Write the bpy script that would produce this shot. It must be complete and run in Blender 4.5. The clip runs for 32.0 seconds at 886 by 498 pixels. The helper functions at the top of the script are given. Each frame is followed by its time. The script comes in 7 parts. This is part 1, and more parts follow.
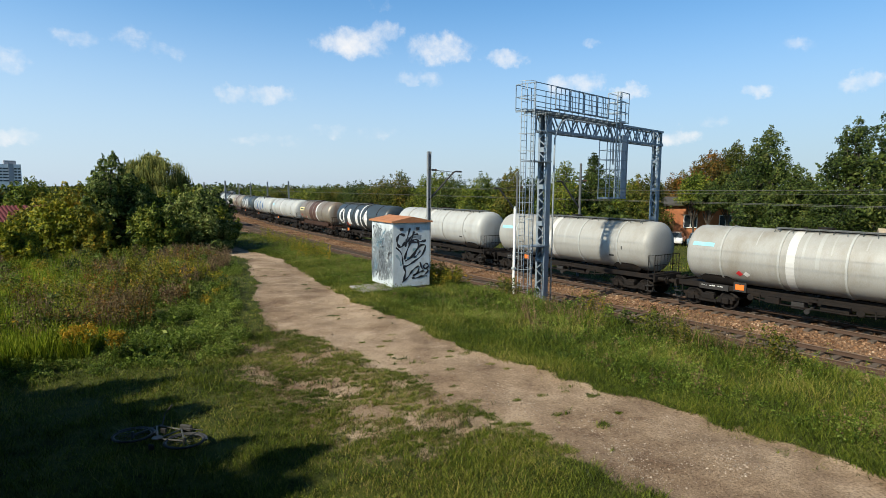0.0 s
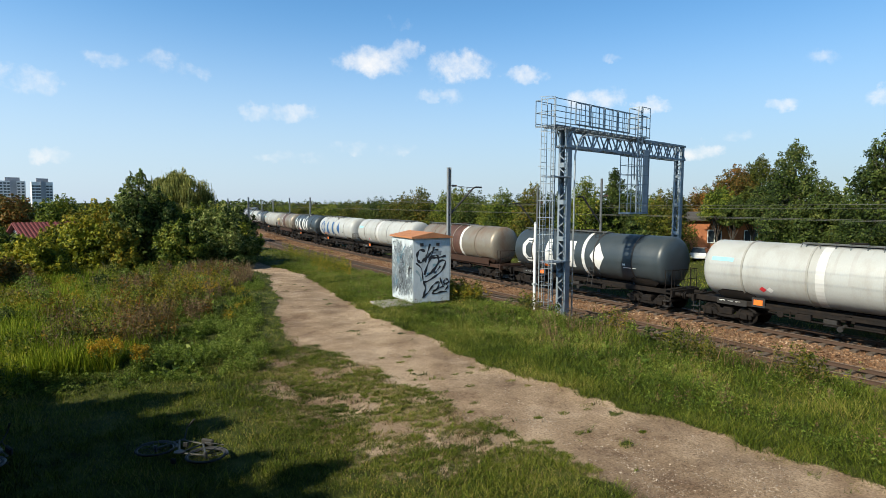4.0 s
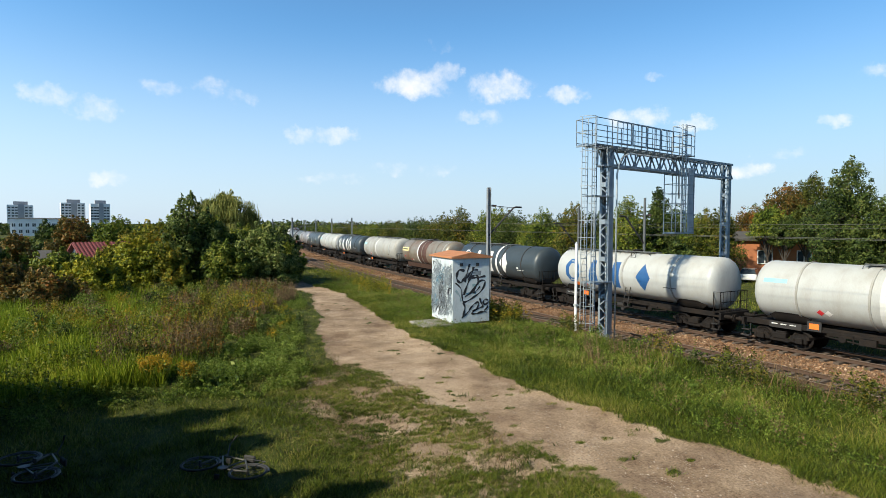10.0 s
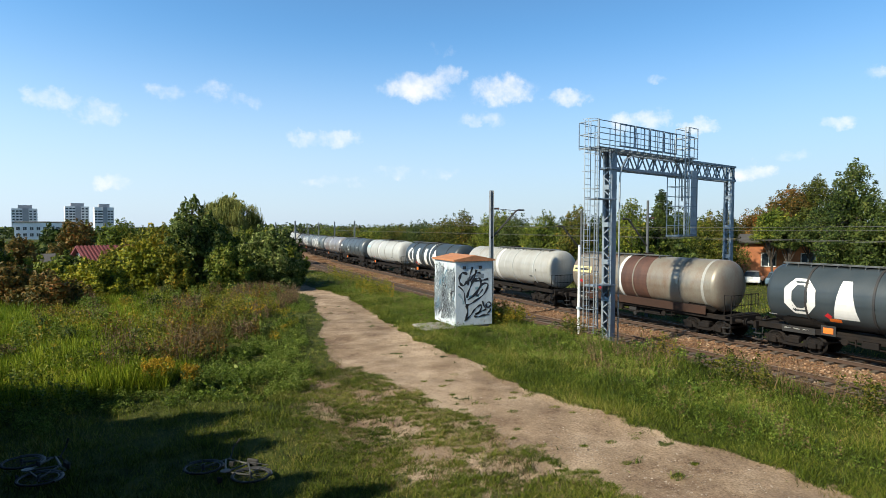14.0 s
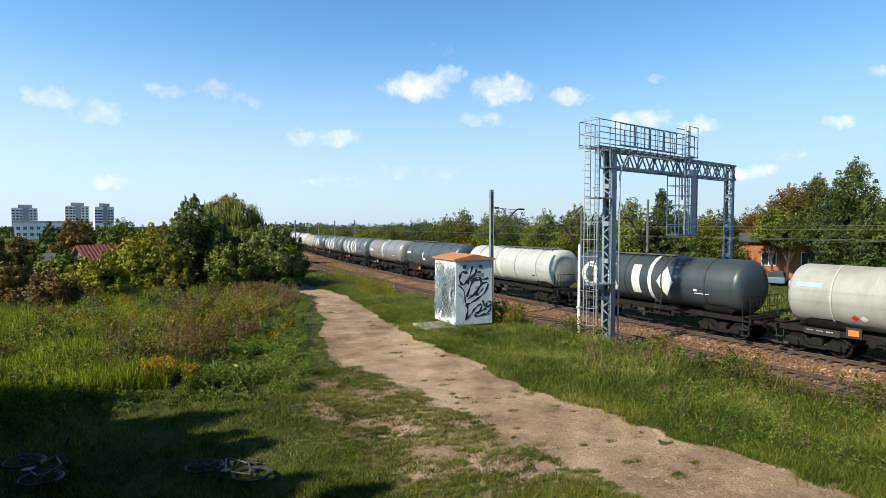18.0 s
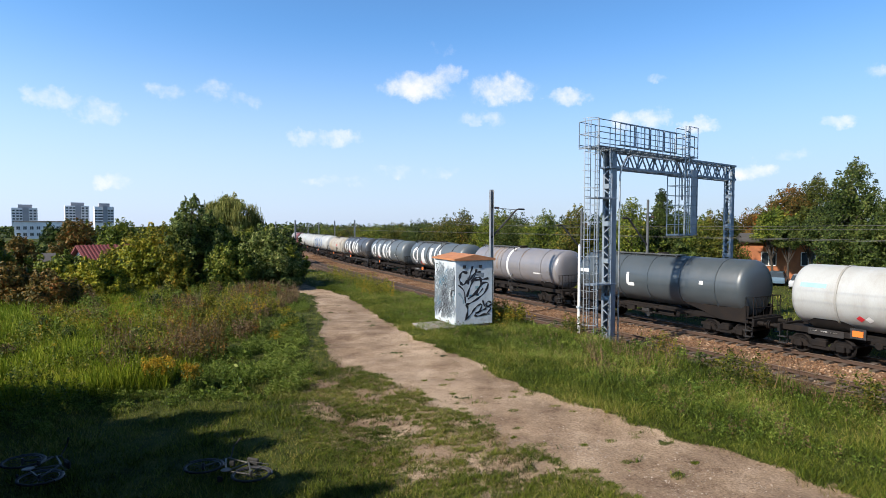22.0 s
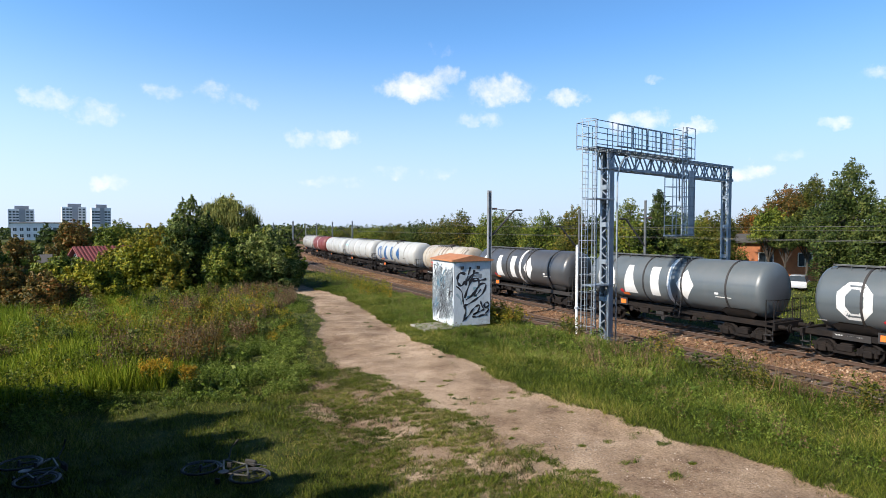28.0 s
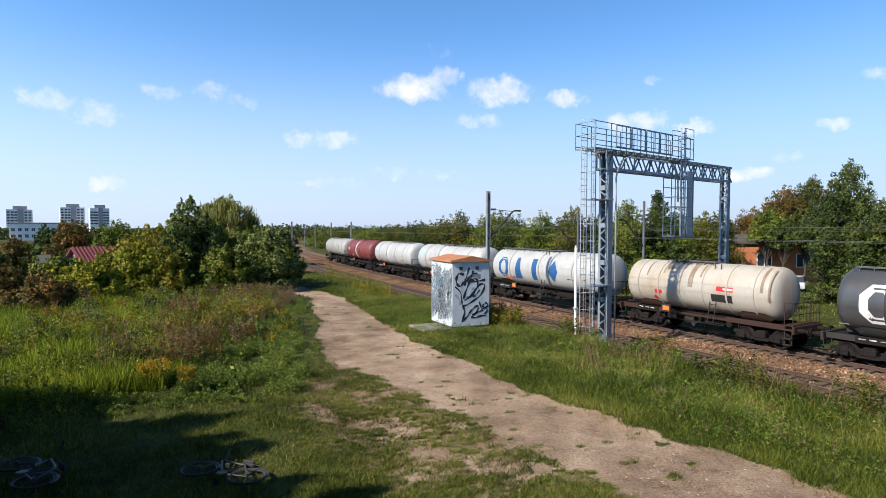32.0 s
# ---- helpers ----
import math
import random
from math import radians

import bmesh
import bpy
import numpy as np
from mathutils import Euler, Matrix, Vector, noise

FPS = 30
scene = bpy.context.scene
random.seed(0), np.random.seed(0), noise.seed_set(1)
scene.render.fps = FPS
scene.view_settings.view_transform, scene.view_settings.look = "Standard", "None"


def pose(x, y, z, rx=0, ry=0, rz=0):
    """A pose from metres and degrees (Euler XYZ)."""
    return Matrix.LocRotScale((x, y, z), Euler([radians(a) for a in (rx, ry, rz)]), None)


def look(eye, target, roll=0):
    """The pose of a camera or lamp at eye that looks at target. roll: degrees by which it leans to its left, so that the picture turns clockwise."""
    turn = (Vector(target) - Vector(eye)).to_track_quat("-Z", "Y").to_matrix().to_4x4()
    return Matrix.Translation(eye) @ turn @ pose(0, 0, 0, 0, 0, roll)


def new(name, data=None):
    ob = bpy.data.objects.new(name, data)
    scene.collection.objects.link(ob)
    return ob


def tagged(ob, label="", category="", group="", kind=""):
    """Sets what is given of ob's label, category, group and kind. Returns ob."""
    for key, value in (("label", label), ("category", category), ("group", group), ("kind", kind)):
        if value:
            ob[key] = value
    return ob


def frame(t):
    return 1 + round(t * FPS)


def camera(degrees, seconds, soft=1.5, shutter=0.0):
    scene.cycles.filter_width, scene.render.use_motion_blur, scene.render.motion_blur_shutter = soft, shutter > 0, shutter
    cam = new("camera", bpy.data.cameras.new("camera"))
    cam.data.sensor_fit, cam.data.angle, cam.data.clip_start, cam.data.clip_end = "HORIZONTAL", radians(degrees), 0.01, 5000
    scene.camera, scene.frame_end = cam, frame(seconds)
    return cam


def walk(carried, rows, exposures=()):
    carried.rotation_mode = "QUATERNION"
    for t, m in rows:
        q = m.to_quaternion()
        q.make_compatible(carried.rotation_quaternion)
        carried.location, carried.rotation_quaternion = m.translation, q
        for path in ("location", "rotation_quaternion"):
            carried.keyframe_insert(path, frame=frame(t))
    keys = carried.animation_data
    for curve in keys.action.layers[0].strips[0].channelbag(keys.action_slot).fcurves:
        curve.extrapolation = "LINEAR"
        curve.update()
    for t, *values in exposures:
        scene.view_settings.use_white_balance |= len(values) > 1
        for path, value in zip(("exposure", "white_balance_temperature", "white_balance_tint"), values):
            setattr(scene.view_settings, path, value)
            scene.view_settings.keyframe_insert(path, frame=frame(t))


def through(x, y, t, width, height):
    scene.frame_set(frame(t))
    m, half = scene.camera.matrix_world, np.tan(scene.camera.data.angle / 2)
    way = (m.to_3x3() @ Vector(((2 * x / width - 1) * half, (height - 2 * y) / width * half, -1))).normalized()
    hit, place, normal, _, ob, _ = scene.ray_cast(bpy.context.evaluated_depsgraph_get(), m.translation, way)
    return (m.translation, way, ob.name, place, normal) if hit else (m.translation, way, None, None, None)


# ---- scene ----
# The camera stands on one spot, 5.93 m over the rails, and pans: seconds, bearing (clockwise from north), tilt, lean.
EYE = (0.0, 0.0, 5.93)
TURNS = [
    (0, 30.90, -6.11, 0.46), (0.5, 30.90, -6.19, 0.50), (1, 30.91, -6.02, 0.43), (1.5, 30.92, -5.55, 0.50),
    (2, 30.73, -5.37, 0.39), (2.5, 30.17, -5.22, 0.39), (3, 29.50, -5.11, 0.26), (3.5, 29.16, -4.85, 0.23),
    (5.5, 27.63, -3.92, 0.17), (6, 27.26, -3.84, 0.02), (6.5, 27.06, -3.73, 0.13), (7, 26.58, -3.44, 0.13),
    (7.5, 26.19, -3.22, 0.08), (8, 25.98, -2.99, 0.14), (8.5, 25.54, -2.94, 0.36), (9, 25.08, -2.80, 0.33),
    (9.5, 24.66, -2.78, 0.20), (10, 24.82, -2.54, 0.16), (10.5, 24.62, -2.33, 0.05), (11, 24.48, -2.30, 0.07),
    (11.5, 24.38, -2.31, -0.11), (12, 24.44, -2.26, -0.05), (12.5, 24.47, -2.23, -0.03), (13, 24.46, -2.31, -0.02),
    (13.5, 24.54, -2.40, 0.00), (14, 24.54, -2.24, 0.08), (14.5, 24.55, -2.16, -0.01), (16.5, 24.53, -2.22, 0.09),
    (17, 24.46, -2.15, 0.08), (17.5, 24.45, -2.29, 0.06), (18, 24.53, -2.32, 0.03), (18.5, 24.60, -2.36, 0.10),
    (19, 24.58, -2.32, 0.04), (19.5, 24.46, -2.45, 0.09), (20, 24.60, -2.39, -0.00), (20.5, 24.61, -2.38, 0.05),
    (21, 24.61, -2.28, 0.02), (21.5, 24.60, -2.31, 0.08), (22, 24.53, -2.32, 0.05), (22.5, 24.57, -2.17, -0.03),
    (23, 24.61, -2.16, 0.07), (23.5, 24.56, -2.13, 0.04), (24, 24.60, -2.15, 0.05), (24.5, 24.62, -2.07, -0.06),
    (25, 24.64, -2.04, -0.08), (25.5, 24.65, -2.13, -0.08), (27.5, 24.80, -2.09, -0.05), (28, 24.75, -2.22, -0.00),
    (28.5, 24.82, -2.15, -0.03), (29, 24.80, -2.11, -0.07), (29.5, 24.80, -2.11, -0.04), (30, 24.78, -2.21, 0.00),
    (30.5, 24.81, -2.26, -0.06), (31, 24.84, -2.16, 0.06), (31.5, 24.91, -2.08, 0.02), (32, 24.87, -2.16, 0.04)]


def aim(bearing, tilt, lean):
    b, p = radians(bearing), radians(tilt)
    way = (math.sin(b) * math.cos(p), math.cos(b) * math.cos(p), math.sin(p))
    return look(EYE, (EYE[0] + way[0], EYE[1] + way[1], EYE[2] + way[2]), lean)


cam = camera(76.2, 32.0, 0.5)
walk(cam, [(t, aim(b, p, r)) for t, b, p, r in TURNS],
     [(0.0, 0.50, 6550, 6), (8.0, 0.66, 6600, 5), (14.0, 0.70, 6600, 6), (20.0, 0.76, 6600, 7), (21.0, 0.70, 6300, 13), (25.0, 0.76, 6280, 14), (28.0, 0.80, 6300, 14), (32.0, 0.72, 6250, 15)])

# ---- light ----
SUN_TO = Vector((-0.78, -0.16, 0.60)).normalized()      # towards the sun
sun = new("sun", bpy.data.lights.new("sun", "SUN"))
sun.data.energy, sun.data.angle, sun.data.color = 5.0, radians(1.1), (1.0, 0.905, 0.74)
sun.matrix_basis = look((0, 0, 60), tuple(Vector((0, 0, 60)) - SUN_TO))

# bearing and height of the clouds in degrees, half width, half height, density
CLOUDS = [(22.3, 13.7, 4.2, 1.6, 1.0), (24.8, 14.6, 2.6, 1.3, 0.95), (30.4, 13.3, 3.6, 1.6, 1.0), (37.0, 12.6, 2.5, 1.0, 0.95), (11.6, 8.5, 3.0, 1.1, 0.95),
          (14.4, 8.6, 2.6, 1.1, 0.9), (-9.8, 10.4, 2.2, 1.3, 0.85), (-6.6, 9.5, 2.2, 1.4, 0.7), (-1.1, 12.0, 2.4, 0.9, 0.55), (2.6, 12.3, 1.8, 1.2, 0.55),
          (28.5, 10.6, 2.8, 0.8, 0.5), (44.6, 10.1, 2.2, 1.1, 0.95), (41.9, 10.0, 1.8, 0.9, 0.8), (48.8, 9.3, 1.8, 0.8, 0.85), (59.2, 8.5, 1.6, 0.7, 0.8), (53.1, 4.9, 2.0, 0.9, 0.95),
          (-5.6, 3.9, 1.7, 0.8, 0.75), (13.3, 4.5, 4.0, 0.7, 0.5), (20.0, 5.4, 2.4, 0.9, 0.6), (23.5, 5.4, 2.4, 0.9, 0.5), (44.9, 13.6, 1.3, 0.6, 0.6), (62.0, 12.0, 2.4, 0.7, 0.4),
          (66.5, 8.6, 2.2, 0.9, 0.75), (5.5, 11.8, 1.8, 0.9, 0.4), (24.0, 17.0, 2.2, 0.8, 0.45), (56.0, 6.2, 2.0, 0.6, 0.45)]


def node(tree, kind, settings=None, **inputs):
    n = tree.nodes.new(kind)
    s = settings or {}
    if "operation" in s:
        n.operation = s["operation"]
    if "use_clamp" in s:
        n.use_clamp = s["use_clamp"]
    if "interpolation_type" in s:
        n.interpolation_type = s["interpolation_type"]
    if "data_type" in s:
        n.data_type = s["data_type"]
    if "blend_type" in s:
        n.blend_type = s["blend_type"]
    if "sky_type" in s:
        n.sky_type, n.sun_disc = s["sky_type"], s["sun_disc"]
    if "attribute_name" in s:
        n.attribute_name = s["attribute_name"]
    for key, value in inputs.items():
        slot = n.inputs[int(key[1:])] if key[0] == "i" and key[1:].isdigit() else n.inputs[key.replace("_", " ")]
        if isinstance(value, bpy.types.NodeSocket):
            tree.links.new(value, slot)
        else:
            slot.default_value = value
    return n


def build_world():
    world = bpy.data.worlds.new("sky")
    scene.world, world.use_nodes = world, True
    tree = world.node_tree
    tree.nodes.clear()
    sky = node(tree, "ShaderNodeTexSky", {"sky_type": "NISHITA", "sun_disc": False})
    sky.sun_elevation = math.asin(SUN_TO.z)
    sky.sun_rotation = math.atan2(SUN_TO.x, SUN_TO.y)
    sky.air_density, sky.dust_density, sky.ozone_density = 1.0, 0.8, 2.6
    place = node(tree, "ShaderNodeTexCoord").outputs["Generated"]
    bend = node(tree, "ShaderNodeTexNoise", i0=place, Scale=19.0, Detail=6.0, Roughness=0.62)
    fluff = node(tree, "ShaderNodeTexNoise", i0=place, Scale=60.0, Detail=6.0, Roughness=0.6)
    # ragged outlines: the place is bent by noise before the clouds are laid out
    curl = node(tree, "ShaderNodeTexNoise", i0=place, Scale=34.0, Detail=5.0, Roughness=0.6).outputs["Color"]
    curl = node(tree, "ShaderNodeVectorMath", {"operation": "SUBTRACT"}, i0=curl, i1=(0.5, 0.5, 0.5)).outputs[0]
    curl = node(tree, "ShaderNodeVectorMath", {"operation": "MULTIPLY"}, i0=curl, i1=(0.055, 0.055, 0.04)).outputs[0]
    bent = node(tree, "ShaderNodeVectorMath", {"operation": "ADD"}, i0=place, i1=curl).outputs[0]
    total = None
    for bearing, high, wide, tall, dense in CLOUDS:
        b, h = radians(bearing), radians(high)
        mid = Vector((math.sin(b) * math.cos(h), math.cos(b) * math.cos(h), math.sin(h)))
        side = Vector((math.cos(b), -math.sin(b), 0))
        up = side.cross(mid)
        off = node(tree, "ShaderNodeVectorMath", {"operation": "SUBTRACT"}, i0=bent, i1=mid).outputs[0]
        a = node(tree, "ShaderNodeVectorMath", {"operation": "DOT_PRODUCT"}, i0=off, i1=side / math.sin(radians(wide))).outputs["Value"]
        c = node(tree, "ShaderNodeVectorMath", {"operation": "DOT_PRODUCT"}, i0=off, i1=up / math.sin(radians(tall))).outputs["Value"]
        aa = node(tree, "ShaderNodeMath", {"operation": "MULTIPLY"}, i0=a, i1=a).outputs[0]
        cc = node(tree, "ShaderNodeMath", {"operation": "MULTIPLY_ADD"}, i0=c, i1=c, i2=aa).outputs[0]
        fall = node(tree, "ShaderNodeMapRange", {"interpolation_type": "SMOOTHSTEP"}, Value=cc, From_Min=0.0, From_Max=1.3, To_Min=dense, To_Max=0.0).outputs[0]
        total = fall if total is None else node(tree, "ShaderNodeMath", {"operation": "MAXIMUM"}, i0=total, i1=fall).outputs[0]
    mixed = node(tree, "ShaderNodeMath", {"operation": "MULTIPLY_ADD"}, i0=bend.outputs[0], i1=2.6, i2=-1.3).outputs[0]
    mixed = node(tree, "ShaderNodeMath", {"operation": "MULTIPLY_ADD"}, i0=fluff.outputs[0], i1=1.1, i2=mixed).outputs[0]
    some = node(tree, "ShaderNodeMath", {"operation": "MULTIPLY_ADD"}, i0=total, i1=1.25, i2=mixed).outputs[0]
    have = node(tree, "ShaderNodeMapRange", {"interpolation_type": "SMOOTHSTEP"}, Value=some, From_Min=0.72, From_Max=2.85).outputs[0]
    gate = node(tree, "ShaderNodeMapRange", Value=total, From_Min=0.0, From_Max=0.3).outputs[0]
    mask = node(tree, "ShaderNodeMath", {"operation": "MULTIPLY"}, i0=have, i1=gate).outputs[0]
    low = node(tree, "ShaderNodeSeparateXYZ", i0=place).outputs[2]
    veil = node(tree, "ShaderNodeMapRange", {"interpolation_type": "SMOOTHSTEP"}, Value=low, From_Min=0.0, From_Max=0.34, To_Min=0.80, To_Max=0.0).outputs[0]
    clear = node(tree, "ShaderNodeMix", {"data_type": "RGBA", "blend_type": "MULTIPLY"}, i0=1.0, i6=sky.outputs[0], i7=(0.68, 1.04, 1.25, 1)).outputs[2]
    hazy = node(tree, "ShaderNodeMix", {"data_type": "RGBA"}, i0=veil, i6=clear, i7=(4.15, 4.70, 5.75, 1)).outputs[2]
    # the sky brightens towards the sun's side
    toward = node(tree, "ShaderNodeVectorMath", {"operation": "DOT_PRODUCT"}, i0=place, i1=Vector((SUN_TO.x, SUN_TO.y, 0)).normalized()).outputs["Value"]
    glow = node(tree, "ShaderNodeMath", {"operation": "MULTIPLY_ADD"}, i0=toward, i1=0.20, i2=1.00).outputs[0]
    # and deepens overhead
    deep = node(tree, "ShaderNodeMapRange", {"interpolation_type": "SMOOTHSTEP"}, Value=low, From_Min=0.30, From_Max=0.90, To_Min=1.0, To_Max=0.25).outputs[0]
    glow = node(tree, "ShaderNodeMath", {"operation": "MULTIPLY"}, i0=glow, i1=deep).outputs[0]
    glow = node(tree, "ShaderNodeCombineXYZ", i0=glow, i1=glow, i2=glow).outputs[0]
    hazy = node(tree, "ShaderNodeMix", {"data_type": "RGBA", "blend_type": "MULTIPLY"}, i0=1.0, i6=hazy, i7=glow).outputs[2]
    blend = node(tree, "ShaderNodeMix", {"data_type": "RGBA"}, i0=mask, i6=hazy, i7=(6.3, 6.1, 6.2, 1))
    back = node(tree, "ShaderNodeBackground", Color=blend.outputs[2], Strength=0.113)
    out = tree.nodes.new("ShaderNodeOutputWorld")
    tree.links.new(back.outputs[0], out.inputs[0])


build_world()


# ---- materials ----
def ramp(tree, value, stops):
    r = node(tree, "ShaderNodeValToRGB", i0=value)
    while len(r.color_ramp.elements) < len(stops):
        r.color_ramp.elements.new(0.5)
    for e, (at, c) in zip(r.color_ramp.elements, stops):
        e.position, e.color = at, (*c, 1)
    return r.outputs[0]


def paint(name, base, rough=0.5, metal=0.0, dirt=None, amount=0.4, scale=3.0, grain=40.0, bump=0.1, streak=1.0, coat=0.0, shine=0.5):
    """A worn surface: a base colour, dirt in patches at two scales, fine relief."""
    m = bpy.data.materials.new(name)
    m.use_nodes = True
    tree = m.node_tree
    tree.nodes.clear()
    place = node(tree, "ShaderNodeTexCoord").outputs["Object"]
    shift = node(tree, "ShaderNodeObjectInfo").outputs["Random"]
    place = node(tree, "ShaderNodeMapping", i0=place, Scale=(1, 1, 1 / streak)).outputs[0]
    place = node(tree, "ShaderNodeVectorMath", {"operation": "ADD"}, i0=place, i1=shift).outputs[0]
    big = node(tree, "ShaderNodeTexNoise", i0=place, Scale=scale, Detail=6.0, Roughness=0.65).outputs[0]
    fine = node(tree, "ShaderNodeTexNoise", i0=place, Scale=grain, Detail=3.0, Roughness=0.6).outputs[0]
    dirt = dirt or tuple(c * 0.55 for c in base)
    where = node(tree, "ShaderNodeMapRange", Value=big, From_Min=0.45, From_Max=0.75, To_Max=amount).outputs[0]
    speck = node(tree, "ShaderNodeMapRange", Value=fine, From_Min=0.35, From_Max=0.75, To_Max=amount * 0.35).outputs[0]
    both = node(tree, "ShaderNodeMath", {"operation": "ADD", "use_clamp": True}, i0=where, i1=speck).outputs[0]
    colour = node(tree, "ShaderNodeMix", {"data_type": "RGBA"}, i0=both, i6=(*base, 1), i7=(*dirt, 1)).outputs[2]
    uneven = node(tree, "ShaderNodeMapRange", Value=big, To_Min=rough - 0.1, To_Max=min(1, rough + 0.2)).outputs[0]
    relief = node(tree, "ShaderNodeBump", Strength=bump, Distance=0.01, Height=fine).outputs[0]
    shader = node(tree, "ShaderNodeBsdfPrincipled", Base_Color=colour, Roughness=uneven, Metallic=metal, Normal=relief, Coat_Weight=coat)
    shader.inputs["Specular IOR Level"].default_value = shine
    out = tree.nodes.new("ShaderNodeOutputMaterial")
    tree.links.new(shader.outputs[0], out.inputs[0])
    return m


def leaf(name, stops, through=0.20, rough=0.55):
    """Leaves or blades: every one takes its own shade from the stops."""
    m = bpy.data.materials.new(name)
    m.use_nodes = True
    tree = m.node_tree
    tree.nodes.clear()
    geo = node(tree, "ShaderNodeNewGeometry")
    spread = node(tree, "ShaderNodeTexNoise", i0=geo.outputs["Position"], Scale=0.45, Detail=2.0).outputs[0]
    mix = node(tree, "ShaderNodeMath", {"operation": "MULTIPLY_ADD"}, i0=spread, i1=1.1, i2=-0.4).outputs[0]
    mix = node(tree, "ShaderNodeMath", {"operation": "MULTIPLY_ADD"}, i0=geo.outputs["Random Per Island"], i1=0.7, i2=mix).outputs[0]
    colour = ramp(tree, mix, stops)
    a = node(tree, "ShaderNodeBsdfPrincipled", Base_Color=colour, Roughness=rough)
    a.inputs["Specular IOR Level"].default_value = 0.14
    b = node(tree, "ShaderNodeBsdfTranslucent", Color=colour)
    both = node(tree, "ShaderNodeMixShader", i0=through, i1=a.outputs[0], i2=b.outputs[0])
    out = tree.nodes.new("ShaderNodeOutputMaterial")
    tree.links.new(both.outputs[0], out.inputs[0])
    return m


def ground_material():
    m = bpy.data.materials.new("meadow_soil")
    m.use_nodes = True
    tree = m.node_tree
    tree.nodes.clear()
    place = node(tree, "ShaderNodeTexCoord").outputs["Object"]
    bare = node(tree, "ShaderNodeAttribute", {"attribute_name": "bare"}).outputs["Fac"]
    stone = node(tree, "ShaderNodeAttribute", {"attribute_name": "ballast"}).outputs["Fac"]
    big = node(tree, "ShaderNodeTexNoise", i0=place, Scale=0.35, Detail=5.0, Roughness=0.6).outputs[0]
    mid = node(tree, "ShaderNodeTexNoise", i0=place, Scale=2.4, Detail=6.0, Roughness=0.7).outputs[0]
    fine = node(tree, "ShaderNodeTexNoise", i0=place, Scale=22.0, Detail=5.0, Roughness=0.7).outputs[0]
    grit = node(tree, "ShaderNodeTexVoronoi", i0=place, Scale=16.0)
    rock = node(tree, "ShaderNodeTexVoronoi", i0=place, Scale=17.0)
    blade = node(tree, "ShaderNodeTexNoise", i0=place, Scale=55.0, Detail=3.0, Roughness=0.8).outputs[0]
    thick = node(tree, "ShaderNodeMath", {"operation": "MULTIPLY_ADD"}, i0=blade, i1=0.9, i2=-0.45).outputs[0]
    thick = node(tree, "ShaderNodeMath", {"operation": "ADD"}, i0=mid, i1=thick).outputs[0]
    grass = ramp(tree, thick, [(0.28, (0.008, 0.011, 0.003)), (0.5, (0.040, 0.052, 0.009)), (0.78, (0.12, 0.112, 0.032))])
    spots = node(tree, "ShaderNodeTexNoise", i0=place, Scale=1.3, Detail=5.0, Roughness=0.65).outputs[0]
    blotch = node(tree, "ShaderNodeMath", {"operation": "MULTIPLY_ADD"}, i0=spots, i1=0.7, i2=-0.35).outputs[0]
    blotch = node(tree, "ShaderNodeMath", {"operation": "ADD"}, i0=big, i1=blotch).outputs[0]
    sand = ramp(tree, blotch, [(0.3, (0.150, 0.100, 0.066)), (0.5, (0.27, 0.196, 0.135)), (0.72, (0.40, 0.305, 0.22))])
    flecks = ramp(tree, fine, [(0.32, (0.45, 0.41, 0.37)), (0.5, (0.95, 0.95, 0.95)), (0.68, (1.35, 1.32, 1.27))])
    sand = node(tree, "ShaderNodeMix", {"data_type": "RGBA", "blend_type": "MULTIPLY"}, i0=1.0, i6=sand, i7=flecks).outputs[2]
    pebble = node(tree, "ShaderNodeMapRange", Value=grit.outputs["Distance"], From_Min=0.08, From_Max=0.2, To_Min=0.5, To_Max=0.0).outputs[0]
    sand = node(tree, "ShaderNodeMix", {"data_type": "RGBA"}, i0=pebble, i6=sand, i7=(0.42, 0.36, 0.30, 1)).outputs[2]
    gravel = node(tree, "ShaderNodeMix", {"data_type": "RGBA"}, i0=rock.outputs["Color"], i6=(0.11, 0.062, 0.038, 1), i7=(0.23, 0.145, 0.09, 1)).outputs[2]
    edge = node(tree, "ShaderNodeMath", {"operation": "MULTIPLY_ADD"}, i0=mid, i1=0.9, i2=bare).outputs[0]
    edge = node(tree, "ShaderNodeMath", {"operation": "MULTIPLY_ADD"}, i0=fine, i1=0.35, i2=edge).outputs[0]
    edge = node(tree, "ShaderNodeMapRange", Value=edge, From_Min=0.98, From_Max=1.22).outputs[0]
    colour = node(tree, "ShaderNodeMix", {"data_type": "RGBA"}, i0=edge, i6=grass, i7=sand).outputs[2]
    heap = node(tree, "ShaderNodeMapRange", Value=stone, From_Min=0.35, From_Max=0.65).outputs[0]
    colour = node(tree, "ShaderNodeMix", {"data_type": "RGBA"}, i0=heap, i6=colour, i7=gravel).outputs[2]
    lift = node(tree, "ShaderNodeMix", {"data_type": "FLOAT"}, i0=heap, i2=fine, i3=rock.outputs["Distance"]).outputs[0]
    relief = node(tree, "ShaderNodeBump", Strength=0.6, Distance=0.05, Height=lift).outputs[0]
    shader = node(tree, "ShaderNodeBsdfPrincipled", Base_Color=colour, Roughness=0.95, Normal=relief)
    shader.inputs["Specular IOR Level"].default_value = 0.15
    out = tree.nodes.new("ShaderNodeOutputMaterial")
    tree.links.new(shader.outputs[0], out.inputs[0])
    return m


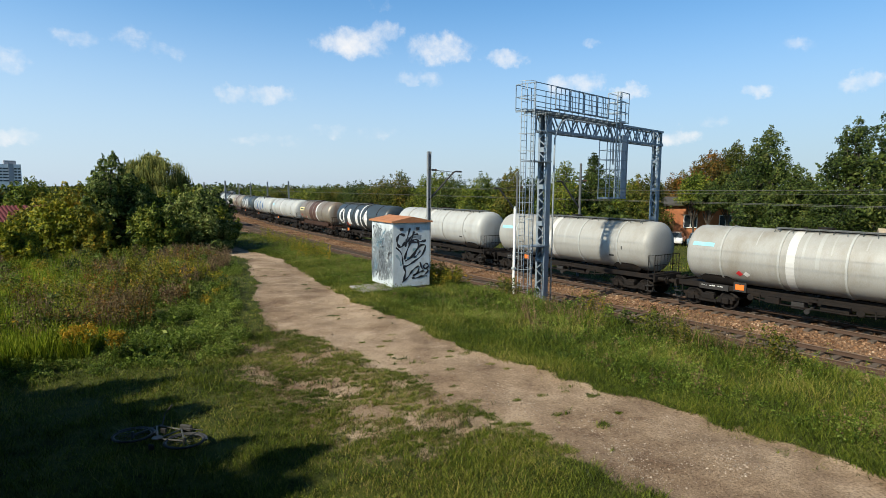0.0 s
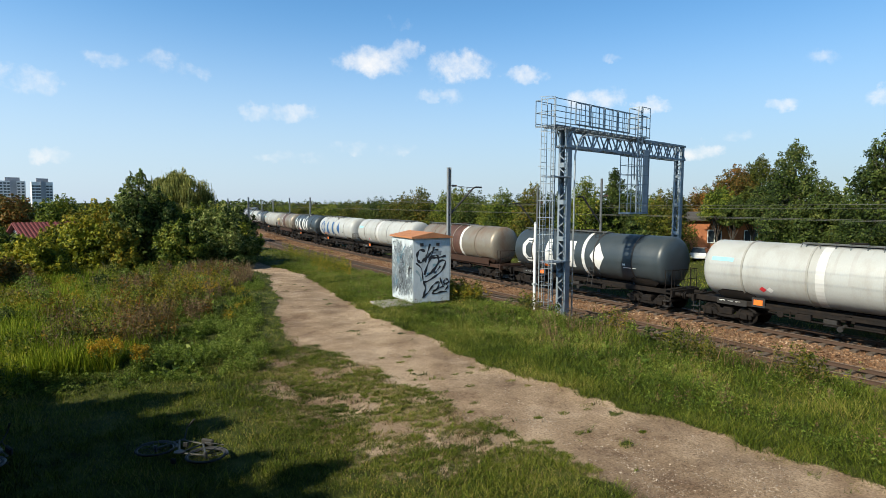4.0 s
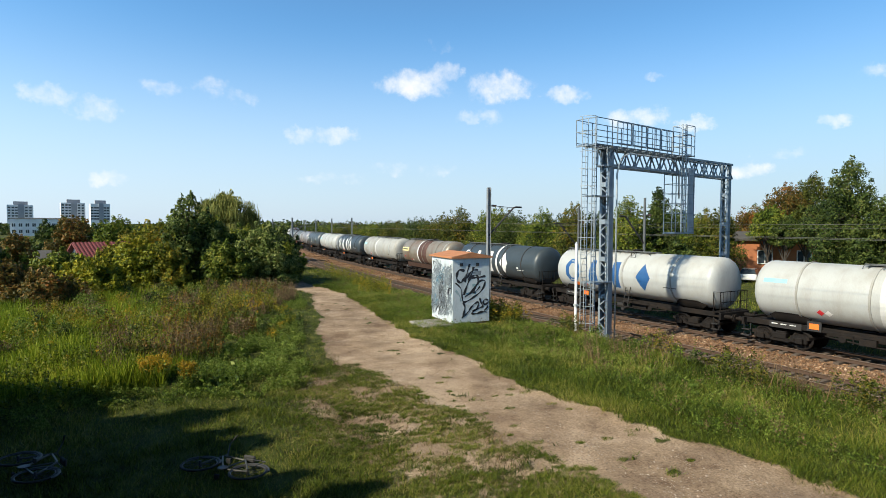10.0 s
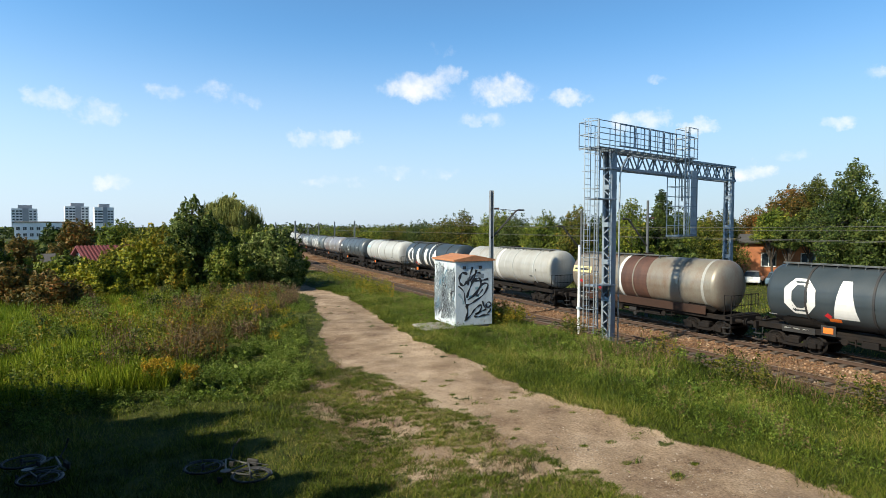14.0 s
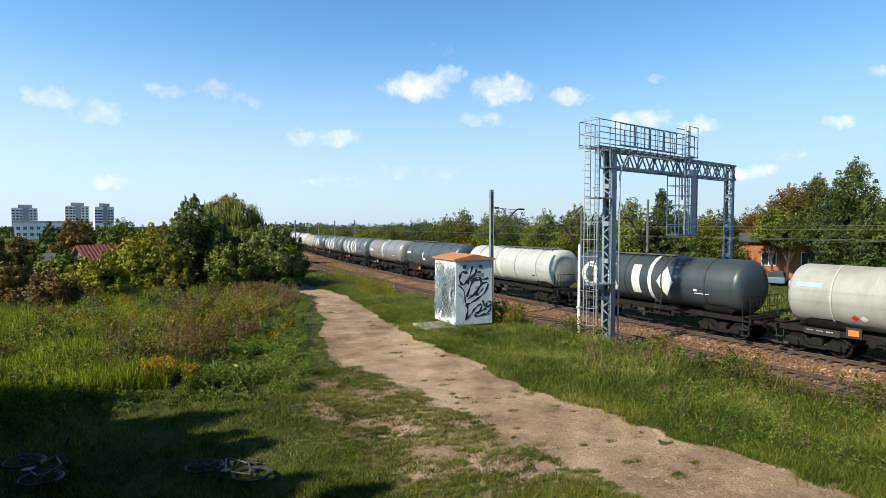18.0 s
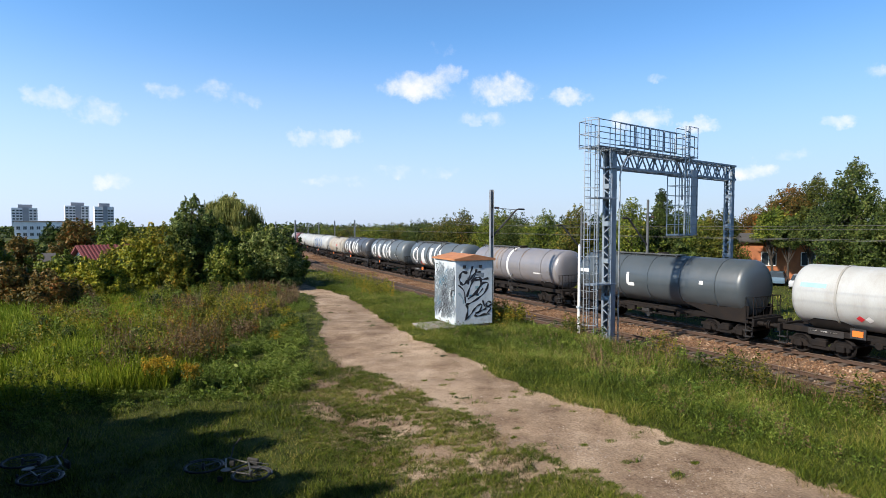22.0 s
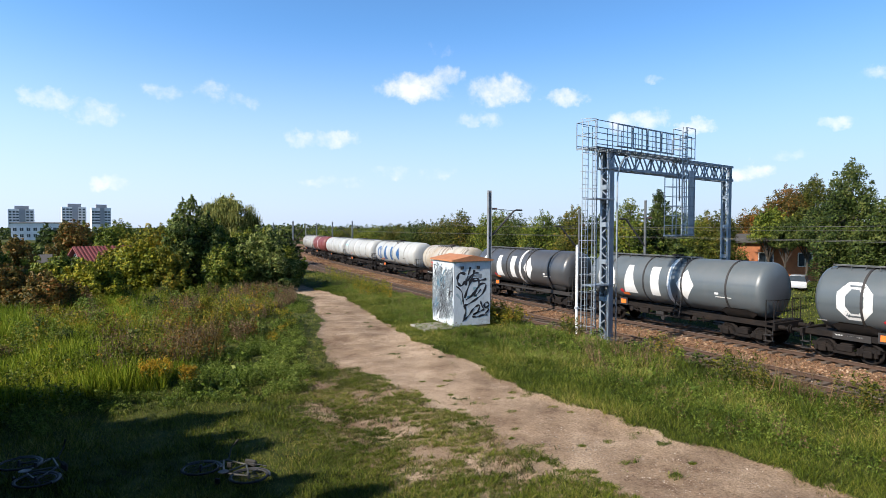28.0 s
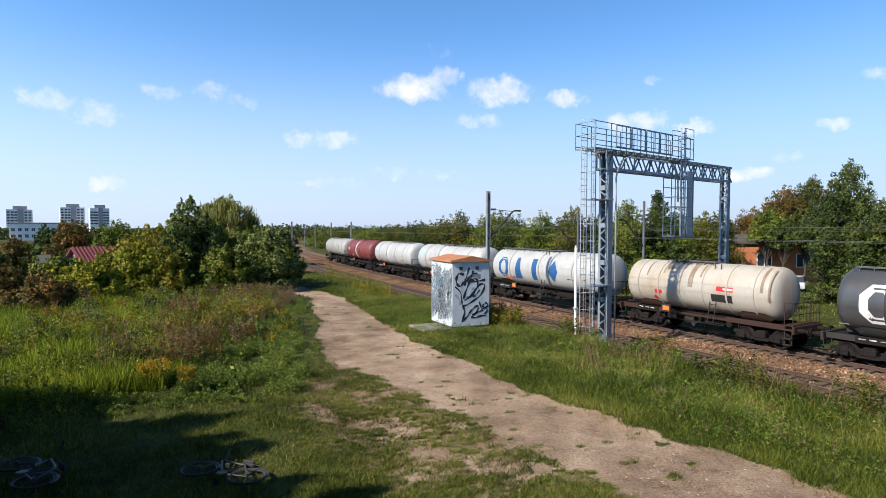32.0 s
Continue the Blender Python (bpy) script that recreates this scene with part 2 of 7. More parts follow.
SOIL = ground_material()
STEEL_GREY = paint("galvanised_grey_steel", (0.195, 0.235, 0.275), 0.5, 0.2, (0.11, 0.13, 0.15), 0.5, 1.5)
STEEL_PALE = paint("pale_galvanised_steel", (0.33, 0.37, 0.40), 0.5, 0.2, (0.30, 0.31, 0.32), 0.4, 2.0)
STEEL_DARK = paint("dark_weathered_steel", (0.035, 0.035, 0.038), 0.6, 0.2, (0.07, 0.055, 0.042), 0.5, 2.5, shine=0.3)
WALK_GREY = paint("dull_grey_walkway_steel", (0.10, 0.11, 0.115), 0.6, 0.2, (0.07, 0.06, 0.05), 0.5, 2.5, shine=0.3)
MAST_STEEL = paint("weathered_mast_steel", (0.22, 0.235, 0.25), 0.55, 0.2, (0.07, 0.065, 0.06), 0.5, 2.5)
WIRE_METAL = paint("weathered_copper_wire", (0.11, 0.105, 0.095), 0.5, 0.3, (0.06, 0.065, 0.06), 0.4, 2.0)
RAIL_SIDE = paint("rusty_rail", (0.070, 0.040, 0.026), 0.8, 0.2, (0.05, 0.03, 0.02), 0.6, 4.0)
RAIL_TOP = paint("worn_rail_head", (0.17, 0.125, 0.095), 0.45, 0.3, (0.2, 0.13, 0.09), 0.4, 4.0)
SLEEPER = paint("weathered_brown_sleeper", (0.085, 0.062, 0.046), 0.95, 0, (0.07, 0.048, 0.034), 0.7, 3.0, 60, 0.4)
CONCRETE = paint("rough_concrete", (0.25, 0.235, 0.21), 0.95, 0, (0.12, 0.105, 0.09), 0.7, 2.0, 50, 0.4, shine=0.2)
SHED_WHITE = paint("white_painted_sheet", (0.49, 0.54, 0.57), 0.65, 0, (0.20, 0.235, 0.265), 0.6, 2.0, 30, 0.08, 3.0, shine=0.3)
SHED_ROOF = paint("orange_brown_roof_sheet", (0.40, 0.165, 0.07), 0.7, 0, (0.22, 0.10, 0.05), 0.6, 2.5)
SPRAY = paint("black_spray_paint", (0.012, 0.012, 0.016), 0.45, 0, (0.03, 0.03, 0.04), 0.3, 8.0)
SPRAY_BLUE = paint("blue_spray_paint", (0.05, 0.16, 0.24), 0.5, 0, (0.10, 0.25, 0.32), 0.4, 8.0)
SPRAY_TEAL = paint("faded_teal_spray_paint", (0.17, 0.30, 0.33), 0.6, 0, (0.30, 0.36, 0.39), 0.9, 3.0)
SPRAY_GREY = paint("faded_grey_spray_paint", (0.13, 0.155, 0.18), 0.6, 0, (0.28, 0.33, 0.36), 0.9, 3.0)
POST_WHITE = paint("white_enamel_post", (0.75, 0.75, 0.73), 0.4, 0, (0.45, 0.43, 0.40), 0.4, 3.0)
TANK_WHITE = paint("white_tank_paint", (0.37, 0.38, 0.375), 0.40, 0, (0.24, 0.225, 0.19), 0.6, 0.9, 30, 0.05, 4.0, shine=0.4)
TANK_GREYISH = paint("off_white_tank_paint", (0.31, 0.31, 0.295), 0.45, 0, (0.19, 0.17, 0.135), 0.7, 0.8, 30, 0.05, 4.0, shine=0.4)
TANK_DARK = paint("dark_blue_grey_tank_paint", (0.030, 0.041, 0.049), 0.38, 0.0, (0.052, 0.062, 0.068), 0.6, 0.9, 30, 0.04, 4.0, shine=0.45)
TANK_SLATE = paint("faded_slate_tank_paint", (0.076, 0.093, 0.103), 0.38, 0.0, (0.112, 0.118, 0.120), 0.6, 0.9, 30, 0.03, 4.0, shine=0.6)
TANK_COAL = paint("faded_charcoal_tank_paint", (0.048, 0.051, 0.056), 0.32, 0.0, (0.082, 0.080, 0.076), 0.6, 0.9, 30, 0.03, 4.0, shine=0.7)
TANK_MID = paint("blue_grey_tank_paint", (0.046, 0.058, 0.066), 0.38, 0.0, (0.070, 0.078, 0.082), 0.5, 0.9, 30, 0.03, 4.0, shine=0.7)
TANK_GREY = paint("grey_tank_paint", (0.155, 0.153, 0.165), 0.32, 0.0, (0.25, 0.215, 0.19), 0.5, 0.8, 30, 0.03, 4.0, shine=0.8)
TANK_BROWN = paint("stained_grey_tank_paint", (0.22, 0.205, 0.17), 0.4, 0.3, (0.16, 0.085, 0.05), 0.8, 0.7, 20, 0.05, 2.5)
TANK_RUST = paint("dark_brown_residue", (0.050, 0.024, 0.018), 0.6, 0, (0.13, 0.06, 0.04), 0.7, 1.2, 20, 0.1, 3.0)
TANK_CREAM = paint("cream_tank_paint", (0.37, 0.355, 0.315), 0.45, 0, (0.28, 0.19, 0.10), 0.7, 0.8, 20, 0.05, 5.0, shine=0.4)
TANK_STAIN = paint("brown_spill_stain", (0.17, 0.12, 0.08), 0.5, 0, (0.29, 0.245, 0.195), 0.9, 2.0, 20, 0.05, 5.0)
TANK_STREAK = paint("grey_dirt_streak", (0.315, 0.315, 0.30), 0.5, 0, (0.37, 0.375, 0.37), 0.9, 2.0, 20, 0.05, 5.0)
TANK_RED = paint("dark_red_tank_paint", (0.16, 0.035, 0.03), 0.5, 0, (0.08, 0.03, 0.03), 0.6, 0.9, 20, 0.05, 3.0)
CHASSIS = paint("grimy_black_chassis", (0.009, 0.008, 0.008), 0.8, 0.0, (0.028, 0.020, 0.015), 0.6, 2.0, shine=0.15)
CHASSIS_GREY = paint("grimy_grey_chassis", (0.028, 0.028, 0.029), 0.7, 0.1, (0.035, 0.028, 0.024), 0.7, 2.0, shine=0.2)
CHASSIS_RUST = paint("rusty_brown_chassis", (0.042, 0.022, 0.015), 0.75, 0.1, (0.030, 0.021, 0.018), 0.6, 2.0, shine=0.2)
MARK_WHITE = paint("white_marking", (0.62, 0.62, 0.61), 0.5, 0, (0.42, 0.41, 0.38), 0.35, 2.0)
BAND_WHITE = paint("clean_white_band", (0.50, 0.50, 0.49), 0.5, 0, (0.38, 0.37, 0.35), 0.4, 2.0)
MARK_BLUE = paint("blue_marking", (0.012, 0.070, 0.20), 0.5, 0, (0.03, 0.105, 0.24), 0.4, 2.0)
MARK_CYAN = paint("light_blue_marking", (0.20, 0.50, 0.60), 0.5, 0, (0.4, 0.55, 0.6), 0.4, 2.0)
MARK_YELLOW = paint("pale_yellow_panel", (0.60, 0.52, 0.25), 0.5)
MARK_BLACK = paint("black_marking", (0.02, 0.02, 0.02), 0.5)
MARK_RED = paint("red_marking", (0.55, 0.02, 0.03), 0.5)
PLATE_ORANGE = paint("orange_hazard_plate", (0.75, 0.16, 0.02), 0.45, 0, (0.4, 0.1, 0.02), 0.3, 6.0)
BARK = paint("tree_bark", (0.055, 0.044, 0.034), 0.95, 0, (0.04, 0.032, 0.025), 0.7, 3.0, 25, 0.6, 4.0)
GREENS = leaf("green_leaves", [(0.1, (0.014, 0.026, 0.005)), (0.4, (0.066, 0.102, 0.013)), (0.72, (0.155, 0.180, 0.022)), (0.95, (0.26, 0.235, 0.035))])
DARK_GREENS = leaf("dark_green_leaves", [(0.1, (0.006, 0.013, 0.004)), (0.40, (0.032, 0.054, 0.012)), (0.75, (0.082, 0.108, 0.022)), (0.95, (0.14, 0.15, 0.04))])
YELLOW_GREENS = leaf("yellowing_leaves", [(0.1, (0.030, 0.045, 0.006)), (0.45, (0.125, 0.140, 0.013)), (0.7, (0.23, 0.20, 0.020)), (0.95, (0.34, 0.20, 0.020))])
MID_GREENS = leaf("deep_green_leaves", [(0.1, (0.010, 0.022, 0.006)), (0.4, (0.062, 0.094, 0.018)), (0.72, (0.150, 0.180, 0.045)), (0.95, (0.26, 0.27, 0.085))])
WILLOW = leaf("willow_leaves", [(0.1, (0.06, 0.075, 0.015)), (0.5, (0.18, 0.19, 0.045)), (0.9, (0.32, 0.30, 0.09))])
TURNING = leaf("turning_leaves", [(0.1, (0.016, 0.024, 0.005)), (0.45, (0.062, 0.078, 0.012)), (0.7, (0.115, 0.115, 0.018)), (0.95, (0.20, 0.135, 0.022))])
LIME = leaf("bright_yellow_green_leaves", [(0.1, (0.040, 0.058, 0.005)), (0.45, (0.165, 0.185, 0.013)), (0.7, (0.29, 0.265, 0.020)), (0.95, (0.36, 0.26, 0.022))])
RUSSET = leaf("russet_leaves", [(0.1, (0.028, 0.032, 0.010)), (0.4, (0.08, 0.072, 0.016)), (0.65, (0.15, 0.095, 0.020)), (0.95, (0.25, 0.09, 0.022))])
GRASS = leaf("meadow_grass", [(0.1, (0.014, 0.024, 0.003)), (0.4, (0.061, 0.091, 0.009)), (0.70, (0.137, 0.162, 0.020)), (0.95, (0.27, 0.225, 0.065))], 0.2)
RANK = leaf("rank_green_grass", [(0.1, (0.010, 0.020, 0.003)), (0.45, (0.054, 0.090, 0.010)), (0.75, (0.118, 0.150, 0.020)), (0.95, (0.22, 0.205, 0.055))], 0.22)
STRAW = leaf("yellowed_short_grass", [(0.1, (0.050, 0.052, 0.016)), (0.5, (0.150, 0.135, 0.045)), (0.9, (0.28, 0.22, 0.11))], 0.2)
LUSH = leaf("tall_yellow_green_grass", [(0.1, (0.035, 0.062, 0.005)), (0.5, (0.150, 0.215, 0.012)), (0.9, (0.32, 0.33, 0.035))], 0.30)
HERB = leaf("broad_green_weeds", [(0.1, (0.024, 0.046, 0.006)), (0.5, (0.098, 0.150, 0.018)), (0.9, (0.22, 0.25, 0.055))], 0.25)
DRY = leaf("dry_brown_stalks", [(0.1, (0.060, 0.040, 0.020)), (0.5, (0.145, 0.098, 0.052)), (0.9, (0.25, 0.175, 0.095))], 0.25)
GOLD = leaf("goldenrod_flowers", [(0.1, (0.16, 0.11, 0.012)), (0.6, (0.38, 0.23, 0.015)), (0.9, (0.50, 0.33, 0.03))], 0.3)


# ---- mesh tools ----
def spot(bearing, far):
    """A place on the plan: degrees clockwise from north, metres from the camera."""
    b = radians(bearing)
    return far * math.sin(b), far * math.cos(b)


def part(name, bm, material, parent=None, label="", smooth=False):
    me = bpy.data.meshes.new(name)
    bm.to_mesh(me)
    bm.free()
    me.materials.append(material)
    if smooth:
        me.shade_smooth()
    ob = new(name, me)
    if parent:
        ob.parent = parent
    if label:
        ob["label"] = label
    return ob


def share(name, me, parent, m):
    ob = new(name, me)
    ob.parent = parent
    ob.matrix_basis = m
    return ob


def thing(name, label, category, group="", kind="", at=(0, 0, 0), turn=0):
    ob = new(name)
    ob.empty_display_size = 0.2
    ob.matrix_basis = pose(*at, 0, 0, turn)
    return tagged(ob, label, category, group, kind)


def box(bm, lo, hi, bevel=0.0, m=None):
    size = [max(b - a, 1e-4) for a, b in zip(lo, hi)]
    mid = [(a + b) / 2 for a, b in zip(lo, hi)]
    vs = bmesh.ops.create_cube(bm, size=1, matrix=Matrix.LocRotScale(mid, None, size))["verts"]
    if bevel:
        es = list({e for v in vs for e in v.link_edges})
        vs = bmesh.ops.bevel(bm, geom=es, offset=bevel, segments=1, affect="EDGES")["verts"]
    if m is not None:
        bmesh.ops.transform(bm, matrix=m, verts=[v for v in vs if v.is_valid])
    return bm


def bar(bm, a, b, r, sides=6, r2=None):
    """A round bar from a to b."""
    a, b = Vector(a), Vector(b)
    d = b - a
    m = Matrix.Translation((a + b) / 2) @ d.to_track_quat("Z", "Y").to_matrix().to_4x4()
    bmesh.ops.create_cone(bm, cap_ends=True, segments=sides, radius1=r, radius2=r if r2 is None else r2, depth=d.length, matrix=m)
    return bm


def strut(bm, a, b, w, h=None):
    """A square bar from a to b."""
    a, b = Vector(a), Vector(b)
    d = b - a
    up = "Y" if abs(d.normalized().z) < 0.9 else "X"
    m = Matrix.Translation((a + b) / 2) @ d.to_track_quat("Z", up).to_matrix().to_4x4() @ Matrix.Diagonal((w, h or w, d.length, 1))
    bmesh.ops.create_cube(bm, size=1, matrix=m)
    return bm


def tube(bm, points, r, sides=6):
    """One bent pipe along the points, closed where the last is the first."""
    pts = [Vector(p) for p in points]
    loop = (pts[0] - pts[-1]).length < 1e-6
    if loop:
        pts.pop()
    n = len(pts)
    rings, side = [], None
    for i, p in enumerate(pts):
        ahead = pts[(i + 1) % n] if loop or i < n - 1 else p
        behind = pts[i - 1] if loop or i else p
        way = (ahead - behind).normalized()
        if side is None:
            side = way.orthogonal()
        side = (side - way * side.dot(way)).normalized()
        up = way.cross(side)
        rings.append([bm.verts.new(p + (side * math.cos(2 * math.pi * k / sides) + up * math.sin(2 * math.pi * k / sides)) * r) for k in range(sides)])
    for a, b in zip(rings, rings[1:] + ([rings[0]] if loop else [])):
        for k in range(sides):
            bm.faces.new((a[k], a[(k + 1) % sides], b[(k + 1) % sides], b[k]))
    if not loop:
        bm.faces.new(rings[0][::-1])
        bm.faces.new(rings[-1])
    return bm


def lathe(bm, profile, sides=32, axis="Y"):
    """Turns a profile of (along, radius) round an axis."""
    rings = []
    for along, r in profile:
        ring = []
        for i in range(sides):
            a = 2 * math.pi * i / sides
            x, z = r * math.cos(a), r * math.sin(a)
            ring.append(bm.verts.new((x, along, z) if axis == "Y" else ((along, x, z) if axis == "X" else (x, z, along))))
        rings.append(ring)
    for p, q in zip(rings, rings[1:]):
        for i in range(sides):
            bm.faces.new((p[i], p[(i + 1) % sides], q[(i + 1) % sides], q[i]))
    for ring in (rings[0], rings[-1]):
        bm.faces.new(ring)
    bmesh.ops.recalc_face_normals(bm, faces=bm.faces[:])
    return bm


def quads(name, corners, material, parent=None, label=""):
    """One mesh of loose four-sided faces, from an array of n x 4 x 3."""
    n = len(corners)
    me = bpy.data.meshes.new(name)
    me.vertices.add(n * 4)
    me.vertices.foreach_set("co", np.ascontiguousarray(corners, dtype=np.float32).ravel())
    me.loops.add(n * 4)
    me.loops.foreach_set("vertex_index", np.arange(n * 4, dtype=np.int32))
    me.polygons.add(n)
    me.polygons.foreach_set("loop_start", np.arange(0, n * 4, 4, dtype=np.int32))
    me.update()
    me.materials.append(material)
    ob = new(name, me)
    if parent:
        ob.parent = parent
    if label:
        ob["label"] = label
    return ob


def rand_dirs(rng, n):
    v = rng.normal(size=(n, 3))
    return v / np.linalg.norm(v, axis=1, keepdims=True)


def leaf_quads(rng, at, size, droop=0.0, out=None):
    """Leaf blades at the places given: a rhomb each, turned at random, or facing outwards from their lump."""
    n = len(at)
    a = rand_dirs(rng, n)
    if out is not None:
        face = out * 1.1 + rand_dirs(rng, n) * 0.75
        a = np.cross(face, a)
        a /= np.linalg.norm(a, axis=1, keepdims=True)
        b = np.cross(face, a)
        b /= np.linalg.norm(b, axis=1, keepdims=True)
        s = (size * rng.uniform(0.6, 1.4, n))[:, None]
        return np.stack([at - a * s, at + b * s * 0.5, at + a * s, at - b * s * 0.5], 1)
    a[:, 2] = a[:, 2] * (1 - droop) - droop
    a /= np.linalg.norm(a, axis=1, keepdims=True)
    b = np.cross(a, rand_dirs(rng, n))
    b /= np.linalg.norm(b, axis=1, keepdims=True)
    s = (size * rng.uniform(0.6, 1.4, n))[:, None]
    return np.stack([at - a * s, at + b * s * 0.5, at + a * s, at - b * s * 0.5], 1)


def blob_points(rng, blobs, n, shell=0.55, ways=False):
    """Points in a crown made of lumps (x, y, z, rx, ry, rz), most of them near its skin."""
    blobs = np.array(blobs, float)
    weight = (blobs[:, 3] * blobs[:, 4] * blobs[:, 5]) ** (2 / 3)
    pick = rng.choice(len(blobs), n, p=weight / weight.sum())
    d = rand_dirs(rng, n)
    d[:, 2] += 0.30 * (shell > 0.3)
    d /= np.linalg.norm(d, axis=1, keepdims=True)
    r = shell + (1 - shell) * rng.random(n) ** 0.6
    # twigs reach out unevenly
    wave = 1 + 0.16 * np.sin(d[:, 0] * 7 + pick) * np.cos(d[:, 1] * 6 - pick) + 0.12 * np.sin(d[:, 2] * 11 + 2 * pick)
    at = blobs[pick, :3] + d * blobs[pick, 3:] * (r * wave)[:, None]
    return (at, d) if ways else at


def blades(rng, at, height, width, lean=0.35):
    """Grass blades: a narrow leaning face each, pointed at the top."""
    n = len(at)
    a = rng.uniform(0, 2 * math.pi, n)
    side = np.stack([np.cos(a), np.sin(a), 0 * a], 1)
    tip = rng.normal(0, lean, (n, 3))
    tip[:, 2] = 1
    h = (height * rng.uniform(0.5, 1.3, n))[:, None]
    w = (width * rng.uniform(0.6, 1.4, n))[:, None]
    top = at + tip * h
    return np.stack([at - side * w, at + side * w, top + side * w * 0.25, top - side * w * 0.25], 1)


# ---- the railway's line ----
def line_x(y):
    """The middle of the far track, on which the train runs."""
    return 26.67 - 0.0789 * (y - 25) + 0.000708 * (y - 25) ** 2


LINE_Y = np.linspace(-330, 480, 3241)
LINE_X = line_x(LINE_Y)
LINE_S = np.concatenate([[0], np.cumsum(np.hypot(np.diff(LINE_X), np.diff(LINE_Y)))])
LINE_S -= np.interp(0, LINE_Y, LINE_S)
NEAR = -5.3          # the near track lies this much nearer


def on_line(s, side=0.0):
    """Place and heading (degrees) at s metres along the line, side metres to the right of it."""
    y = float(np.interp(s, LINE_S, LINE_Y))
    slope = -0.0789 + 0.001416 * (y - 25)
    k = 1 / math.hypot(1, slope)
    return line_x(y) + side * k, y - side * slope * k, -math.degrees(math.atan(slope))


def lay(x, y):
    """Metres to the right of the train's track, on arrays."""
    slope = -0.0789 + 0.001416 * (y - 25)
    return (x - line_x(y)) / np.sqrt(1 + slope * slope)


def soft(v, lo, hi):
    t = np.clip((v - lo) / (hi - lo), 0, 1)
    return t * t * (3 - 2 * t)


def height(x, y):
    """The lie of the land: a bank with the dirt road, the railway lower, rising meadow beyond."""
    x, y = np.asarray(x, float), np.asarray(y, float)
    side = lay(x, np.clip(y, -330, 480))
    bank = 1.3 - 0.9 * soft(y, 55, 140)
    z = bank + (-0.42 - bank) * soft(side, -12.6, -8.8)
    z = z + 0.16 * soft(side, -8.2, -7.2) * (1 - soft(side, 2.2, 3.4))
    z = z + 0.25 * soft(side, 4, 9)
    wob = 0.10 * np.sin(x * 0.55 + 1.3 * np.sin(y * 0.21)) * np.cos(y * 0.43 + 0.8 * np.sin(x * 0.3)) + 0.05 * np.sin(x * 1.7 + y * 0.9) * np.sin(y * 1.3 - x * 0.6)
    off = np.clip((np.abs(side + 2.6) - 5.0) / 2, 0, 1)
    return z + wob * off * 0.7


ROAD_LEFT = [(-4.0, 62.0), (2.0, 52.0), (6.6, 44.0), (7.7, 38.1), (6.35, 29.5), (5.25, 23.4), (4.5, 18.6), (5.0, 16.1), (5.6, 14.5), (6.0, 12.5), (6.15, 10.8), (6.1, 9.8), (6.35, 8.4), (6.5, 7.5), (7.2, 3.0), (7.5, -40.0)]
ROAD_RIGHT = [(-2.0, 64.0), (4.4, 53.0), (8.8, 45.0), (9.8, 37.1), (9.0, 26.3), (8.65, 21.2), (8.95, 17.3), (8.95, 14.5), (9.15, 12.0), (9.5, 10.4), (9.9, 9.0), (10.3, 8.0), (10.6, 6.4), (10.8, 5.0), (11.0, 3.0), (11.2, -40.0)]


def value_noise(x, y, size, seed):
    """Smooth noise between 0 and 1 on arrays."""
    x, y = np.asarray(x, float) / size, np.asarray(y, float) / size
    ix, iy = np.floor(x), np.floor(y)
    fx, fy = x - ix, y - iy
    fx, fy = fx * fx * (3 - 2 * fx), fy * fy * (3 - 2 * fy)

    def corner(a, b):
        v = np.sin(a * 127.1 + b * 311.7 + seed * 74.7) * 43758.5453
        return v - np.floor(v)
    top = corner(ix, iy) * (1 - fx) + corner(ix + 1, iy) * fx
    low = corner(ix, iy + 1) * (1 - fx) + corner(ix + 1, iy + 1) * fx
    return top * (1 - fy) + low * fy


def patchy(x, y, seed=0):
    return 0.40 * value_noise(x, y, 0.55, seed) + 0.35 * value_noise(x, y * 1.4, 0.26, seed + 1) + 0.25 * value_noise(x, y, 1.5, seed + 2)


def road_gap(x, y):
    """Metres outside the dirt road's edges: below zero on it."""
    ly = [p[1] for p in ROAD_LEFT][::-1]
    left = np.interp(y, ly, [p[0] for p in ROAD_LEFT][::-1])
    ry = [p[1] for p in ROAD_RIGHT][::-1]
    right = np.interp(y, ry, [p[0] for p in ROAD_RIGHT][::-1])
    wave = 0.50 * (value_noise(x, y, 0.9, 5) - 0.5) + 0.36 * (value_noise(x, y, 0.35, 6) - 0.5)
    far = np.where(np.asarray(y) > 62, 9.0, 0.0)
    return np.maximum(left - x, x - right) + wave + far


def bareness(x, y):
    gap = road_gap(x, y)
    bare = 1 - soft(gap, -0.30, 0.25)
    # worn ground beside the road, and tufts of grass on it
    worn = np.exp(-(((x - 4.6 - 0.12 * (14 - y)) / 2.3) ** 2 + ((y - 12.8) / 5.6) ** 2) ** 1.5)
    worn = worn * (0.50 + 0.55 * soft(0.5 * value_noise(x, y * 1.7, 0.30, 3) + 0.3 * value_noise(x, y * 1.5, 0.14, 4) + 0.2 * value_noise(x, y, 1.1, 7), 0.32, 0.62))
    tip = np.exp(-(((x - 3.7) / 0.9) ** 2 + ((y - 15.9) / 0.9) ** 2)) * (0.45 + 0.5 * value_noise(x, y * 1.5, 0.3, 19))
    tuft = soft(patchy(x, y * 1.3, 9), 0.66, 0.74) * soft(value_noise(x, y, 2.2, 17), 0.35, 0.7)
    bare = bare * (1 - 0.9 * tuft * soft(-gap, 0.0, 0.6))
    return np.clip(np.maximum(np.maximum(bare, worn), tip), 0, 1)


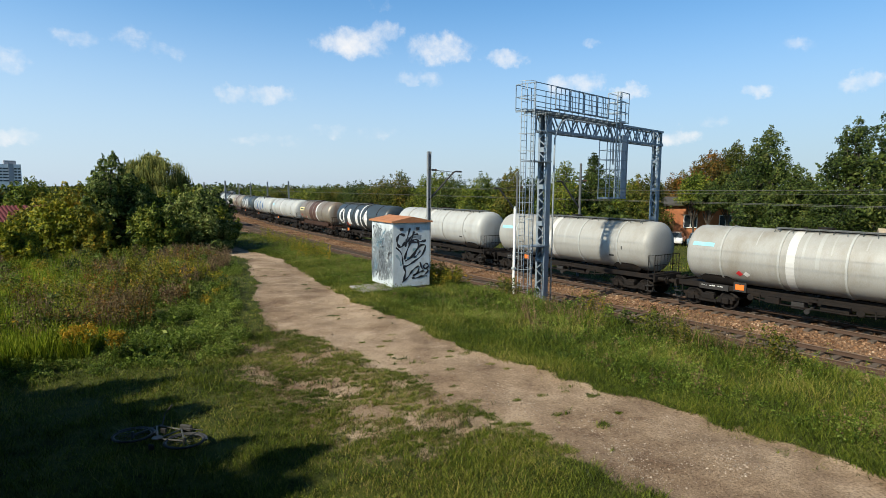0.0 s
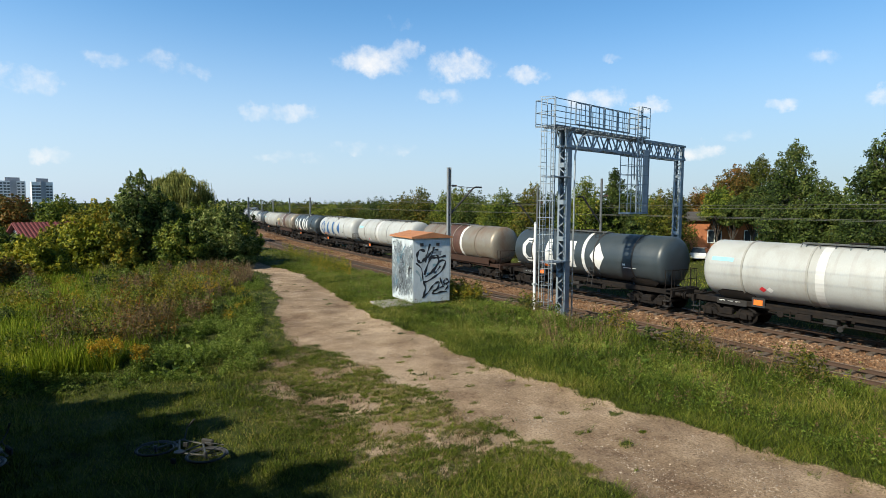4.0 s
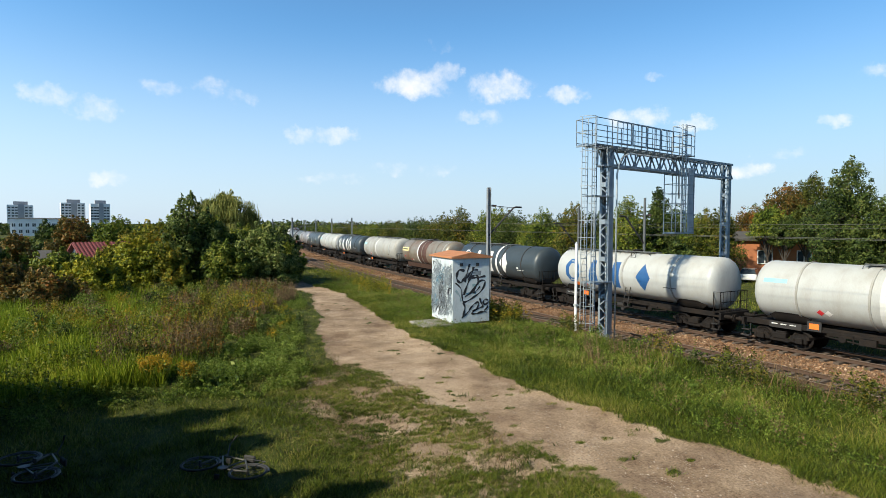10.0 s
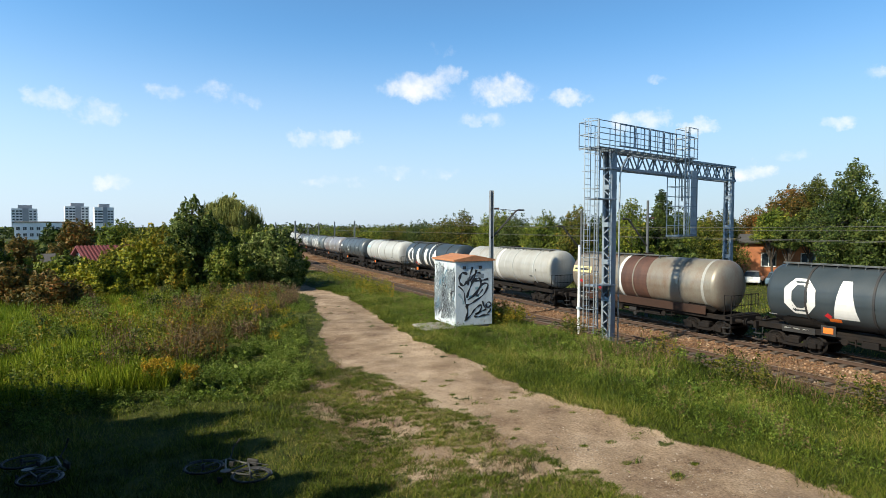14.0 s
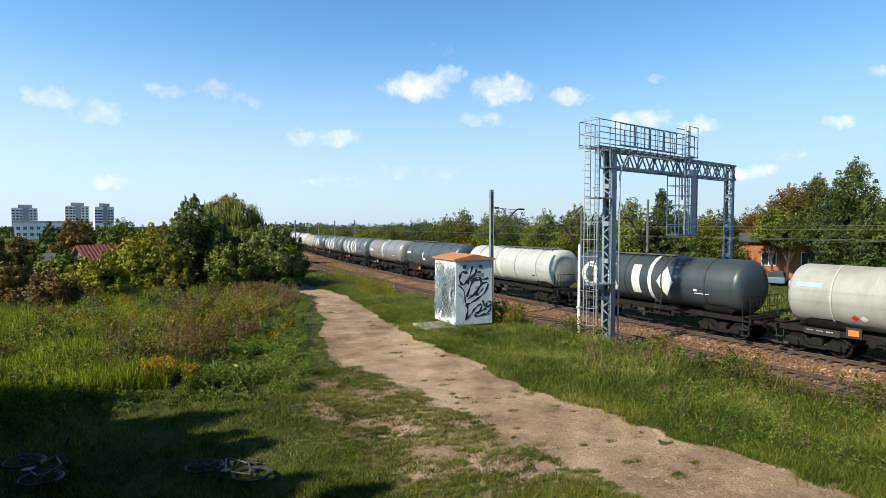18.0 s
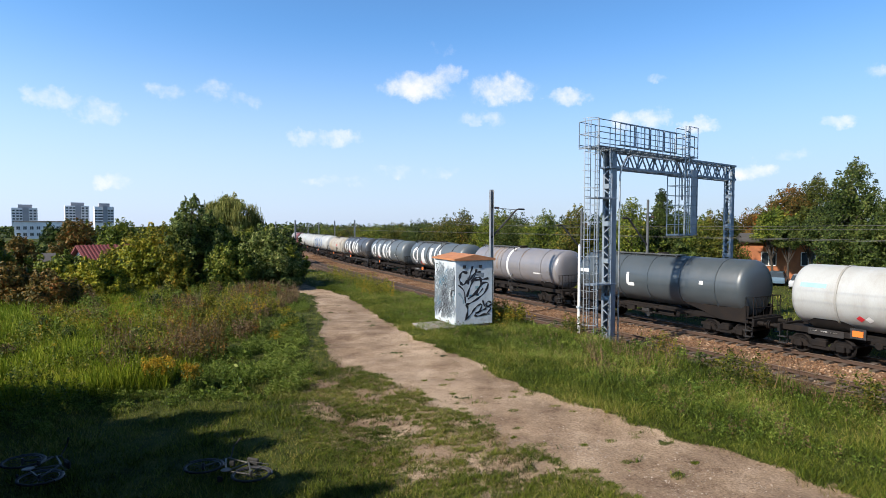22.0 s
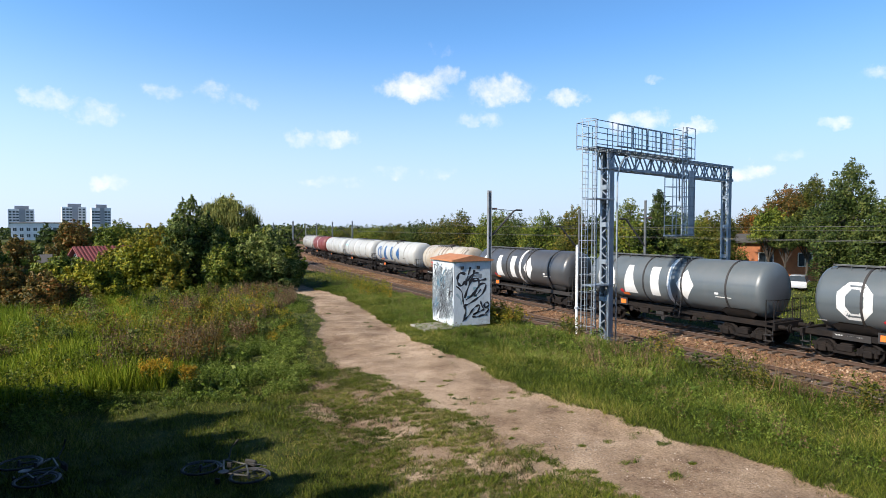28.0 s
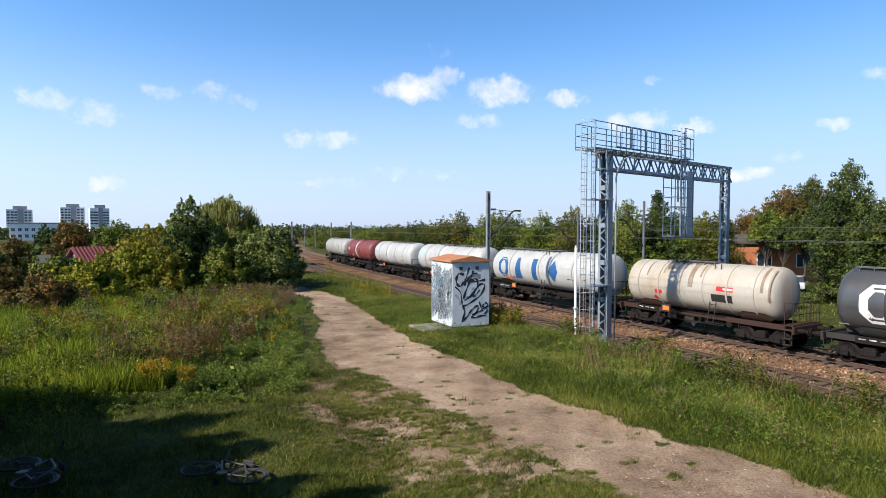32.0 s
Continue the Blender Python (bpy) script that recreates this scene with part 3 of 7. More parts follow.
def build_ground():
    def steps(lo, hi, fine_lo, fine_hi, fine, coarse):
        out = [lo]
        while out[-1] < hi:
            v = out[-1]
            away = max(fine_lo - v, v - fine_hi, 0)
            out.append(v + fine + (coarse - fine) * min(1, away / 260) if away else v + fine)
        return np.array(out)
    xs = steps(-2600, 2600, -10, 21, 0.15, 120)
    ys = steps(-700, 4200, 5, 42, 0.17, 120)
    gx, gy = np.meshgrid(xs, ys)
    gz = height(gx, gy)
    rut = bareness(gx, gy)
    gz = gz - 0.06 * rut + 0.02 * rut * (value_noise(gx, gy, 0.5, 2) - 0.5)
    nx, ny = len(xs), len(ys)
    idx = np.arange(nx * ny).reshape(ny, nx)
    faces = np.stack([idx[:-1, :-1], idx[:-1, 1:], idx[1:, 1:], idx[1:, :-1]], -1).reshape(-1, 4)
    me = bpy.data.meshes.new("ground")
    me.vertices.add(nx * ny)
    me.vertices.foreach_set("co", np.stack([gx, gy, gz], -1).astype(np.float32).ravel())
    me.loops.add(faces.size)
    me.loops.foreach_set("vertex_index", faces.astype(np.int32).ravel())
    me.polygons.add(len(faces))
    me.polygons.foreach_set("loop_start", np.arange(0, faces.size, 4, dtype=np.int32))
    me.update()
    me.shade_smooth()
    side = lay(gx, np.clip(gy, -330, 480))
    stone = soft(side, -8.7, -7.9) * (1 - soft(side, 2.4, 3.2))
    me.attributes.new("bare", "FLOAT", "POINT").data.foreach_set("value", rut.astype(np.float32).ravel())
    me.attributes.new("ballast", "FLOAT", "POINT").data.foreach_set("value", stone.astype(np.float32).ravel())
    me.materials.append(SOIL)
    tagged(new("ground", me), "grassy bank with a bare sandy dirt road and brown track ballast", "ground", kind="structure")


build_ground()


def build_track(name, offset, label):
    track = tagged(new(name), label, "railway track", "railway tracks", "structure")
    profile_side = [(-0.07, -0.16), (0.07, -0.16), (0.07, -0.145), (0.015, -0.12), (0.015, -0.045), (0.036, -0.035), (0.036, -0.012), (-0.036, -0.012), (-0.036, -0.035), (-0.015, -0.045), (-0.015, -0.12), (-0.07, -0.145)]
    for gauge in (-0.7535, 0.7535):
        for nm, prof, mat in (("rail", profile_side, RAIL_SIDE), ("rail_head", [(-0.034, -0.012), (0.034, -0.012), (0.034, -0.002), (0.022, 0.0), (-0.022, 0.0), (-0.034, -0.002)], RAIL_TOP)):
            bm = bmesh.new()
            last = None
            for s in np.arange(-120, 330, 6.0):
                ring = []
                for u, z in prof:
                    x, y, _ = on_line(s, offset + gauge + u)
                    ring.append(bm.verts.new((x, y, z)))
                if last:
                    for i in range(len(ring)):
                        bm.faces.new((last[i], last[(i + 1) % len(ring)], ring[(i + 1) % len(ring)], ring[i]))
                last = ring
            bmesh.ops.recalc_face_normals(bm, faces=bm.faces[:])
            part(nm, bm, mat, track)
    return track


track_far = build_track("track_far", 0.0, "ballasted railway track with rusty rails under the tank wagons")
track_near = build_track("track_near", NEAR, "empty ballasted railway track with rusty rails")


# ---- signal gantry ----
def lattice(bm, a, b, wide, deep, bays, chord=0.09, brace=0.05, side=Vector((1, 0, 0)), out=Vector((0, 1, 0))):
    """A lattice girder from a to b: four chords and zigzag bracing on its faces."""
    a, b = Vector(a), Vector(b)
    corner = [side * wide / 2 * i + out * deep / 2 * j for i, j in ((-1, -1), (1, -1), (1, 1), (-1, 1))]
    for c in corner:
        strut(bm, a + c, b + c, chord)
    for k in range(bays):
        p, q = a.lerp(b, k / bays), a.lerp(b, (k + 1) / bays)
        for i in range(4):
            c, d = corner[i], corner[(i + 1) % 4]
            if (k + i) % 2:
                c, d = d, c
            strut(bm, p + c, q + d, brace)
            if k % 4 == 0:
                strut(bm, p + corner[i], p + corner[(i + 1) % 4], brace)
    return bm


def ladder(parent, foot, top, wide, across, name="ladder", material=STEEL_PALE, step=0.3, r=0.020, cage=0.0, cage_from=2.4, out=Vector((0, -1, 0))):
    foot, top, across = Vector(foot), Vector(top), Vector(across)
    bm = bmesh.new()
    for sgn in (-1, 1):
        bar(bm, foot + across * wide / 2 * sgn, top + across * wide / 2 * sgn, r * 1.4)
    n = int((top - foot).length / step)
    for i in range(1, n):
        p = foot.lerp(top, i / n)
        bar(bm, p - across * wide / 2, p + across * wide / 2, r, 5)
    ob = part(name, bm, material, parent)
    if cage:
        bm = bmesh.new()
        m = max(2, int(((top - foot).length - cage_from) / 0.8))
        hoops = []
        for i in range(m + 1):
            p = foot + (top - foot).normalized() * (cage_from + ((top - foot).length - cage_from) * i / m)
            ring = [p + across * cage * math.cos(math.pi * j / 6) + out * cage * 1.5 * math.sin(math.pi * j / 6) for j in range(7)]
            tube(bm, ring, r * 0.9, 5)
            hoops.append(ring)
        for j in (1, 3, 5):
            bar(bm, hoops[0][j], hoops[-1][j], r * 0.8, 5)
        part("safety_cage", bm, material, ob)
    return ob


GANTRY_A, GANTRY_B = Vector((19.34, 22.47, 0)), Vector((31.62, 25.35, 0))
BEAM_LOW, BEAM_TOP = 8.87, 9.73
SPREAD = 1.26


def build_gantry():
    g = thing("signal_gantry", "grey galvanised lattice signal gantry spanning both tracks", "signal gantry")
    along = (GANTRY_B - GANTRY_A).normalized()
    out = Vector((-along.y, along.x, 0))
    for foot, base, web, gap in ((GANTRY_A, -0.2, 0.36, 0.56), (GANTRY_B, -0.3, 0.34, 0.50)):
        foot = foot + along * (0.17 if foot is GANTRY_A else 0.05)
        m = Matrix.Translation(foot) @ Matrix(((along.x, out.x, 0, 0), (along.y, out.y, 0, 0), (0, 0, 1, 0), (0, 0, 0, 1)))
        col = part("column", box(bmesh.new(), (-0.32, -0.40, base + 0.12), (0.32, 0.40, base + 0.18), 0, m), STEEL_GREY, g)
        for sgn in (-1, 1):
            # a channel: its web outwards, two flanges inwards
            bm = bmesh.new()
            y0 = sgn * gap / 2
            box(bm, (-web / 2, min(y0, y0 - sgn * 0.016), base), (web / 2, max(y0, y0 - sgn * 0.016), BEAM_TOP), 0, m)
            for x in (-web / 2, web / 2):
                box(bm, (x - 0.009, min(y0, y0 - sgn * 0.12), base), (x + 0.009, max(y0, y0 - sgn * 0.12), BEAM_TOP), 0, m)
            part("channel", bm, STEEL_GREY, col)
        for x in (-web / 2 - 0.016, web / 2 + 0.016):
            z, n = base + 0.5, 0
            while z < BEAM_LOW - 0.3:
                if n % 5 == 0:
                    part("batten", box(bmesh.new(), (x - 0.007, -gap / 2, z), (x + 0.007, gap / 2, z + 0.24), 0, m), STEEL_GREY, col)
                    z += 0.24
                else:
                    s0, s1 = (-1, 1) if n % 2 else (1, -1)
                    part("lacing_bar", strut(bmesh.new(), m @ Vector((x, s0 * (gap / 2 - 0.05), z + 0.03)), m @ Vector((x, s1 * (gap / 2 - 0.05), z + 0.40)), 0.016, 0.055), STEEL_GREY, col)
                    z += 0.41
                n += 1
        bm = bmesh.new()
        box(bm, (foot.x - 0.45, foot.y - 0.45, base - 0.5), (foot.x + 0.45, foot.y + 0.45, base + 0.15), 0.03)
        part("footing", bm, CONCRETE, col)
    bm = bmesh.new()
    z = Vector((0, 0, (BEAM_LOW + BEAM_TOP) / 2))
    lattice(bm, GANTRY_A + z - along * 0.2, GANTRY_B + z + along * 0.2, 0.6, BEAM_TOP - BEAM_LOW, 22, 0.12, 0.055, out, Vector((0, 0, 1)))
    part("beam", bm, STEEL_GREY, g)
    # walkway on the beam with its railing
    length = 5.7
    flat = lambda p, q, h: GANTRY_A + along * p * SPREAD + out * q + Vector((0, 0, h))
    bm = bmesh.new()
    floor = BEAM_TOP + 0.06
    for q in np.arange(-0.55, 0.56, 0.11):
        strut(bm, flat(-1.2, q, floor), flat(length, q, floor), 0.05, 0.03)
    for p in np.arange(-1.2, length + 0.01, 0.55):
        strut(bm, flat(p, -0.6, floor - 0.05), flat(p, 0.6, floor - 0.05), 0.06)
    deck = part("walkway", bm, STEEL_GREY, g)
    for q in (-0.6, 0.6):
        for p in np.linspace(-1.2, length, 8):
            part("rail_post", strut(bmesh.new(), flat(p, q, floor), flat(p, q, floor + 1.25), 0.034), STEEL_GREY, deck)
        for h in (0.12, 0.65, 1.25):
            part("rail", strut(bmesh.new(), flat(-1.2, q, floor + h), flat(length, q, floor + h), 0.034), STEEL_GREY, deck)
    for p in (-1.2, length):
        for h in (0.65, 1.25):
            part("rail", strut(bmesh.new(), flat(p, -0.6, floor + h), flat(p, 0.6, floor + h), 0.034), STEEL_GREY, deck)
    # framed guard panels with fine mesh
    for i in range(4):
        p0 = 0.05 + i * 1.04
        bm = bmesh.new()
        for a, b in (((p0, 0.15), (p0, 1.2)), ((p0 + 0.94, 0.15), (p0 + 0.94, 1.2)), ((p0, 0.15), (p0 + 0.94, 0.15)), ((p0, 1.2), (p0 + 0.94, 1.2))):
            strut(bm, flat(a[0], -0.66, floor + a[1]), flat(b[0], -0.66, floor + b[1]), 0.046)
        panel = part("guard_panel", bm, STEEL_GREY, g)
        for u in (0.36, 0.64):
            part("panel_bar", strut(bmesh.new(), flat(p0 + u, -0.66, floor + 0.15), flat(p0 + u, -0.66, floor + 1.2), 0.022), STEEL_GREY, panel)
    # ladders at the column
    ladder(g, flat(-1.42, -0.15, 0.9), flat(-1.42, -0.15, floor + 1.25), 0.44, along, r=0.015, cage=0.40, cage_from=0.3, out=-out)
    ladder(g, flat(-0.78, -0.1, -0.2), flat(-0.78, -0.1, floor), 0.34, along, material=STEEL_GREY, r=0.017)
    for h in (3.0, 7.3):
        bm = bmesh.new()
        box(bm, (-1.15, -0.38, h), (0.30, 0.30, h + 0.06), 0, Matrix.Translation(GANTRY_A))
        part("rest_platform", bm, STEEL_GREY, g)
    # cable pipe
    bm = bmesh.new()
    tube(bm, [flat(0.40, -0.36, -0.3), flat(0.40, -0.36, 8.45), flat(0.50, -0.38, 8.95), flat(0.75, -0.38, 9.36), flat(1.2, -0.38, 9.56), flat(4.3, -0.38, 9.56), flat(4.75, -0.38, 9.36), flat(5.0, -0.38, 8.9), flat(5.05, -0.38, 7.4)], 0.042, 8)
    part("cable_pipe", bm, STEEL_PALE, g, smooth=True)
    # hanging cage with the signal
    mid = 5.52
    bm = box(bmesh.new(), (0, 0, 0), (1.62 * SPREAD, 0.78, 0.06), 0, Matrix.Translation(flat(mid - 0.81, -0.45, 5.40)) @ Matrix.Rotation(math.atan2(along.y, along.x), 4, "Z"))
    hang = part("signal_cage", bm, STEEL_GREY, g)
    for p in (mid - 0.78, mid - 0.1, mid + 0.78):
        for q in (-0.42, 0.30):
            part("cage_post", strut(bmesh.new(), flat(p, q, 5.45), flat(p, q, BEAM_LOW + 0.2), 0.036), STEEL_GREY, hang)
    for h in np.arange(5.48, 9.1, 0.55):
        for q in (-0.42, 0.30):
            part("cage_bar", strut(bmesh.new(), flat(mid - 0.78, q, h), flat(mid + 0.78, q, h), 0.032), STEEL_GREY, hang)
        for p in (mid - 0.78, mid + 0.78):
            part("cage_bar", strut(bmesh.new(), flat(p, -0.42, h), flat(p, 0.30, h), 0.032), STEEL_GREY, hang)
    bm = bmesh.new()
    box(bm, (0, 0, 0), (0.56 * SPREAD, 0.06, 3.7), 0.02, Matrix.Translation(flat(mid + 0.30, -0.40, 5.5)) @ Matrix.Rotation(math.atan2(along.y, along.x), 4, "Z"))
    part("signal_backboard", bm, paint("signal_board_grey", (0.30, 0.33, 0.36), 0.6, 0.1), hang)
    ladder(hang, flat(mid - 0.42, -0.62, 5.45), flat(mid - 0.42, -0.62, floor + 1.75), 0.46, along, r=0.026, cage=0.0)
    top = part("top_cage", box(bmesh.new(), (0, 0, 0), (0.84 * SPREAD, 0.80, 0.04), 0, Matrix.Translation(flat(mid - 0.37, -0.64, floor + 0.04)) @ Matrix.Rotation(math.atan2(along.y, along.x), 4, "Z")), STEEL_PALE, g)
    for p in (mid - 0.35, mid + 0.45):
        for q in (-0.62, 0.15):
            part("cage_post", strut(bmesh.new(), flat(p, q, floor), flat(p, q, floor + 1.75), 0.036), STEEL_PALE, top)
    for h in (0.6, 1.2, 1.75):
        for q in (-0.62, 0.15):
            part("cage_bar", strut(bmesh.new(), flat(mid - 0.35, q, floor + h), flat(mid + 0.45, q, floor + h), 0.036), STEEL_PALE, top)
        for p in (mid - 0.35, mid + 0.45):
            part("cage_bar", strut(bmesh.new(), flat(p, -0.62, floor + h), flat(p, 0.15, floor + h), 0.036), STEEL_PALE, top)


build_gantry()


# ---- graffiti shed ----
def stroke(points, width, normal_y, z0=0.0, grow=0.0):
    """A painted line on a wall in the plane y: points (x, z), smoothed."""
    pts = [Vector((p[0], p[1])) for p in points]
    fine = []
    for i in range(len(pts) - 1):
        p0, p1, p2, p3 = pts[max(i - 1, 0)], pts[i], pts[i + 1], pts[min(i + 2, len(pts) - 1)]
        for k in range(6):
            t = k / 6
            fine.append(0.5 * (2 * p1 + (p2 - p0) * t + (2 * p0 - 5 * p1 + 4 * p2 - p3) * t * t + (3 * p1 - p0 - 3 * p2 + p3) * t ** 3))
    fine.append(pts[-1])
    bm = bmesh.new()
    last = None
    for i, p in enumerate(fine):
        d = (fine[min(i + 1, len(fine) - 1)] - fine[max(i - 1, 0)]).normalized()
        w = width * (0.75 + 0.35 * math.sin(i * 0.7))
        a = bm.verts.new((p.x - d.y * w / 2, normal_y, p.y + d.x * w / 2))
        b = bm.verts.new((p.x + d.y * w / 2, normal_y, p.y - d.x * w / 2))
        if last:
            f = bm.faces.new((last[0], last[1], b, a))
        last = (a, b)
    return bm


def build_shed():
    x, y = 11.0, 22.75
    z = 1.18
    shed = thing("switchgear_shed", "white sheet-metal trackside hut covered in black graffiti scrawls, orange-brown roof", "utility hut", at=(x, y, z), turn=0)
    W, D, Hh = 1.9, 2.3, 3.2
    bm = bmesh.new()
    box(bm, (0.10, 0.10, -0.3), (W - 0.10, D - 0.10, 0.36), 0.02)
    part("plinth", bm, CONCRETE, shed)
    bm = bmesh.new()
    box(bm, (0, 0, 0.26), (W, D, Hh), 0.015)
    part("body", bm, SHED_WHITE, shed)
    bm = bmesh.new()
    # low gable roof with its ridge along the depth
    o = 0.10
    vs = []
    for yy in (-o, D + o):
        vs.append([bm.verts.new(p) for p in ((-o, yy, Hh), (W + o, yy, Hh), (W + o, yy, Hh + 0.07), (W / 2, yy, Hh + 0.27), (-o, yy, Hh + 0.07))])
    bm.faces.new(vs[0])
    bm.faces.new(vs[1])
    for i in range(5):
        bm.faces.new((vs[0][i], vs[0][(i + 1) % 5], vs[1][(i + 1) % 5], vs[1][i]))
    bmesh.ops.recalc_face_normals(bm, faces=bm.faces[:])
    part("roof", bm, SHED_ROOF, shed)
    for vx in (0.36, 1.18):
        bm = bmesh.new()
        box(bm, (vx, -0.03, Hh - 0.36), (vx + 0.16, 0.0, Hh - 0.22), 0.004)
        v = part("vent", bm, STEEL_DARK, shed)
    f = -0.004
    front = [([(0.60, 2.62), (0.34, 2.68), (0.21, 2.45), (0.24, 2.22), (0.40, 2.10), (0.57, 2.26), (0.68, 2.35)], 0.105),
             ([(0.14, 2.10), (0.42, 1.82), (0.49, 1.38), (0.53, 1.20)], 0.06), ([(0.53, 1.20), (0.75, 1.25), (1.14, 1.45), (1.50, 1.72), (1.66, 2.12), (1.34, 2.10), (1.05, 1.60)], 0.085),
             ([(0.57, 1.53), (0.72, 1.95), (0.94, 2.34), (1.22, 2.40), (1.28, 2.10), (0.95, 1.65), (0.62, 1.45)], 0.095), ([(1.05, 1.60), (1.18, 1.66), (1.40, 1.90)], 0.06),
             ([(0.62, 2.10), (0.70, 2.45), (0.86, 2.94)], 0.08), ([(0.80, 2.20), (0.95, 2.45), (1.06, 2.80)], 0.09), ([(0.90, 2.32), (1.25, 2.30), (1.68, 2.36)], 0.09), ([(0.72, 2.30), (0.98, 2.62), (1.28, 2.66)], 0.07),
             ([(0.53, 1.20), (0.62, 0.96), (0.56, 0.68), (0.47, 0.48)], 0.085), ([(0.50, 0.52), (0.76, 0.72), (0.95, 0.96), (1.14, 1.12), (1.33, 1.16), (1.24, 0.88), (1.00, 0.76), (1.33, 0.88), (1.57, 0.97)], 0.075),
             ([(0.95, 0.68), (1.15, 0.64), (1.47, 0.70), (1.74, 0.70)], 0.08), ([(1.38, 1.36), (1.52, 1.04), (1.80, 1.12), (1.79, 1.24), (1.66, 1.28), (1.57, 1.12), (1.80, 0.96), (1.62, 0.76)], 0.07)]
    for i, (pts, w) in enumerate(front):
        part("painted_scrawl", stroke(pts, w * 1.2, f - 0.0006 * i), SPRAY, shed)
    part("painted_scrawl", stroke([(0.7, 1.55), (0.95, 1.6), (1.2, 1.62)], 0.12, f + 0.001), SPRAY_BLUE, shed, "pale blue spray mark")
    rng = random.Random(5)
    for i, (pts, w) in enumerate((([(0.62, 2.30), (0.95, 2.52), (1.45, 2.50)], 0.20), ([(0.15, 1.75), (0.35, 1.50), (0.42, 1.25)], 0.10), ([(1.0, 1.95), (1.2, 1.98), (1.35, 2.0)], 0.12))):
        part("painted_scrawl", stroke(pts, w, f + 0.0022 - 0.0002 * i), SPRAY_GREY if i == 0 else SPRAY_TEAL, shed, "faded teal and grey spray wash")
    # the narrow wall, scrawled over in thin loops
    m = Matrix(((0, 1, 0, 0), (-1, 0, 0, D), (0, 0, 1, 0), (0, 0, 0, 1)))
    for i in range(120):
        cx, cz = rng.uniform(0.02, D - 0.02), rng.uniform(0.80, 2.75)
        pts = [(min(max(cx + rng.uniform(-0.35, 0.35), 0.06), D - 0.06), min(cz + rng.uniform(-0.42, 0.40), 3.1)) for _ in range(6)]
        bm = stroke(pts, rng.uniform(0.018, 0.06), f - 0.0003 * i)
        bmesh.ops.transform(bm, matrix=m, verts=bm.verts[:])
        part("painted_scrawl", bm, (SPRAY_BLUE if i % 21 == 0 else SPRAY if i % 5 == 0 and i > 6 else SPRAY_GREY), shed)
    slab = tagged(part("concrete_slab", box(bmesh.new(), (-1.5, -0.2, -0.1), (-0.02, 1.5, 0.27), 0.03), CONCRETE), "broken concrete slab beside the hut in the grass", "slab")
    slab.matrix_basis = pose(x, y, z)


build_shed()


# ---- tank wagons ----
SPEED = 7.3535                                   # metres a second, steady
AXLE_R = 0.46


def on_tank(r, mid_z, along, arc):
    """A place on the tank's skin on the camera's side: metres along it, metres up its curve from its middle."""
    a = arc / r
    return (-r * math.cos(a), along, mid_z + r * math.sin(a))


def skin_strip(bm, left, right, r, mid_z, steps=8):
    """A painted strip between two edges (along, arc) -> (along, arc)."""
    (a0, a1), (b0, b1) = left, right
    last = None
    for i in range(steps + 1):
        t = i / steps
        p = bm.verts.new(on_tank(r, mid_z, a0[0] + (a1[0] - a0[0]) * t, a0[1] + (a1[1] - a0[1]) * t))
        q = bm.verts.new(on_tank(r, mid_z, b0[0] + (b1[0] - b0[0]) * t, b0[1] + (b1[1] - b0[1]) * t))
        if last:
            bm.faces.new((last[0], p, q, last[1]))
        last = (p, q)


def skin_bar(bm, p, q, w, r, mid_z, level=False):
    """A painted bar from p to q, its ends level or square."""
    if level:
        skin_strip(bm, ((p[0] - w / 2, p[1]), (q[0] - w / 2, q[1])), ((p[0] + w / 2, p[1]), (q[0] + w / 2, q[1])), r, mid_z)
    else:
        skin_strip(bm, ((p[0], p[1] - w / 2), (q[0], q[1] - w / 2)), ((p[0], p[1] + w / 2), (q[0], q[1] + w / 2)), r, mid_z)


def big_mark(kind, at, tall, wide, r, mid_z):
    """Large plain painted shapes: an eight-sided ring, a solid taper, an upright bar, a lozenge."""
    bm = bmesh.new()
    h, w, k = tall / 2, wide / 2, tall * 0.19
    r += 0.006
    if kind == "ring":
        n = 8
        o, q = ([(at + u * 1.05 * math.cos(math.pi / 8 + i * math.pi / 4), v * 1.05 * math.sin(math.pi / 8 + i * math.pi / 4)) for i in range(n)] for u, v in ((w, h), (w - k, h - k)))
        for i in range(n):
            skin_strip(bm, (o[i], o[(i + 1) % n]), (q[i], q[(i + 1) % n]), r, mid_z, 5)
    elif kind == "taper":
        skin_strip(bm, ((at - w * 0.8, -h), (at - w * 0.3, h)), ((at + w * 0.8, -h), (at + w * 0.3, h)), r, mid_z, 12)
    elif kind == "bar":
        skin_strip(bm, ((at - w * 0.48, -h), (at - w * 0.48, h)), ((at + w * 0.48, -h), (at + w * 0.48, h)), r, mid_z, 12)
    else:
        for foot, tip in ((-h, 0.0), (h, 0.0)):
            skin_strip(bm, ((at, foot), (at - w * 0.9, tip)), ((at, foot), (at + w * 0.9, tip)), r, mid_z, 8)
    bmesh.ops.remove_doubles(bm, verts=bm.verts[:], dist=0.003)
    return bm


def patch(parent, name, material, at, arc, wide, tall, r, mid_z, label="", slant=0.0):
    bm = bmesh.new()
    skin_strip(bm, ((at - wide / 2, arc - tall / 2), (at - wide / 2 + slant, arc + tall / 2)), ((at + wide / 2, arc - tall / 2), (at + wide / 2 + slant, arc + tall / 2)), r + 0.009, mid_z, max(4, int(tall * 9)))
    return part(name, bm, material, parent, label)


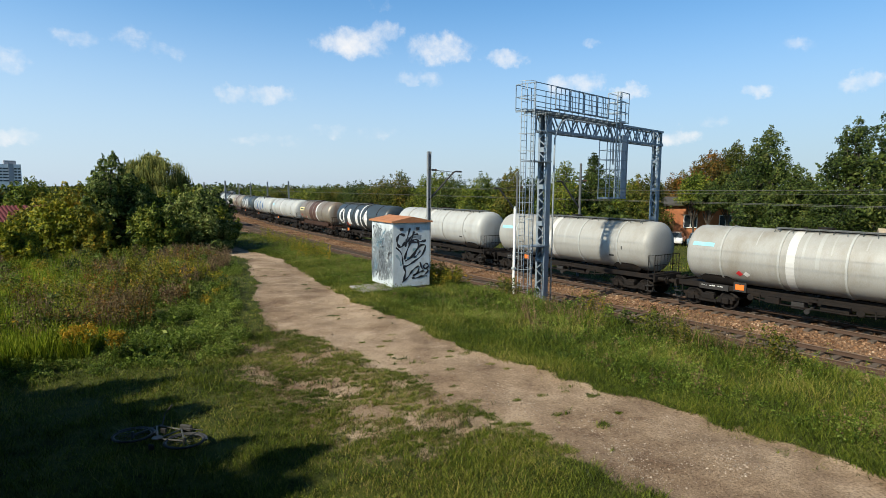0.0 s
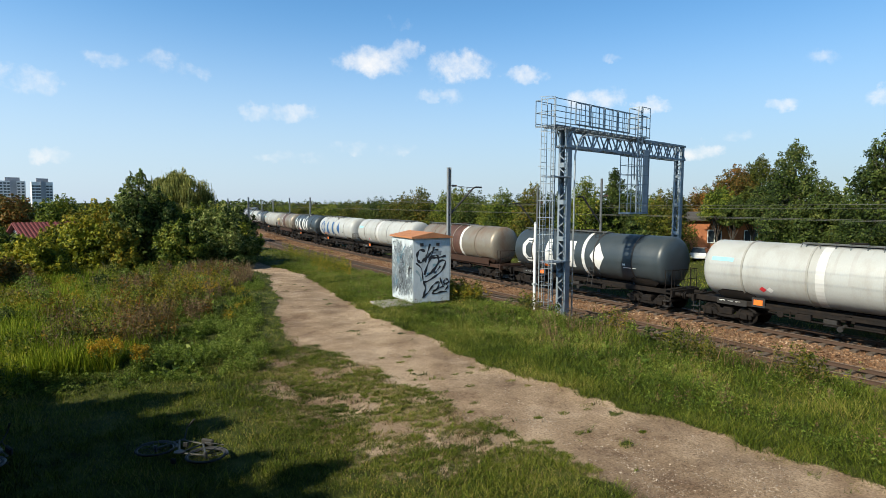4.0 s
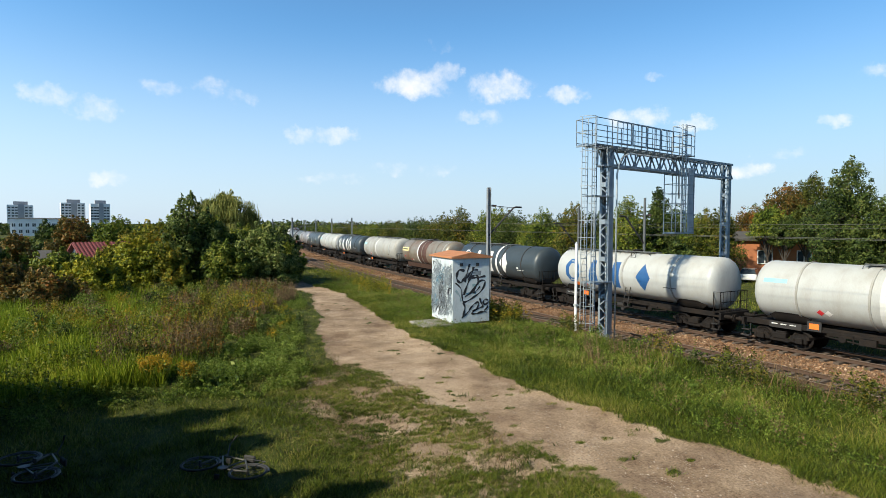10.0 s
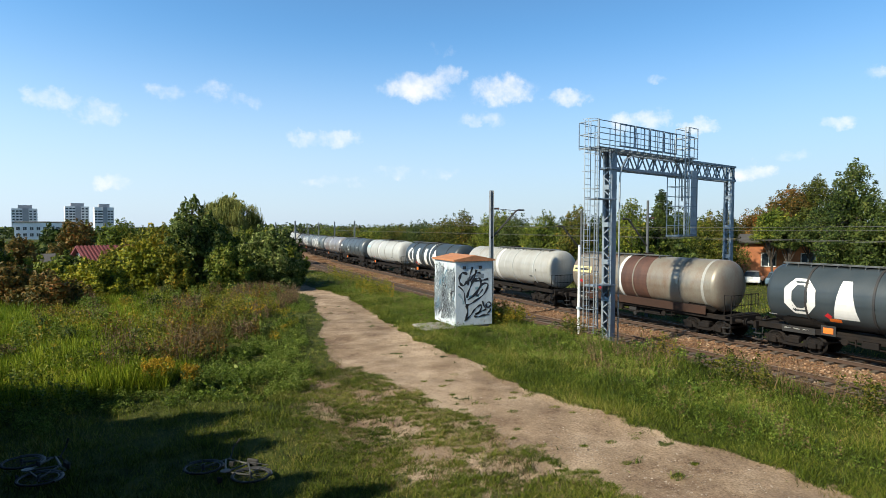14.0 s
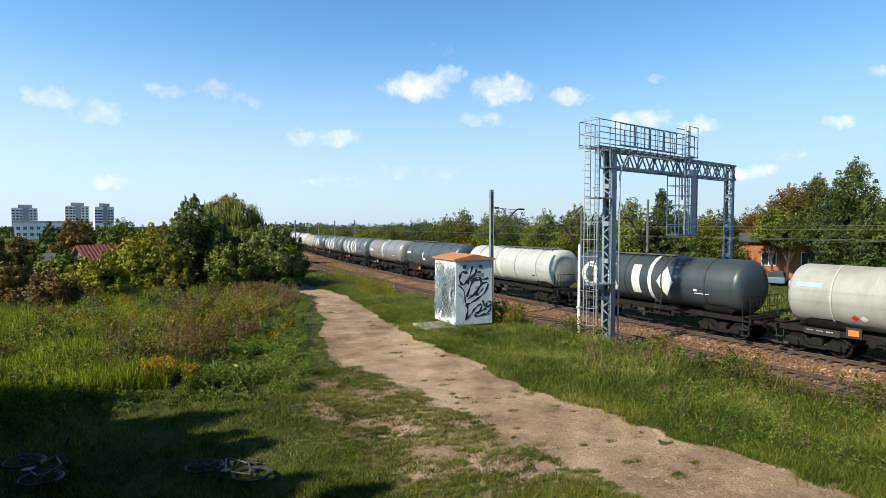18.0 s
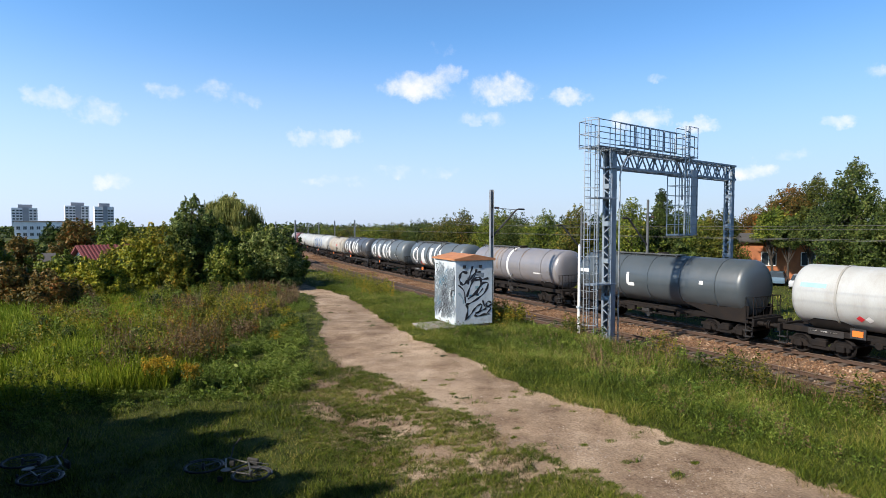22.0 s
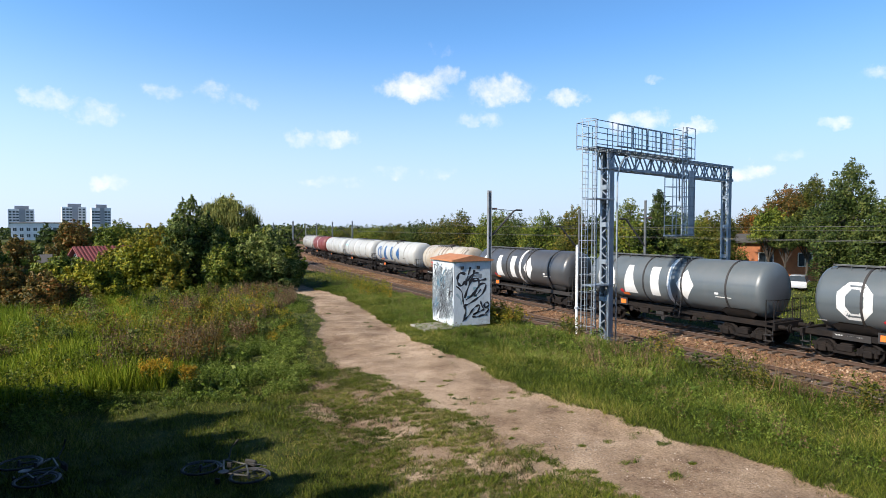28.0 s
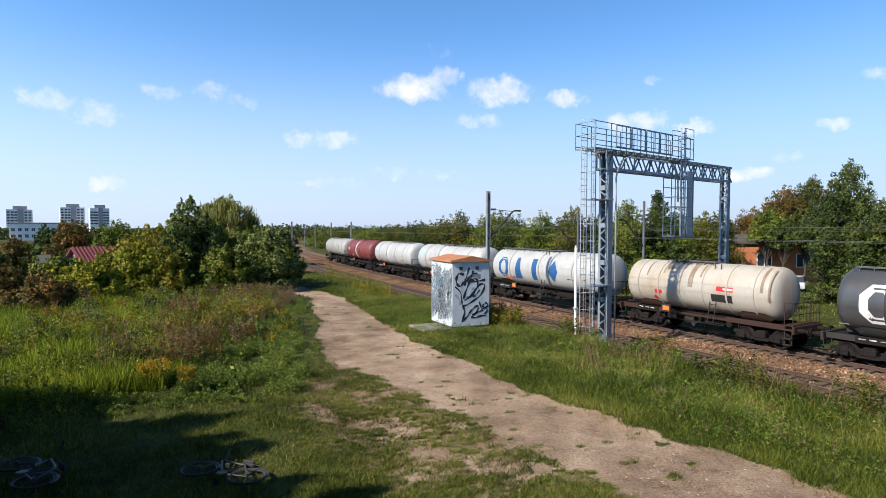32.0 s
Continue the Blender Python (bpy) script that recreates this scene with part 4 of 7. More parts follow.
def lozenge(parent, material, at, arc, size, r, mid_z):
    bm = bmesh.new()
    bm.faces.new([bm.verts.new(on_tank(r + 0.012, mid_z, at + u * size, arc + v * size)) for u, v in ((1, 0), (0, -1), (-1, 0), (0, 1))])
    return part("hazard_diamond", bm, material, parent)


MESHES = {}


def shared(key, name, build, material, parent, m, smooth=False):
    """A part whose mesh is built once and then shared by all wagons."""
    if key not in MESHES:
        ob = part(name, build(), material, parent, smooth=smooth)
        MESHES[key] = ob.data
        ob.matrix_basis = m
        return ob
    return share(name, MESHES[key], parent, m)


def wheelset_bm():
    bm = bmesh.new()
    for x in (-0.75, 0.75):
        s = 1 if x > 0 else -1
        lathe(bm, [(x - s * 0.09, 0.49), (x - s * 0.06, 0.49), (x - s * 0.055, 0.465), (x + s * 0.06, 0.455), (x + s * 0.06, 0.38), (x + s * 0.02, 0.36), (x + s * 0.02, 0.14), (x + s * 0.07, 0.12)], 20, "X")
        for k in range(4):      # bosses, by which the turning shows
            a = k * math.pi / 2
            box(bm, (x + s * 0.02, math.cos(a) * 0.25 - 0.03, math.sin(a) * 0.25 - 0.03), (x + s * 0.045, math.cos(a) * 0.25 + 0.03, math.sin(a) * 0.25 + 0.03))
    bar(bm, (-1.0, 0, 0), (1.0, 0, 0), 0.08, 10)
    return bm


def bogie_frame_bm():
    bm = bmesh.new()
    for s in (-1, 1):
        x = s * 0.98
        pts = [(-1.35, 0.62), (-0.75, 0.66), (-0.45, 0.40), (0.45, 0.40), (0.75, 0.66), (1.35, 0.62)]
        for (a, b), (c, d) in zip(pts, pts[1:]):
            strut(bm, (x, a, b), (x, c, d), 0.14, 0.16)
        for y in (-0.9, 0.9):
            box(bm, (x - 0.13, y - 0.17, 0.32), (x + 0.13, y + 0.17, 0.62), 0.03)
            for o in (-0.28, 0.28):
                bar(bm, (x, y + o, 0.36), (x, y + o, 0.66), 0.085, 10)
        box(bm, (x - 0.11, -0.32, 0.44), (x + 0.11, 0.32, 0.72), 0.03)
    box(bm, (-0.95, -0.24, 0.5), (0.95, 0.24, 0.78), 0.03)
    for y in (-1.3, 1.3):
        strut(bm, (-1.0, y, 0.6), (1.0, y, 0.6), 0.12)
    for y in (-0.42, 0.42):
        for x in (-0.75, 0.75):
            box(bm, (x - 0.05, y - 0.05, 0.3), (x + 0.05, y + 0.05, 0.62), 0.01)
    return bm


def buffer_bm():
    bm = bmesh.new()
    bar(bm, (0, 0, 0), (0, -0.42, 0), 0.11, 12)
    bar(bm, (0, -0.42, 0), (0, -0.60, 0), 0.08, 12)
    lathe(bm, [(-0.60, 0.21), (-0.635, 0.215), (-0.65, 0.15)], 18)
    return bm


WHEELSETS = []


def tank_wagon(name, label, length, tank, chassis, style):
    """A bogie tank wagon: its length over the buffers along y, its front towards -y, on the rails at z = 0."""
    w = thing(name, label, "tank wagon", "tank wagons of the goods train")
    r = style.get("r", 1.43)
    mid_z = style.get("mid_z", 2.72)
    half = length / 2
    front, rear = -half + style.get("nose", 0.92), half - style.get("tail", 1.05)
    dome = 0.46
    long = rear - front
    # tank with dished ends
    prof = []
    for k in range(7):
        a = math.pi / 2 * k / 6
        prof.append((front + dome - dome * math.cos(a) ** 1.0, max(r * math.sin(a) ** 0.48, 0.02)))
    prof[0] = (front, 0.02)
    back = [(rear - dome + dome * math.cos(math.pi / 2 * k / 6), max(r * math.sin(math.pi / 2 * k / 6) ** 0.48, 0.02)) for k in range(6, -1, -1)]
    bm = lathe(bmesh.new(), prof + back, 40)
    bmesh.ops.translate(bm, verts=bm.verts[:], vec=(0, 0, mid_z))
    barrel = part("tank", bm, tank, w, smooth=True)
    rings = style.get("rings", 4)
    for i in range(rings):
        y = front + long * (i + 0.75) / (rings + 0.5)
        bm = bmesh.new()
        lathe(bm, [(y - 0.045, r), (y - 0.045, r + 0.035), (y + 0.045, r + 0.035), (y + 0.045, r)], 40)
        bmesh.ops.translate(bm, verts=bm.verts[:], vec=(0, 0, mid_z))
        part("hoop", bm, style.get("ring_mat", tank), barrel, smooth=False)
    for at, wide, mat in style.get("bands", ()):
        y = rear - long * at
        bm = bmesh.new()
        lathe(bm, [(y - wide / 2, r), (y - wide / 2, r + 0.008), (y + wide / 2, r + 0.008), (y + wide / 2, r)], 48)
        bmesh.ops.translate(bm, verts=bm.verts[:], vec=(0, 0, mid_z))
        part("painted_band", bm, mat, barrel, smooth=False)
    # walkway on top with a rail on the near edge, dome and hatch
    top = mid_z + r
    walk_from, walk_to = style.get("walk", (0.04, 0.62))
    w0, w1 = rear - long * walk_to, rear - long * walk_from
    bm = bmesh.new()
    box(bm, (-0.42, w0, top + 0.03), (0.42, w1, top + 0.06))
    for y in np.linspace(w0 + 0.2, w1 - 0.2, 7):
        strut(bm, (-0.42, y, top + 0.03), (-0.55, y, top - 0.1), 0.04)
        strut(bm, (0.42, y, top + 0.03), (0.55, y, top - 0.1), 0.04)
    part("walkway", bm, style.get("walk_mat", WALK_GREY), w)
    bm = bmesh.new()
    y = front + long * 0.5
    bar(bm, (0, y, top - 0.05), (0, y, top + 0.13), 0.30, 18)
    bar(bm, (0, y, top + 0.12), (0, y, top + 0.17), 0.33, 18)
    part("hatch", bm, chassis, w)
    part("valve", bar(bmesh.new(), (0.1, y + 0.9, top - 0.02), (0.1, y + 0.9, top + 0.14), 0.10, 10), chassis, w)
    # curved pipe rail along the top
    rail = bmesh.new()
    tube(rail, [(-0.62, w0, top - 0.12), (-0.62, w0 + 0.1, top + 0.10), (-0.62, w1 - 0.1, top + 0.10), (-0.62, w1, top - 0.12)], 0.02, 5)
    for yy in np.linspace(w0 + 0.8, w1 - 0.8, 6):
        bar(rail, (-0.62, yy, top - 0.14), (-0.62, yy, top + 0.10), 0.016, 5)
    part("hand_rail", rail, style.get("walk_mat", WALK_GREY), w)
    # frame: sole bars, cross beams, end beams
    for x in (-0.92, 0.92):
        bm = bmesh.new()
        for lo, hi in ((-half + 0.62, -half + 4.2), (half - 4.2, half - 0.62)):
            box(bm, (x - 0.05, lo, 0.98), (x + 0.05, hi, 1.24), 0.01)
        box(bm, (x - 0.04, -half + 4.15, 1.02), (x + 0.04, half - 4.15, 1.14))
        part("sole_bar", bm, chassis, w)
    for y in (-half + 0.62, half - 0.62):
        part("end_beam", box(bmesh.new(), (-1.25, y - 0.06, 0.88), (1.25, y + 0.06, 1.26), 0.02), chassis, w)
    for y in (-half + 3.3, half - 3.3, 0):
        part("cross_beam", box(bmesh.new(), (-0.88, y - 0.1, 0.98), (0.88, y + 0.1, 1.12)), chassis, w)
    part("centre_sill", box(bmesh.new(), (-0.42, -half + 0.6, 0.80), (0.42, half - 0.6, 1.16), 0.02), CHASSIS, w)
    for sgn in (-1, 1):
        for yy in (-half + 2.7, half - 2.7):
            # curved saddle plates that carry the tank, narrowing downwards
            bm = bmesh.new()
            grid = []
            for k in range(9):
                a = math.radians(-90 + sgn * (12 + 34 * k / 8))
                cx, cz = r * 1.006 * math.cos(a), mid_z + r * 1.006 * math.sin(a)
                low = min(cz - 0.04, 1.18)
                if k > 3:
                    low = 1.18 + (cz - 1.18) * (k - 3) / 5.2
                wide = 1.05 - 0.30 * (8 - k) / 8 if k < 5 else 1.0 - 0.14 * (k - 5)
                grid.append([bm.verts.new((cx, yy - wide, cz)), bm.verts.new((cx, yy + wide, cz)), bm.verts.new((cx * 0.96, yy + wide * 0.75, low)), bm.verts.new((cx * 0.96, yy - wide * 0.75, low))])
            for p, q in zip(grid, grid[1:]):
                for i in range(4):
                    bm.faces.new((p[i], p[(i + 1) % 4], q[(i + 1) % 4], q[i]))
            bm.faces.new(grid[0])
            bm.faces.new(grid[-1])
            bmesh.ops.recalc_face_normals(bm, faces=bm.faces[:])
            part("saddle", bm, style.get("saddle_mat", chassis), w)
    for sgn in (-1, 1) if style.get("skirt") else ():
        # deep tapered frame plates under the tank's ends
        for x in (-1.0, 1.0):
            outline = [(sgn * (half - 1.0), 0.98), (sgn * (half - 1.0), 1.86), (sgn * (half - 4.9), 1.80), (sgn * (half - 4.9), 1.66), (sgn * (half - 3.6), 1.30), (sgn * (half - 2.6), 0.98)]
            bm = bmesh.new()
            a = [bm.verts.new((x - 0.03, u, v)) for u, v in outline]
            b = [bm.verts.new((x + 0.03, u, v)) for u, v in outline]
            bm.faces.new(a)
            bm.faces.new(b)
            for i in range(6):
                bm.faces.new((a[i], a[(i + 1) % 6], b[(i + 1) % 6], b[i]))
            bmesh.ops.recalc_face_normals(bm, faces=bm.faces[:])
            part("frame_plate", bm, CHASSIS, w, "grimy brown-black tapered frame plate")
    if style.get("apron"):
        for x in (-1.1, 1.1):
            bm = box(bmesh.new(), (x - 0.02, front + 0.9, 1.16), (x + 0.02, rear - 1.3, 1.62), 0.006)
            part("side_apron", bm, CHASSIS_RUST, w, "rust-brown side plate under the tank")
    # brake gear and pipes under the tank
    part("air_reservoir", bar(bmesh.new(), (-0.5, -1.4, 0.78), (-0.5, -0.3, 0.78), 0.20, 14), CHASSIS, w)
    part("brake_valve", box(bmesh.new(), (-0.85, 0.3, 0.60), (-0.4, 0.85, 0.92), 0.03), CHASSIS_GREY, w)
    part("tool_box", box(bmesh.new(), (-0.98, 1.3, 0.70), (-0.76, 1.95, 1.0), 0.02), CHASSIS, w)
    part("brake_pipe", tube(bmesh.new(), [(-0.86, -half + 4.3, 0.86), (-0.86, -1.5, 0.70), (-0.86, 1.5, 0.70), (-0.86, half - 4.3, 0.86)], 0.035), CHASSIS, w)
    part("brake_rod", tube(bmesh.new(), [(-0.3, -half + 3, 0.66), (-0.3, half - 3, 0.66)], 0.03), CHASSIS, w)
    outlet = bar(bmesh.new(), (-1.15, 0.05, 0.62), (0.0, 0.05, 0.80), 0.07, 10)
    bar(outlet, (-1.2, 0.05, 0.61), (-1.12, 0.05, 0.625), 0.12, 12)
    bar(outlet, (0.0, 0.05, 0.72), (0.0, 0.05, mid_z - r + 0.1), 0.16, 12)
    part("outlet_pipe", outlet, CHASSIS_GREY, w)
    for y in (-2.4, 2.2):
        part("bracket", strut(bmesh.new(), (-0.9, y, 1.05), (-0.86, y, 0.68), 0.05), CHASSIS, w)
    for y in (-1.9, 2.6):
        wheel = bmesh.new()
        lathe(wheel, [(-1.0, 0.13), (-0.97, 0.16), (-0.94, 0.13)], 14, "X")
        bmesh.ops.translate(wheel, verts=wheel.verts[:], vec=(0, y, 0.84))
        part("hand_wheel", wheel, CHASSIS, w)
    # end platform with steps and rails
    bm = bmesh.new()
    yr = -half + 0.95
    box(bm, (-1.2, yr - 0.30, 1.26), (1.2, yr + 0.15, 1.30))
    for x in (-1.15, 1.15):
        tube(bm, [(x, yr - 0.28, 1.28), (x, yr - 0.28, 2.35), (x, yr + 0.12, 2.35), (x, yr + 0.12, 1.28)], 0.024, 5)
    for h in (1.8, 2.35):
        bar(bm, (-1.15, yr - 0.28, h), (1.15, yr - 0.28, h), 0.022, 5)
    for x in np.linspace(-0.9, 0.9, 7):
        bar(bm, (x, yr - 0.28, 1.28), (x, yr - 0.28, 2.35), 0.012, 4)
    part("end_platform", bm, chassis, w)
    for y in (-half + 0.85, half - 0.85):
        for side in (-1, 1):
            bm = bmesh.new()
            for dz in (0.36, 0.66):
                box(bm, (side * 1.27 - 0.12, y - 0.19, dz), (side * 1.27 + 0.12, y + 0.19, dz + 0.03))
            for o in (-0.17, 0.17):
                strut(bm, (side * 1.2, y + o, 0.36), (side * 1.2, y + o, 1.0), 0.03)
            part("step", bm, CHASSIS_GREY, w)
    # buffers, hooks
    for sgn, turn in ((-1, 0), (1, 180)):
        for x in (-0.875, 0.875):
            shared("buffer", "buffer", buffer_bm, CHASSIS, w, pose(x, sgn * (half - 0.66), 1.06, 0, 0, turn))
    for sgn in (-1, 1):
        bm = bmesh.new()
        tube(bm, [(0, sgn * (half - 0.6), 1.04), (0, sgn * (half - 0.25), 1.0), (0, sgn * half, 0.86)], 0.045, 6)
        part("coupling", bm, CHASSIS, w)
    for yy in (-half + 2.35, half - 2.35):
        b = shared("bogie", "bogie", bogie_frame_bm, CHASSIS, w, pose(0, yy, 0))
        for ax in (-0.9, 0.9):
            ob = shared("wheelset", "wheelset", wheelset_bm, CHASSIS, b, pose(0, ax, AXLE_R), True)
            WHEELSETS.append((ob, ax))
    # plates
    def plate(nm, mat, y, z, wide, tall, label=""):
        bm = box(bmesh.new(), (-1.02, y - wide / 2, z - tall / 2), (-0.99, y + wide / 2, z + tall / 2), 0.004)
        return part(nm, bm, mat, w, label)
    y = half - 3.3
    plate("number_panel", CHASSIS_GREY if chassis is CHASSIS else CHASSIS, half - 2.6, 1.1, 1.5, 0.30)
    for i in range(3):
        plate("data_bar", MARK_WHITE, half - 2.1 - i * 0.42, 1.14, 0.3, 0.06)
    oy = half - style.get("orange", 3.9)
    plate("hazard_board", MARK_BLACK, oy, 1.25, 0.62, 0.46)
    bm = box(bmesh.new(), (-1.04, oy - 0.21, 1.12), (-1.025, oy + 0.21, 1.38))
    part("orange_plate", bm, PLATE_ORANGE, w)
    for i, mat in enumerate(style.get("diamonds", (MARK_RED, MARK_WHITE))):
        lozenge(barrel, mat, rear - long * 0.24 - i * 0.34, -0.82, 0.17, r, mid_z)
    for mark in style.get("marks", ()):
        kind, at, tall, wide, mat = mark
        part("painted_shape", big_mark(kind, rear - long * at, tall, wide, r, mid_z), mat, barrel)
    for mat, at, arc, wide, tall in style.get("patches", ()):
        patch(barrel, "painted_panel", mat, rear - long * at, arc, wide, tall, r, mid_z)
    if style.get("ladder"):
        ladder(w, (-r * 0.95 - 0.12, front + long * style["ladder"], 0.9), (-r * 0.55, front + long * style["ladder"], top + 0.02), 0.36, (0, 1, 0), material=CHASSIS_GREY, step=0.3, r=0.016)
    return w


def four_shapes(mat, tall=1.82, spots=(0.145, 0.300, 0.458, 0.630)):
    return tuple((k, s, tall, tall * {"ring": 0.78}.get(k, 0.70), mat) for k, s in zip(("ring", "taper", "bar", "lozenge"), spots))


PLAIN_WHITE = dict(walk=(0.34, 0.92), rings=4, ring_mat=TANK_GREYISH, bands=((0.43, 0.36, BAND_WHITE),), diamonds=(MARK_RED, MARK_WHITE),
                   patches=((MARK_CYAN, 0.09, 0.55, 1.1, 0.2), (MARK_BLACK, 0.80, -0.62, 0.35, 0.1), (MARK_BLACK, 0.86, -0.1, 0.06, 0.2), *((TANK_STREAK, a, b, c, d) for a, b, c, d in ((0.47, 1.0, 0.10, 1.5), (0.52, 0.8, 0.16, 1.9), (0.56, 1.1, 0.06, 1.2), (0.30, 1.2, 0.05, 1.0), (0.74, 1.0, 0.07, 1.4), (0.66, 1.3, 0.05, 0.9)))))
SOILED_WHITE = dict(PLAIN_WHITE, ring_mat=TANK_WHITE)
DARK_MARKED = dict(nose=1.05, rings=4, marks=four_shapes(MARK_WHITE), bands=((0.542, 0.24, MARK_WHITE),), ring_mat=STEEL_DARK, diamonds=(MARK_RED,), ladder=0.41,
                   patches=((MARK_WHITE, 0.79, -0.30, 0.22, 0.12), (MARK_WHITE, 0.82, -0.48, 0.9, 0.05), (PLATE_ORANGE, 0.26, -1.05, 0.5, 0.22), (MARK_WHITE, 0.03, -1.1, 0.4, 0.07)))
WHITE_MARKED = dict(rings=3, ring_mat=TANK_GREYISH, marks=four_shapes(MARK_BLUE, 1.72), bands=((0.50, 0.2, TANK_GREYISH),), diamonds=(MARK_RED,), ladder=0.47,
                    patches=((PLATE_ORANGE, 0.17, -0.95, 0.4, 0.3), (MARK_BLACK, 0.78, -0.45, 0.9, 0.05)))
BROWN = dict(rings=3, apron=1, bands=((0.485, 2.5, TANK_RUST), (0.61, 0.28, MARK_WHITE)), ring_mat=TANK_BROWN, nose=1.3, tail=1.2, orange=3.0,
             patches=((MARK_YELLOW, 0.11, 0.35, 1.75, 0.42), (MARK_BLACK, 0.105, 0.35, 1.3, 0.13), (MARK_RED, 0.10, -0.45, 0.25, 0.2), (MARK_BLACK, 0.12, -1.2, 1.6, 0.5)))
BROWN_AGED = dict(BROWN, bands=((0.405, 0.22, MARK_WHITE), (0.505, 2.0, TANK_RUST), (0.92, 0.16, TANK_GREYISH)))
BLUE_GREY = dict(skirt=1, rings=5, r=1.46, diamonds=(), nose=1.0, patches=((MARK_WHITE, 0.07, 0.25, 0.9, 0.22), (MARK_WHITE, 0.38, 0.0, 0.2, 0.75), (MARK_WHITE, 0.40, -0.35, 0.5, 0.22), (MARK_BLACK, 0.06, -1.2, 1.5, 0.7), (MARK_WHITE, 0.80, 0.15, 0.25, 0.2)))
GREY = dict(walk=(0.06, 0.46), rings=4, bands=((0.47, 0.26, MARK_WHITE),), diamonds=(MARK_RED, MARK_WHITE), ladder=0.5,
            patches=((MARK_WHITE, 0.10, 0.1, 0.35, 0.3), (MARK_WHITE, 0.155, 0.02, 0.75, 0.28), (MARK_WHITE, 0.8, -0.4, 1.0, 0.1), (PLATE_ORANGE, 0.14, -0.7, 0.35, 0.2), *((TANK_STAIN, a, b, c, d) for a, b, c, d in ((0.30, 1.0, 0.30, 1.6), (0.345, 0.7, 0.18, 2.2), (0.38, 1.2, 0.10, 1.2), (0.24, 1.2, 0.08, 1.3), (0.62, 1.3, 0.06, 1.0)))))
CREAM = dict(walk=(0.28, 0.60), rings=6, r=1.36, mid_z=2.62, ring_mat=TANK_CREAM, nose=1.45, diamonds=(MARK_RED,), ladder=0.36,
             patches=((MARK_RED, 0.72, 0.1, 0.95, 0.25), (MARK_WHITE, 0.74, 0.1, 0.55, 0.1), (MARK_BLACK, 0.70, -0.42, 1.2, 0.42), (MARK_RED, 0.27, -0.4, 0.5, 0.22), *((TANK_STAIN, a, b, c, d) for a, b, c, d in ((0.93, 0.9, 0.16, 1.6), (0.97, 0.6, 0.10, 1.8), (0.50, 0.9, 0.30, 1.7), (0.56, 1.2, 0.12, 1.1), (0.30, 1.2, 0.08, 1.0), (0.18, 1.1, 0.10, 1.2), (0.43, 1.0, 0.08, 1.4)))))
RED = dict(rings=4, ring_mat=TANK_RED, bands=((0.45, 0.3, MARK_WHITE),), patches=((MARK_WHITE, 0.15, 0.1, 0.5, 0.4),))
OLD_WHITE = dict(rings=7, ring_mat=TANK_GREY, bands=())

L_WHITE = "white bogie tank wagon with hoops and a light blue panel"
L_SOIL = "soiled off-white bogie tank wagon on a grimy black frame"
L_DARK = "dark grey bogie tank wagon with four large white painted shapes"
L_SLATE = "faded slate-grey bogie tank wagon with four large white painted shapes"
L_BLUE = "white bogie tank wagon with four large blue painted shapes"
L_BROWN = "rust-stained grey and brown bogie tank wagon with a yellow panel"
WAGONS = [  # rear end on the line at 28 s, kind
    (-185.9, L_SOIL, TANK_GREYISH, CHASSIS, SOILED_WHITE), (-171.1, L_SOIL, TANK_GREYISH, CHASSIS, SOILED_WHITE),
    (-156.1, L_WHITE, TANK_WHITE, CHASSIS, PLAIN_WHITE), (-141.2, L_DARK, TANK_DARK, CHASSIS, DARK_MARKED),
    (-127.3, L_BROWN, TANK_BROWN, CHASSIS_RUST, BROWN), (-112.0, L_WHITE, TANK_WHITE, CHASSIS, PLAIN_WHITE),
    (-97.3, L_BLUE, TANK_WHITE, CHASSIS, WHITE_MARKED), (-83.0, L_DARK, TANK_DARK, CHASSIS, DARK_MARKED),
    (-69.0, L_BROWN, TANK_BROWN, CHASSIS, BROWN_AGED), (-54.6, L_SOIL, TANK_GREYISH, CHASSIS, SOILED_WHITE),
    (-39.9, L_DARK, TANK_DARK, CHASSIS, DARK_MARKED), (-25.35, L_WHITE, TANK_WHITE, CHASSIS, PLAIN_WHITE),
    (-11.0, "blue-grey bogie tank wagon with a white mark and dark frame", TANK_MID, CHASSIS, BLUE_GREY),
    (3.15, "grey bogie tank wagon with a white band and white mark", TANK_GREY, CHASSIS, GREY),
    (17.6, L_SLATE, TANK_SLATE, CHASSIS, DARK_MARKED), (31.8, L_SLATE, TANK_SLATE, CHASSIS, DARK_MARKED),
    (46.05, L_DARK, TANK_COAL, CHASSIS_GREY, DARK_MARKED), (57.9, "short cream bogie tank wagon with rust stains and a red panel", TANK_CREAM, CHASSIS_RUST, CREAM),
    (72.9, L_BLUE, TANK_WHITE, CHASSIS, WHITE_MARKED), (88.0, L_WHITE, TANK_WHITE, CHASSIS, PLAIN_WHITE),
    (102.2, L_WHITE, TANK_WHITE, CHASSIS, PLAIN_WHITE), (115.7, "dark red bogie tank wagon with a white band", TANK_RED, CHASSIS, RED),
    (130.8, "old dirty white bogie tank wagon, last of the train", TANK_GREYISH, CHASSIS, OLD_WHITE)]

TRAIN = []


def build_train():
    ahead = -199.9
    for rear, label, tank, chassis, style in WAGONS:
        length = rear - ahead
        TRAIN.append((tank_wagon("tank_wagon", label, length, tank, chassis, style), (rear + ahead) / 2))
        ahead = rear


build_train()


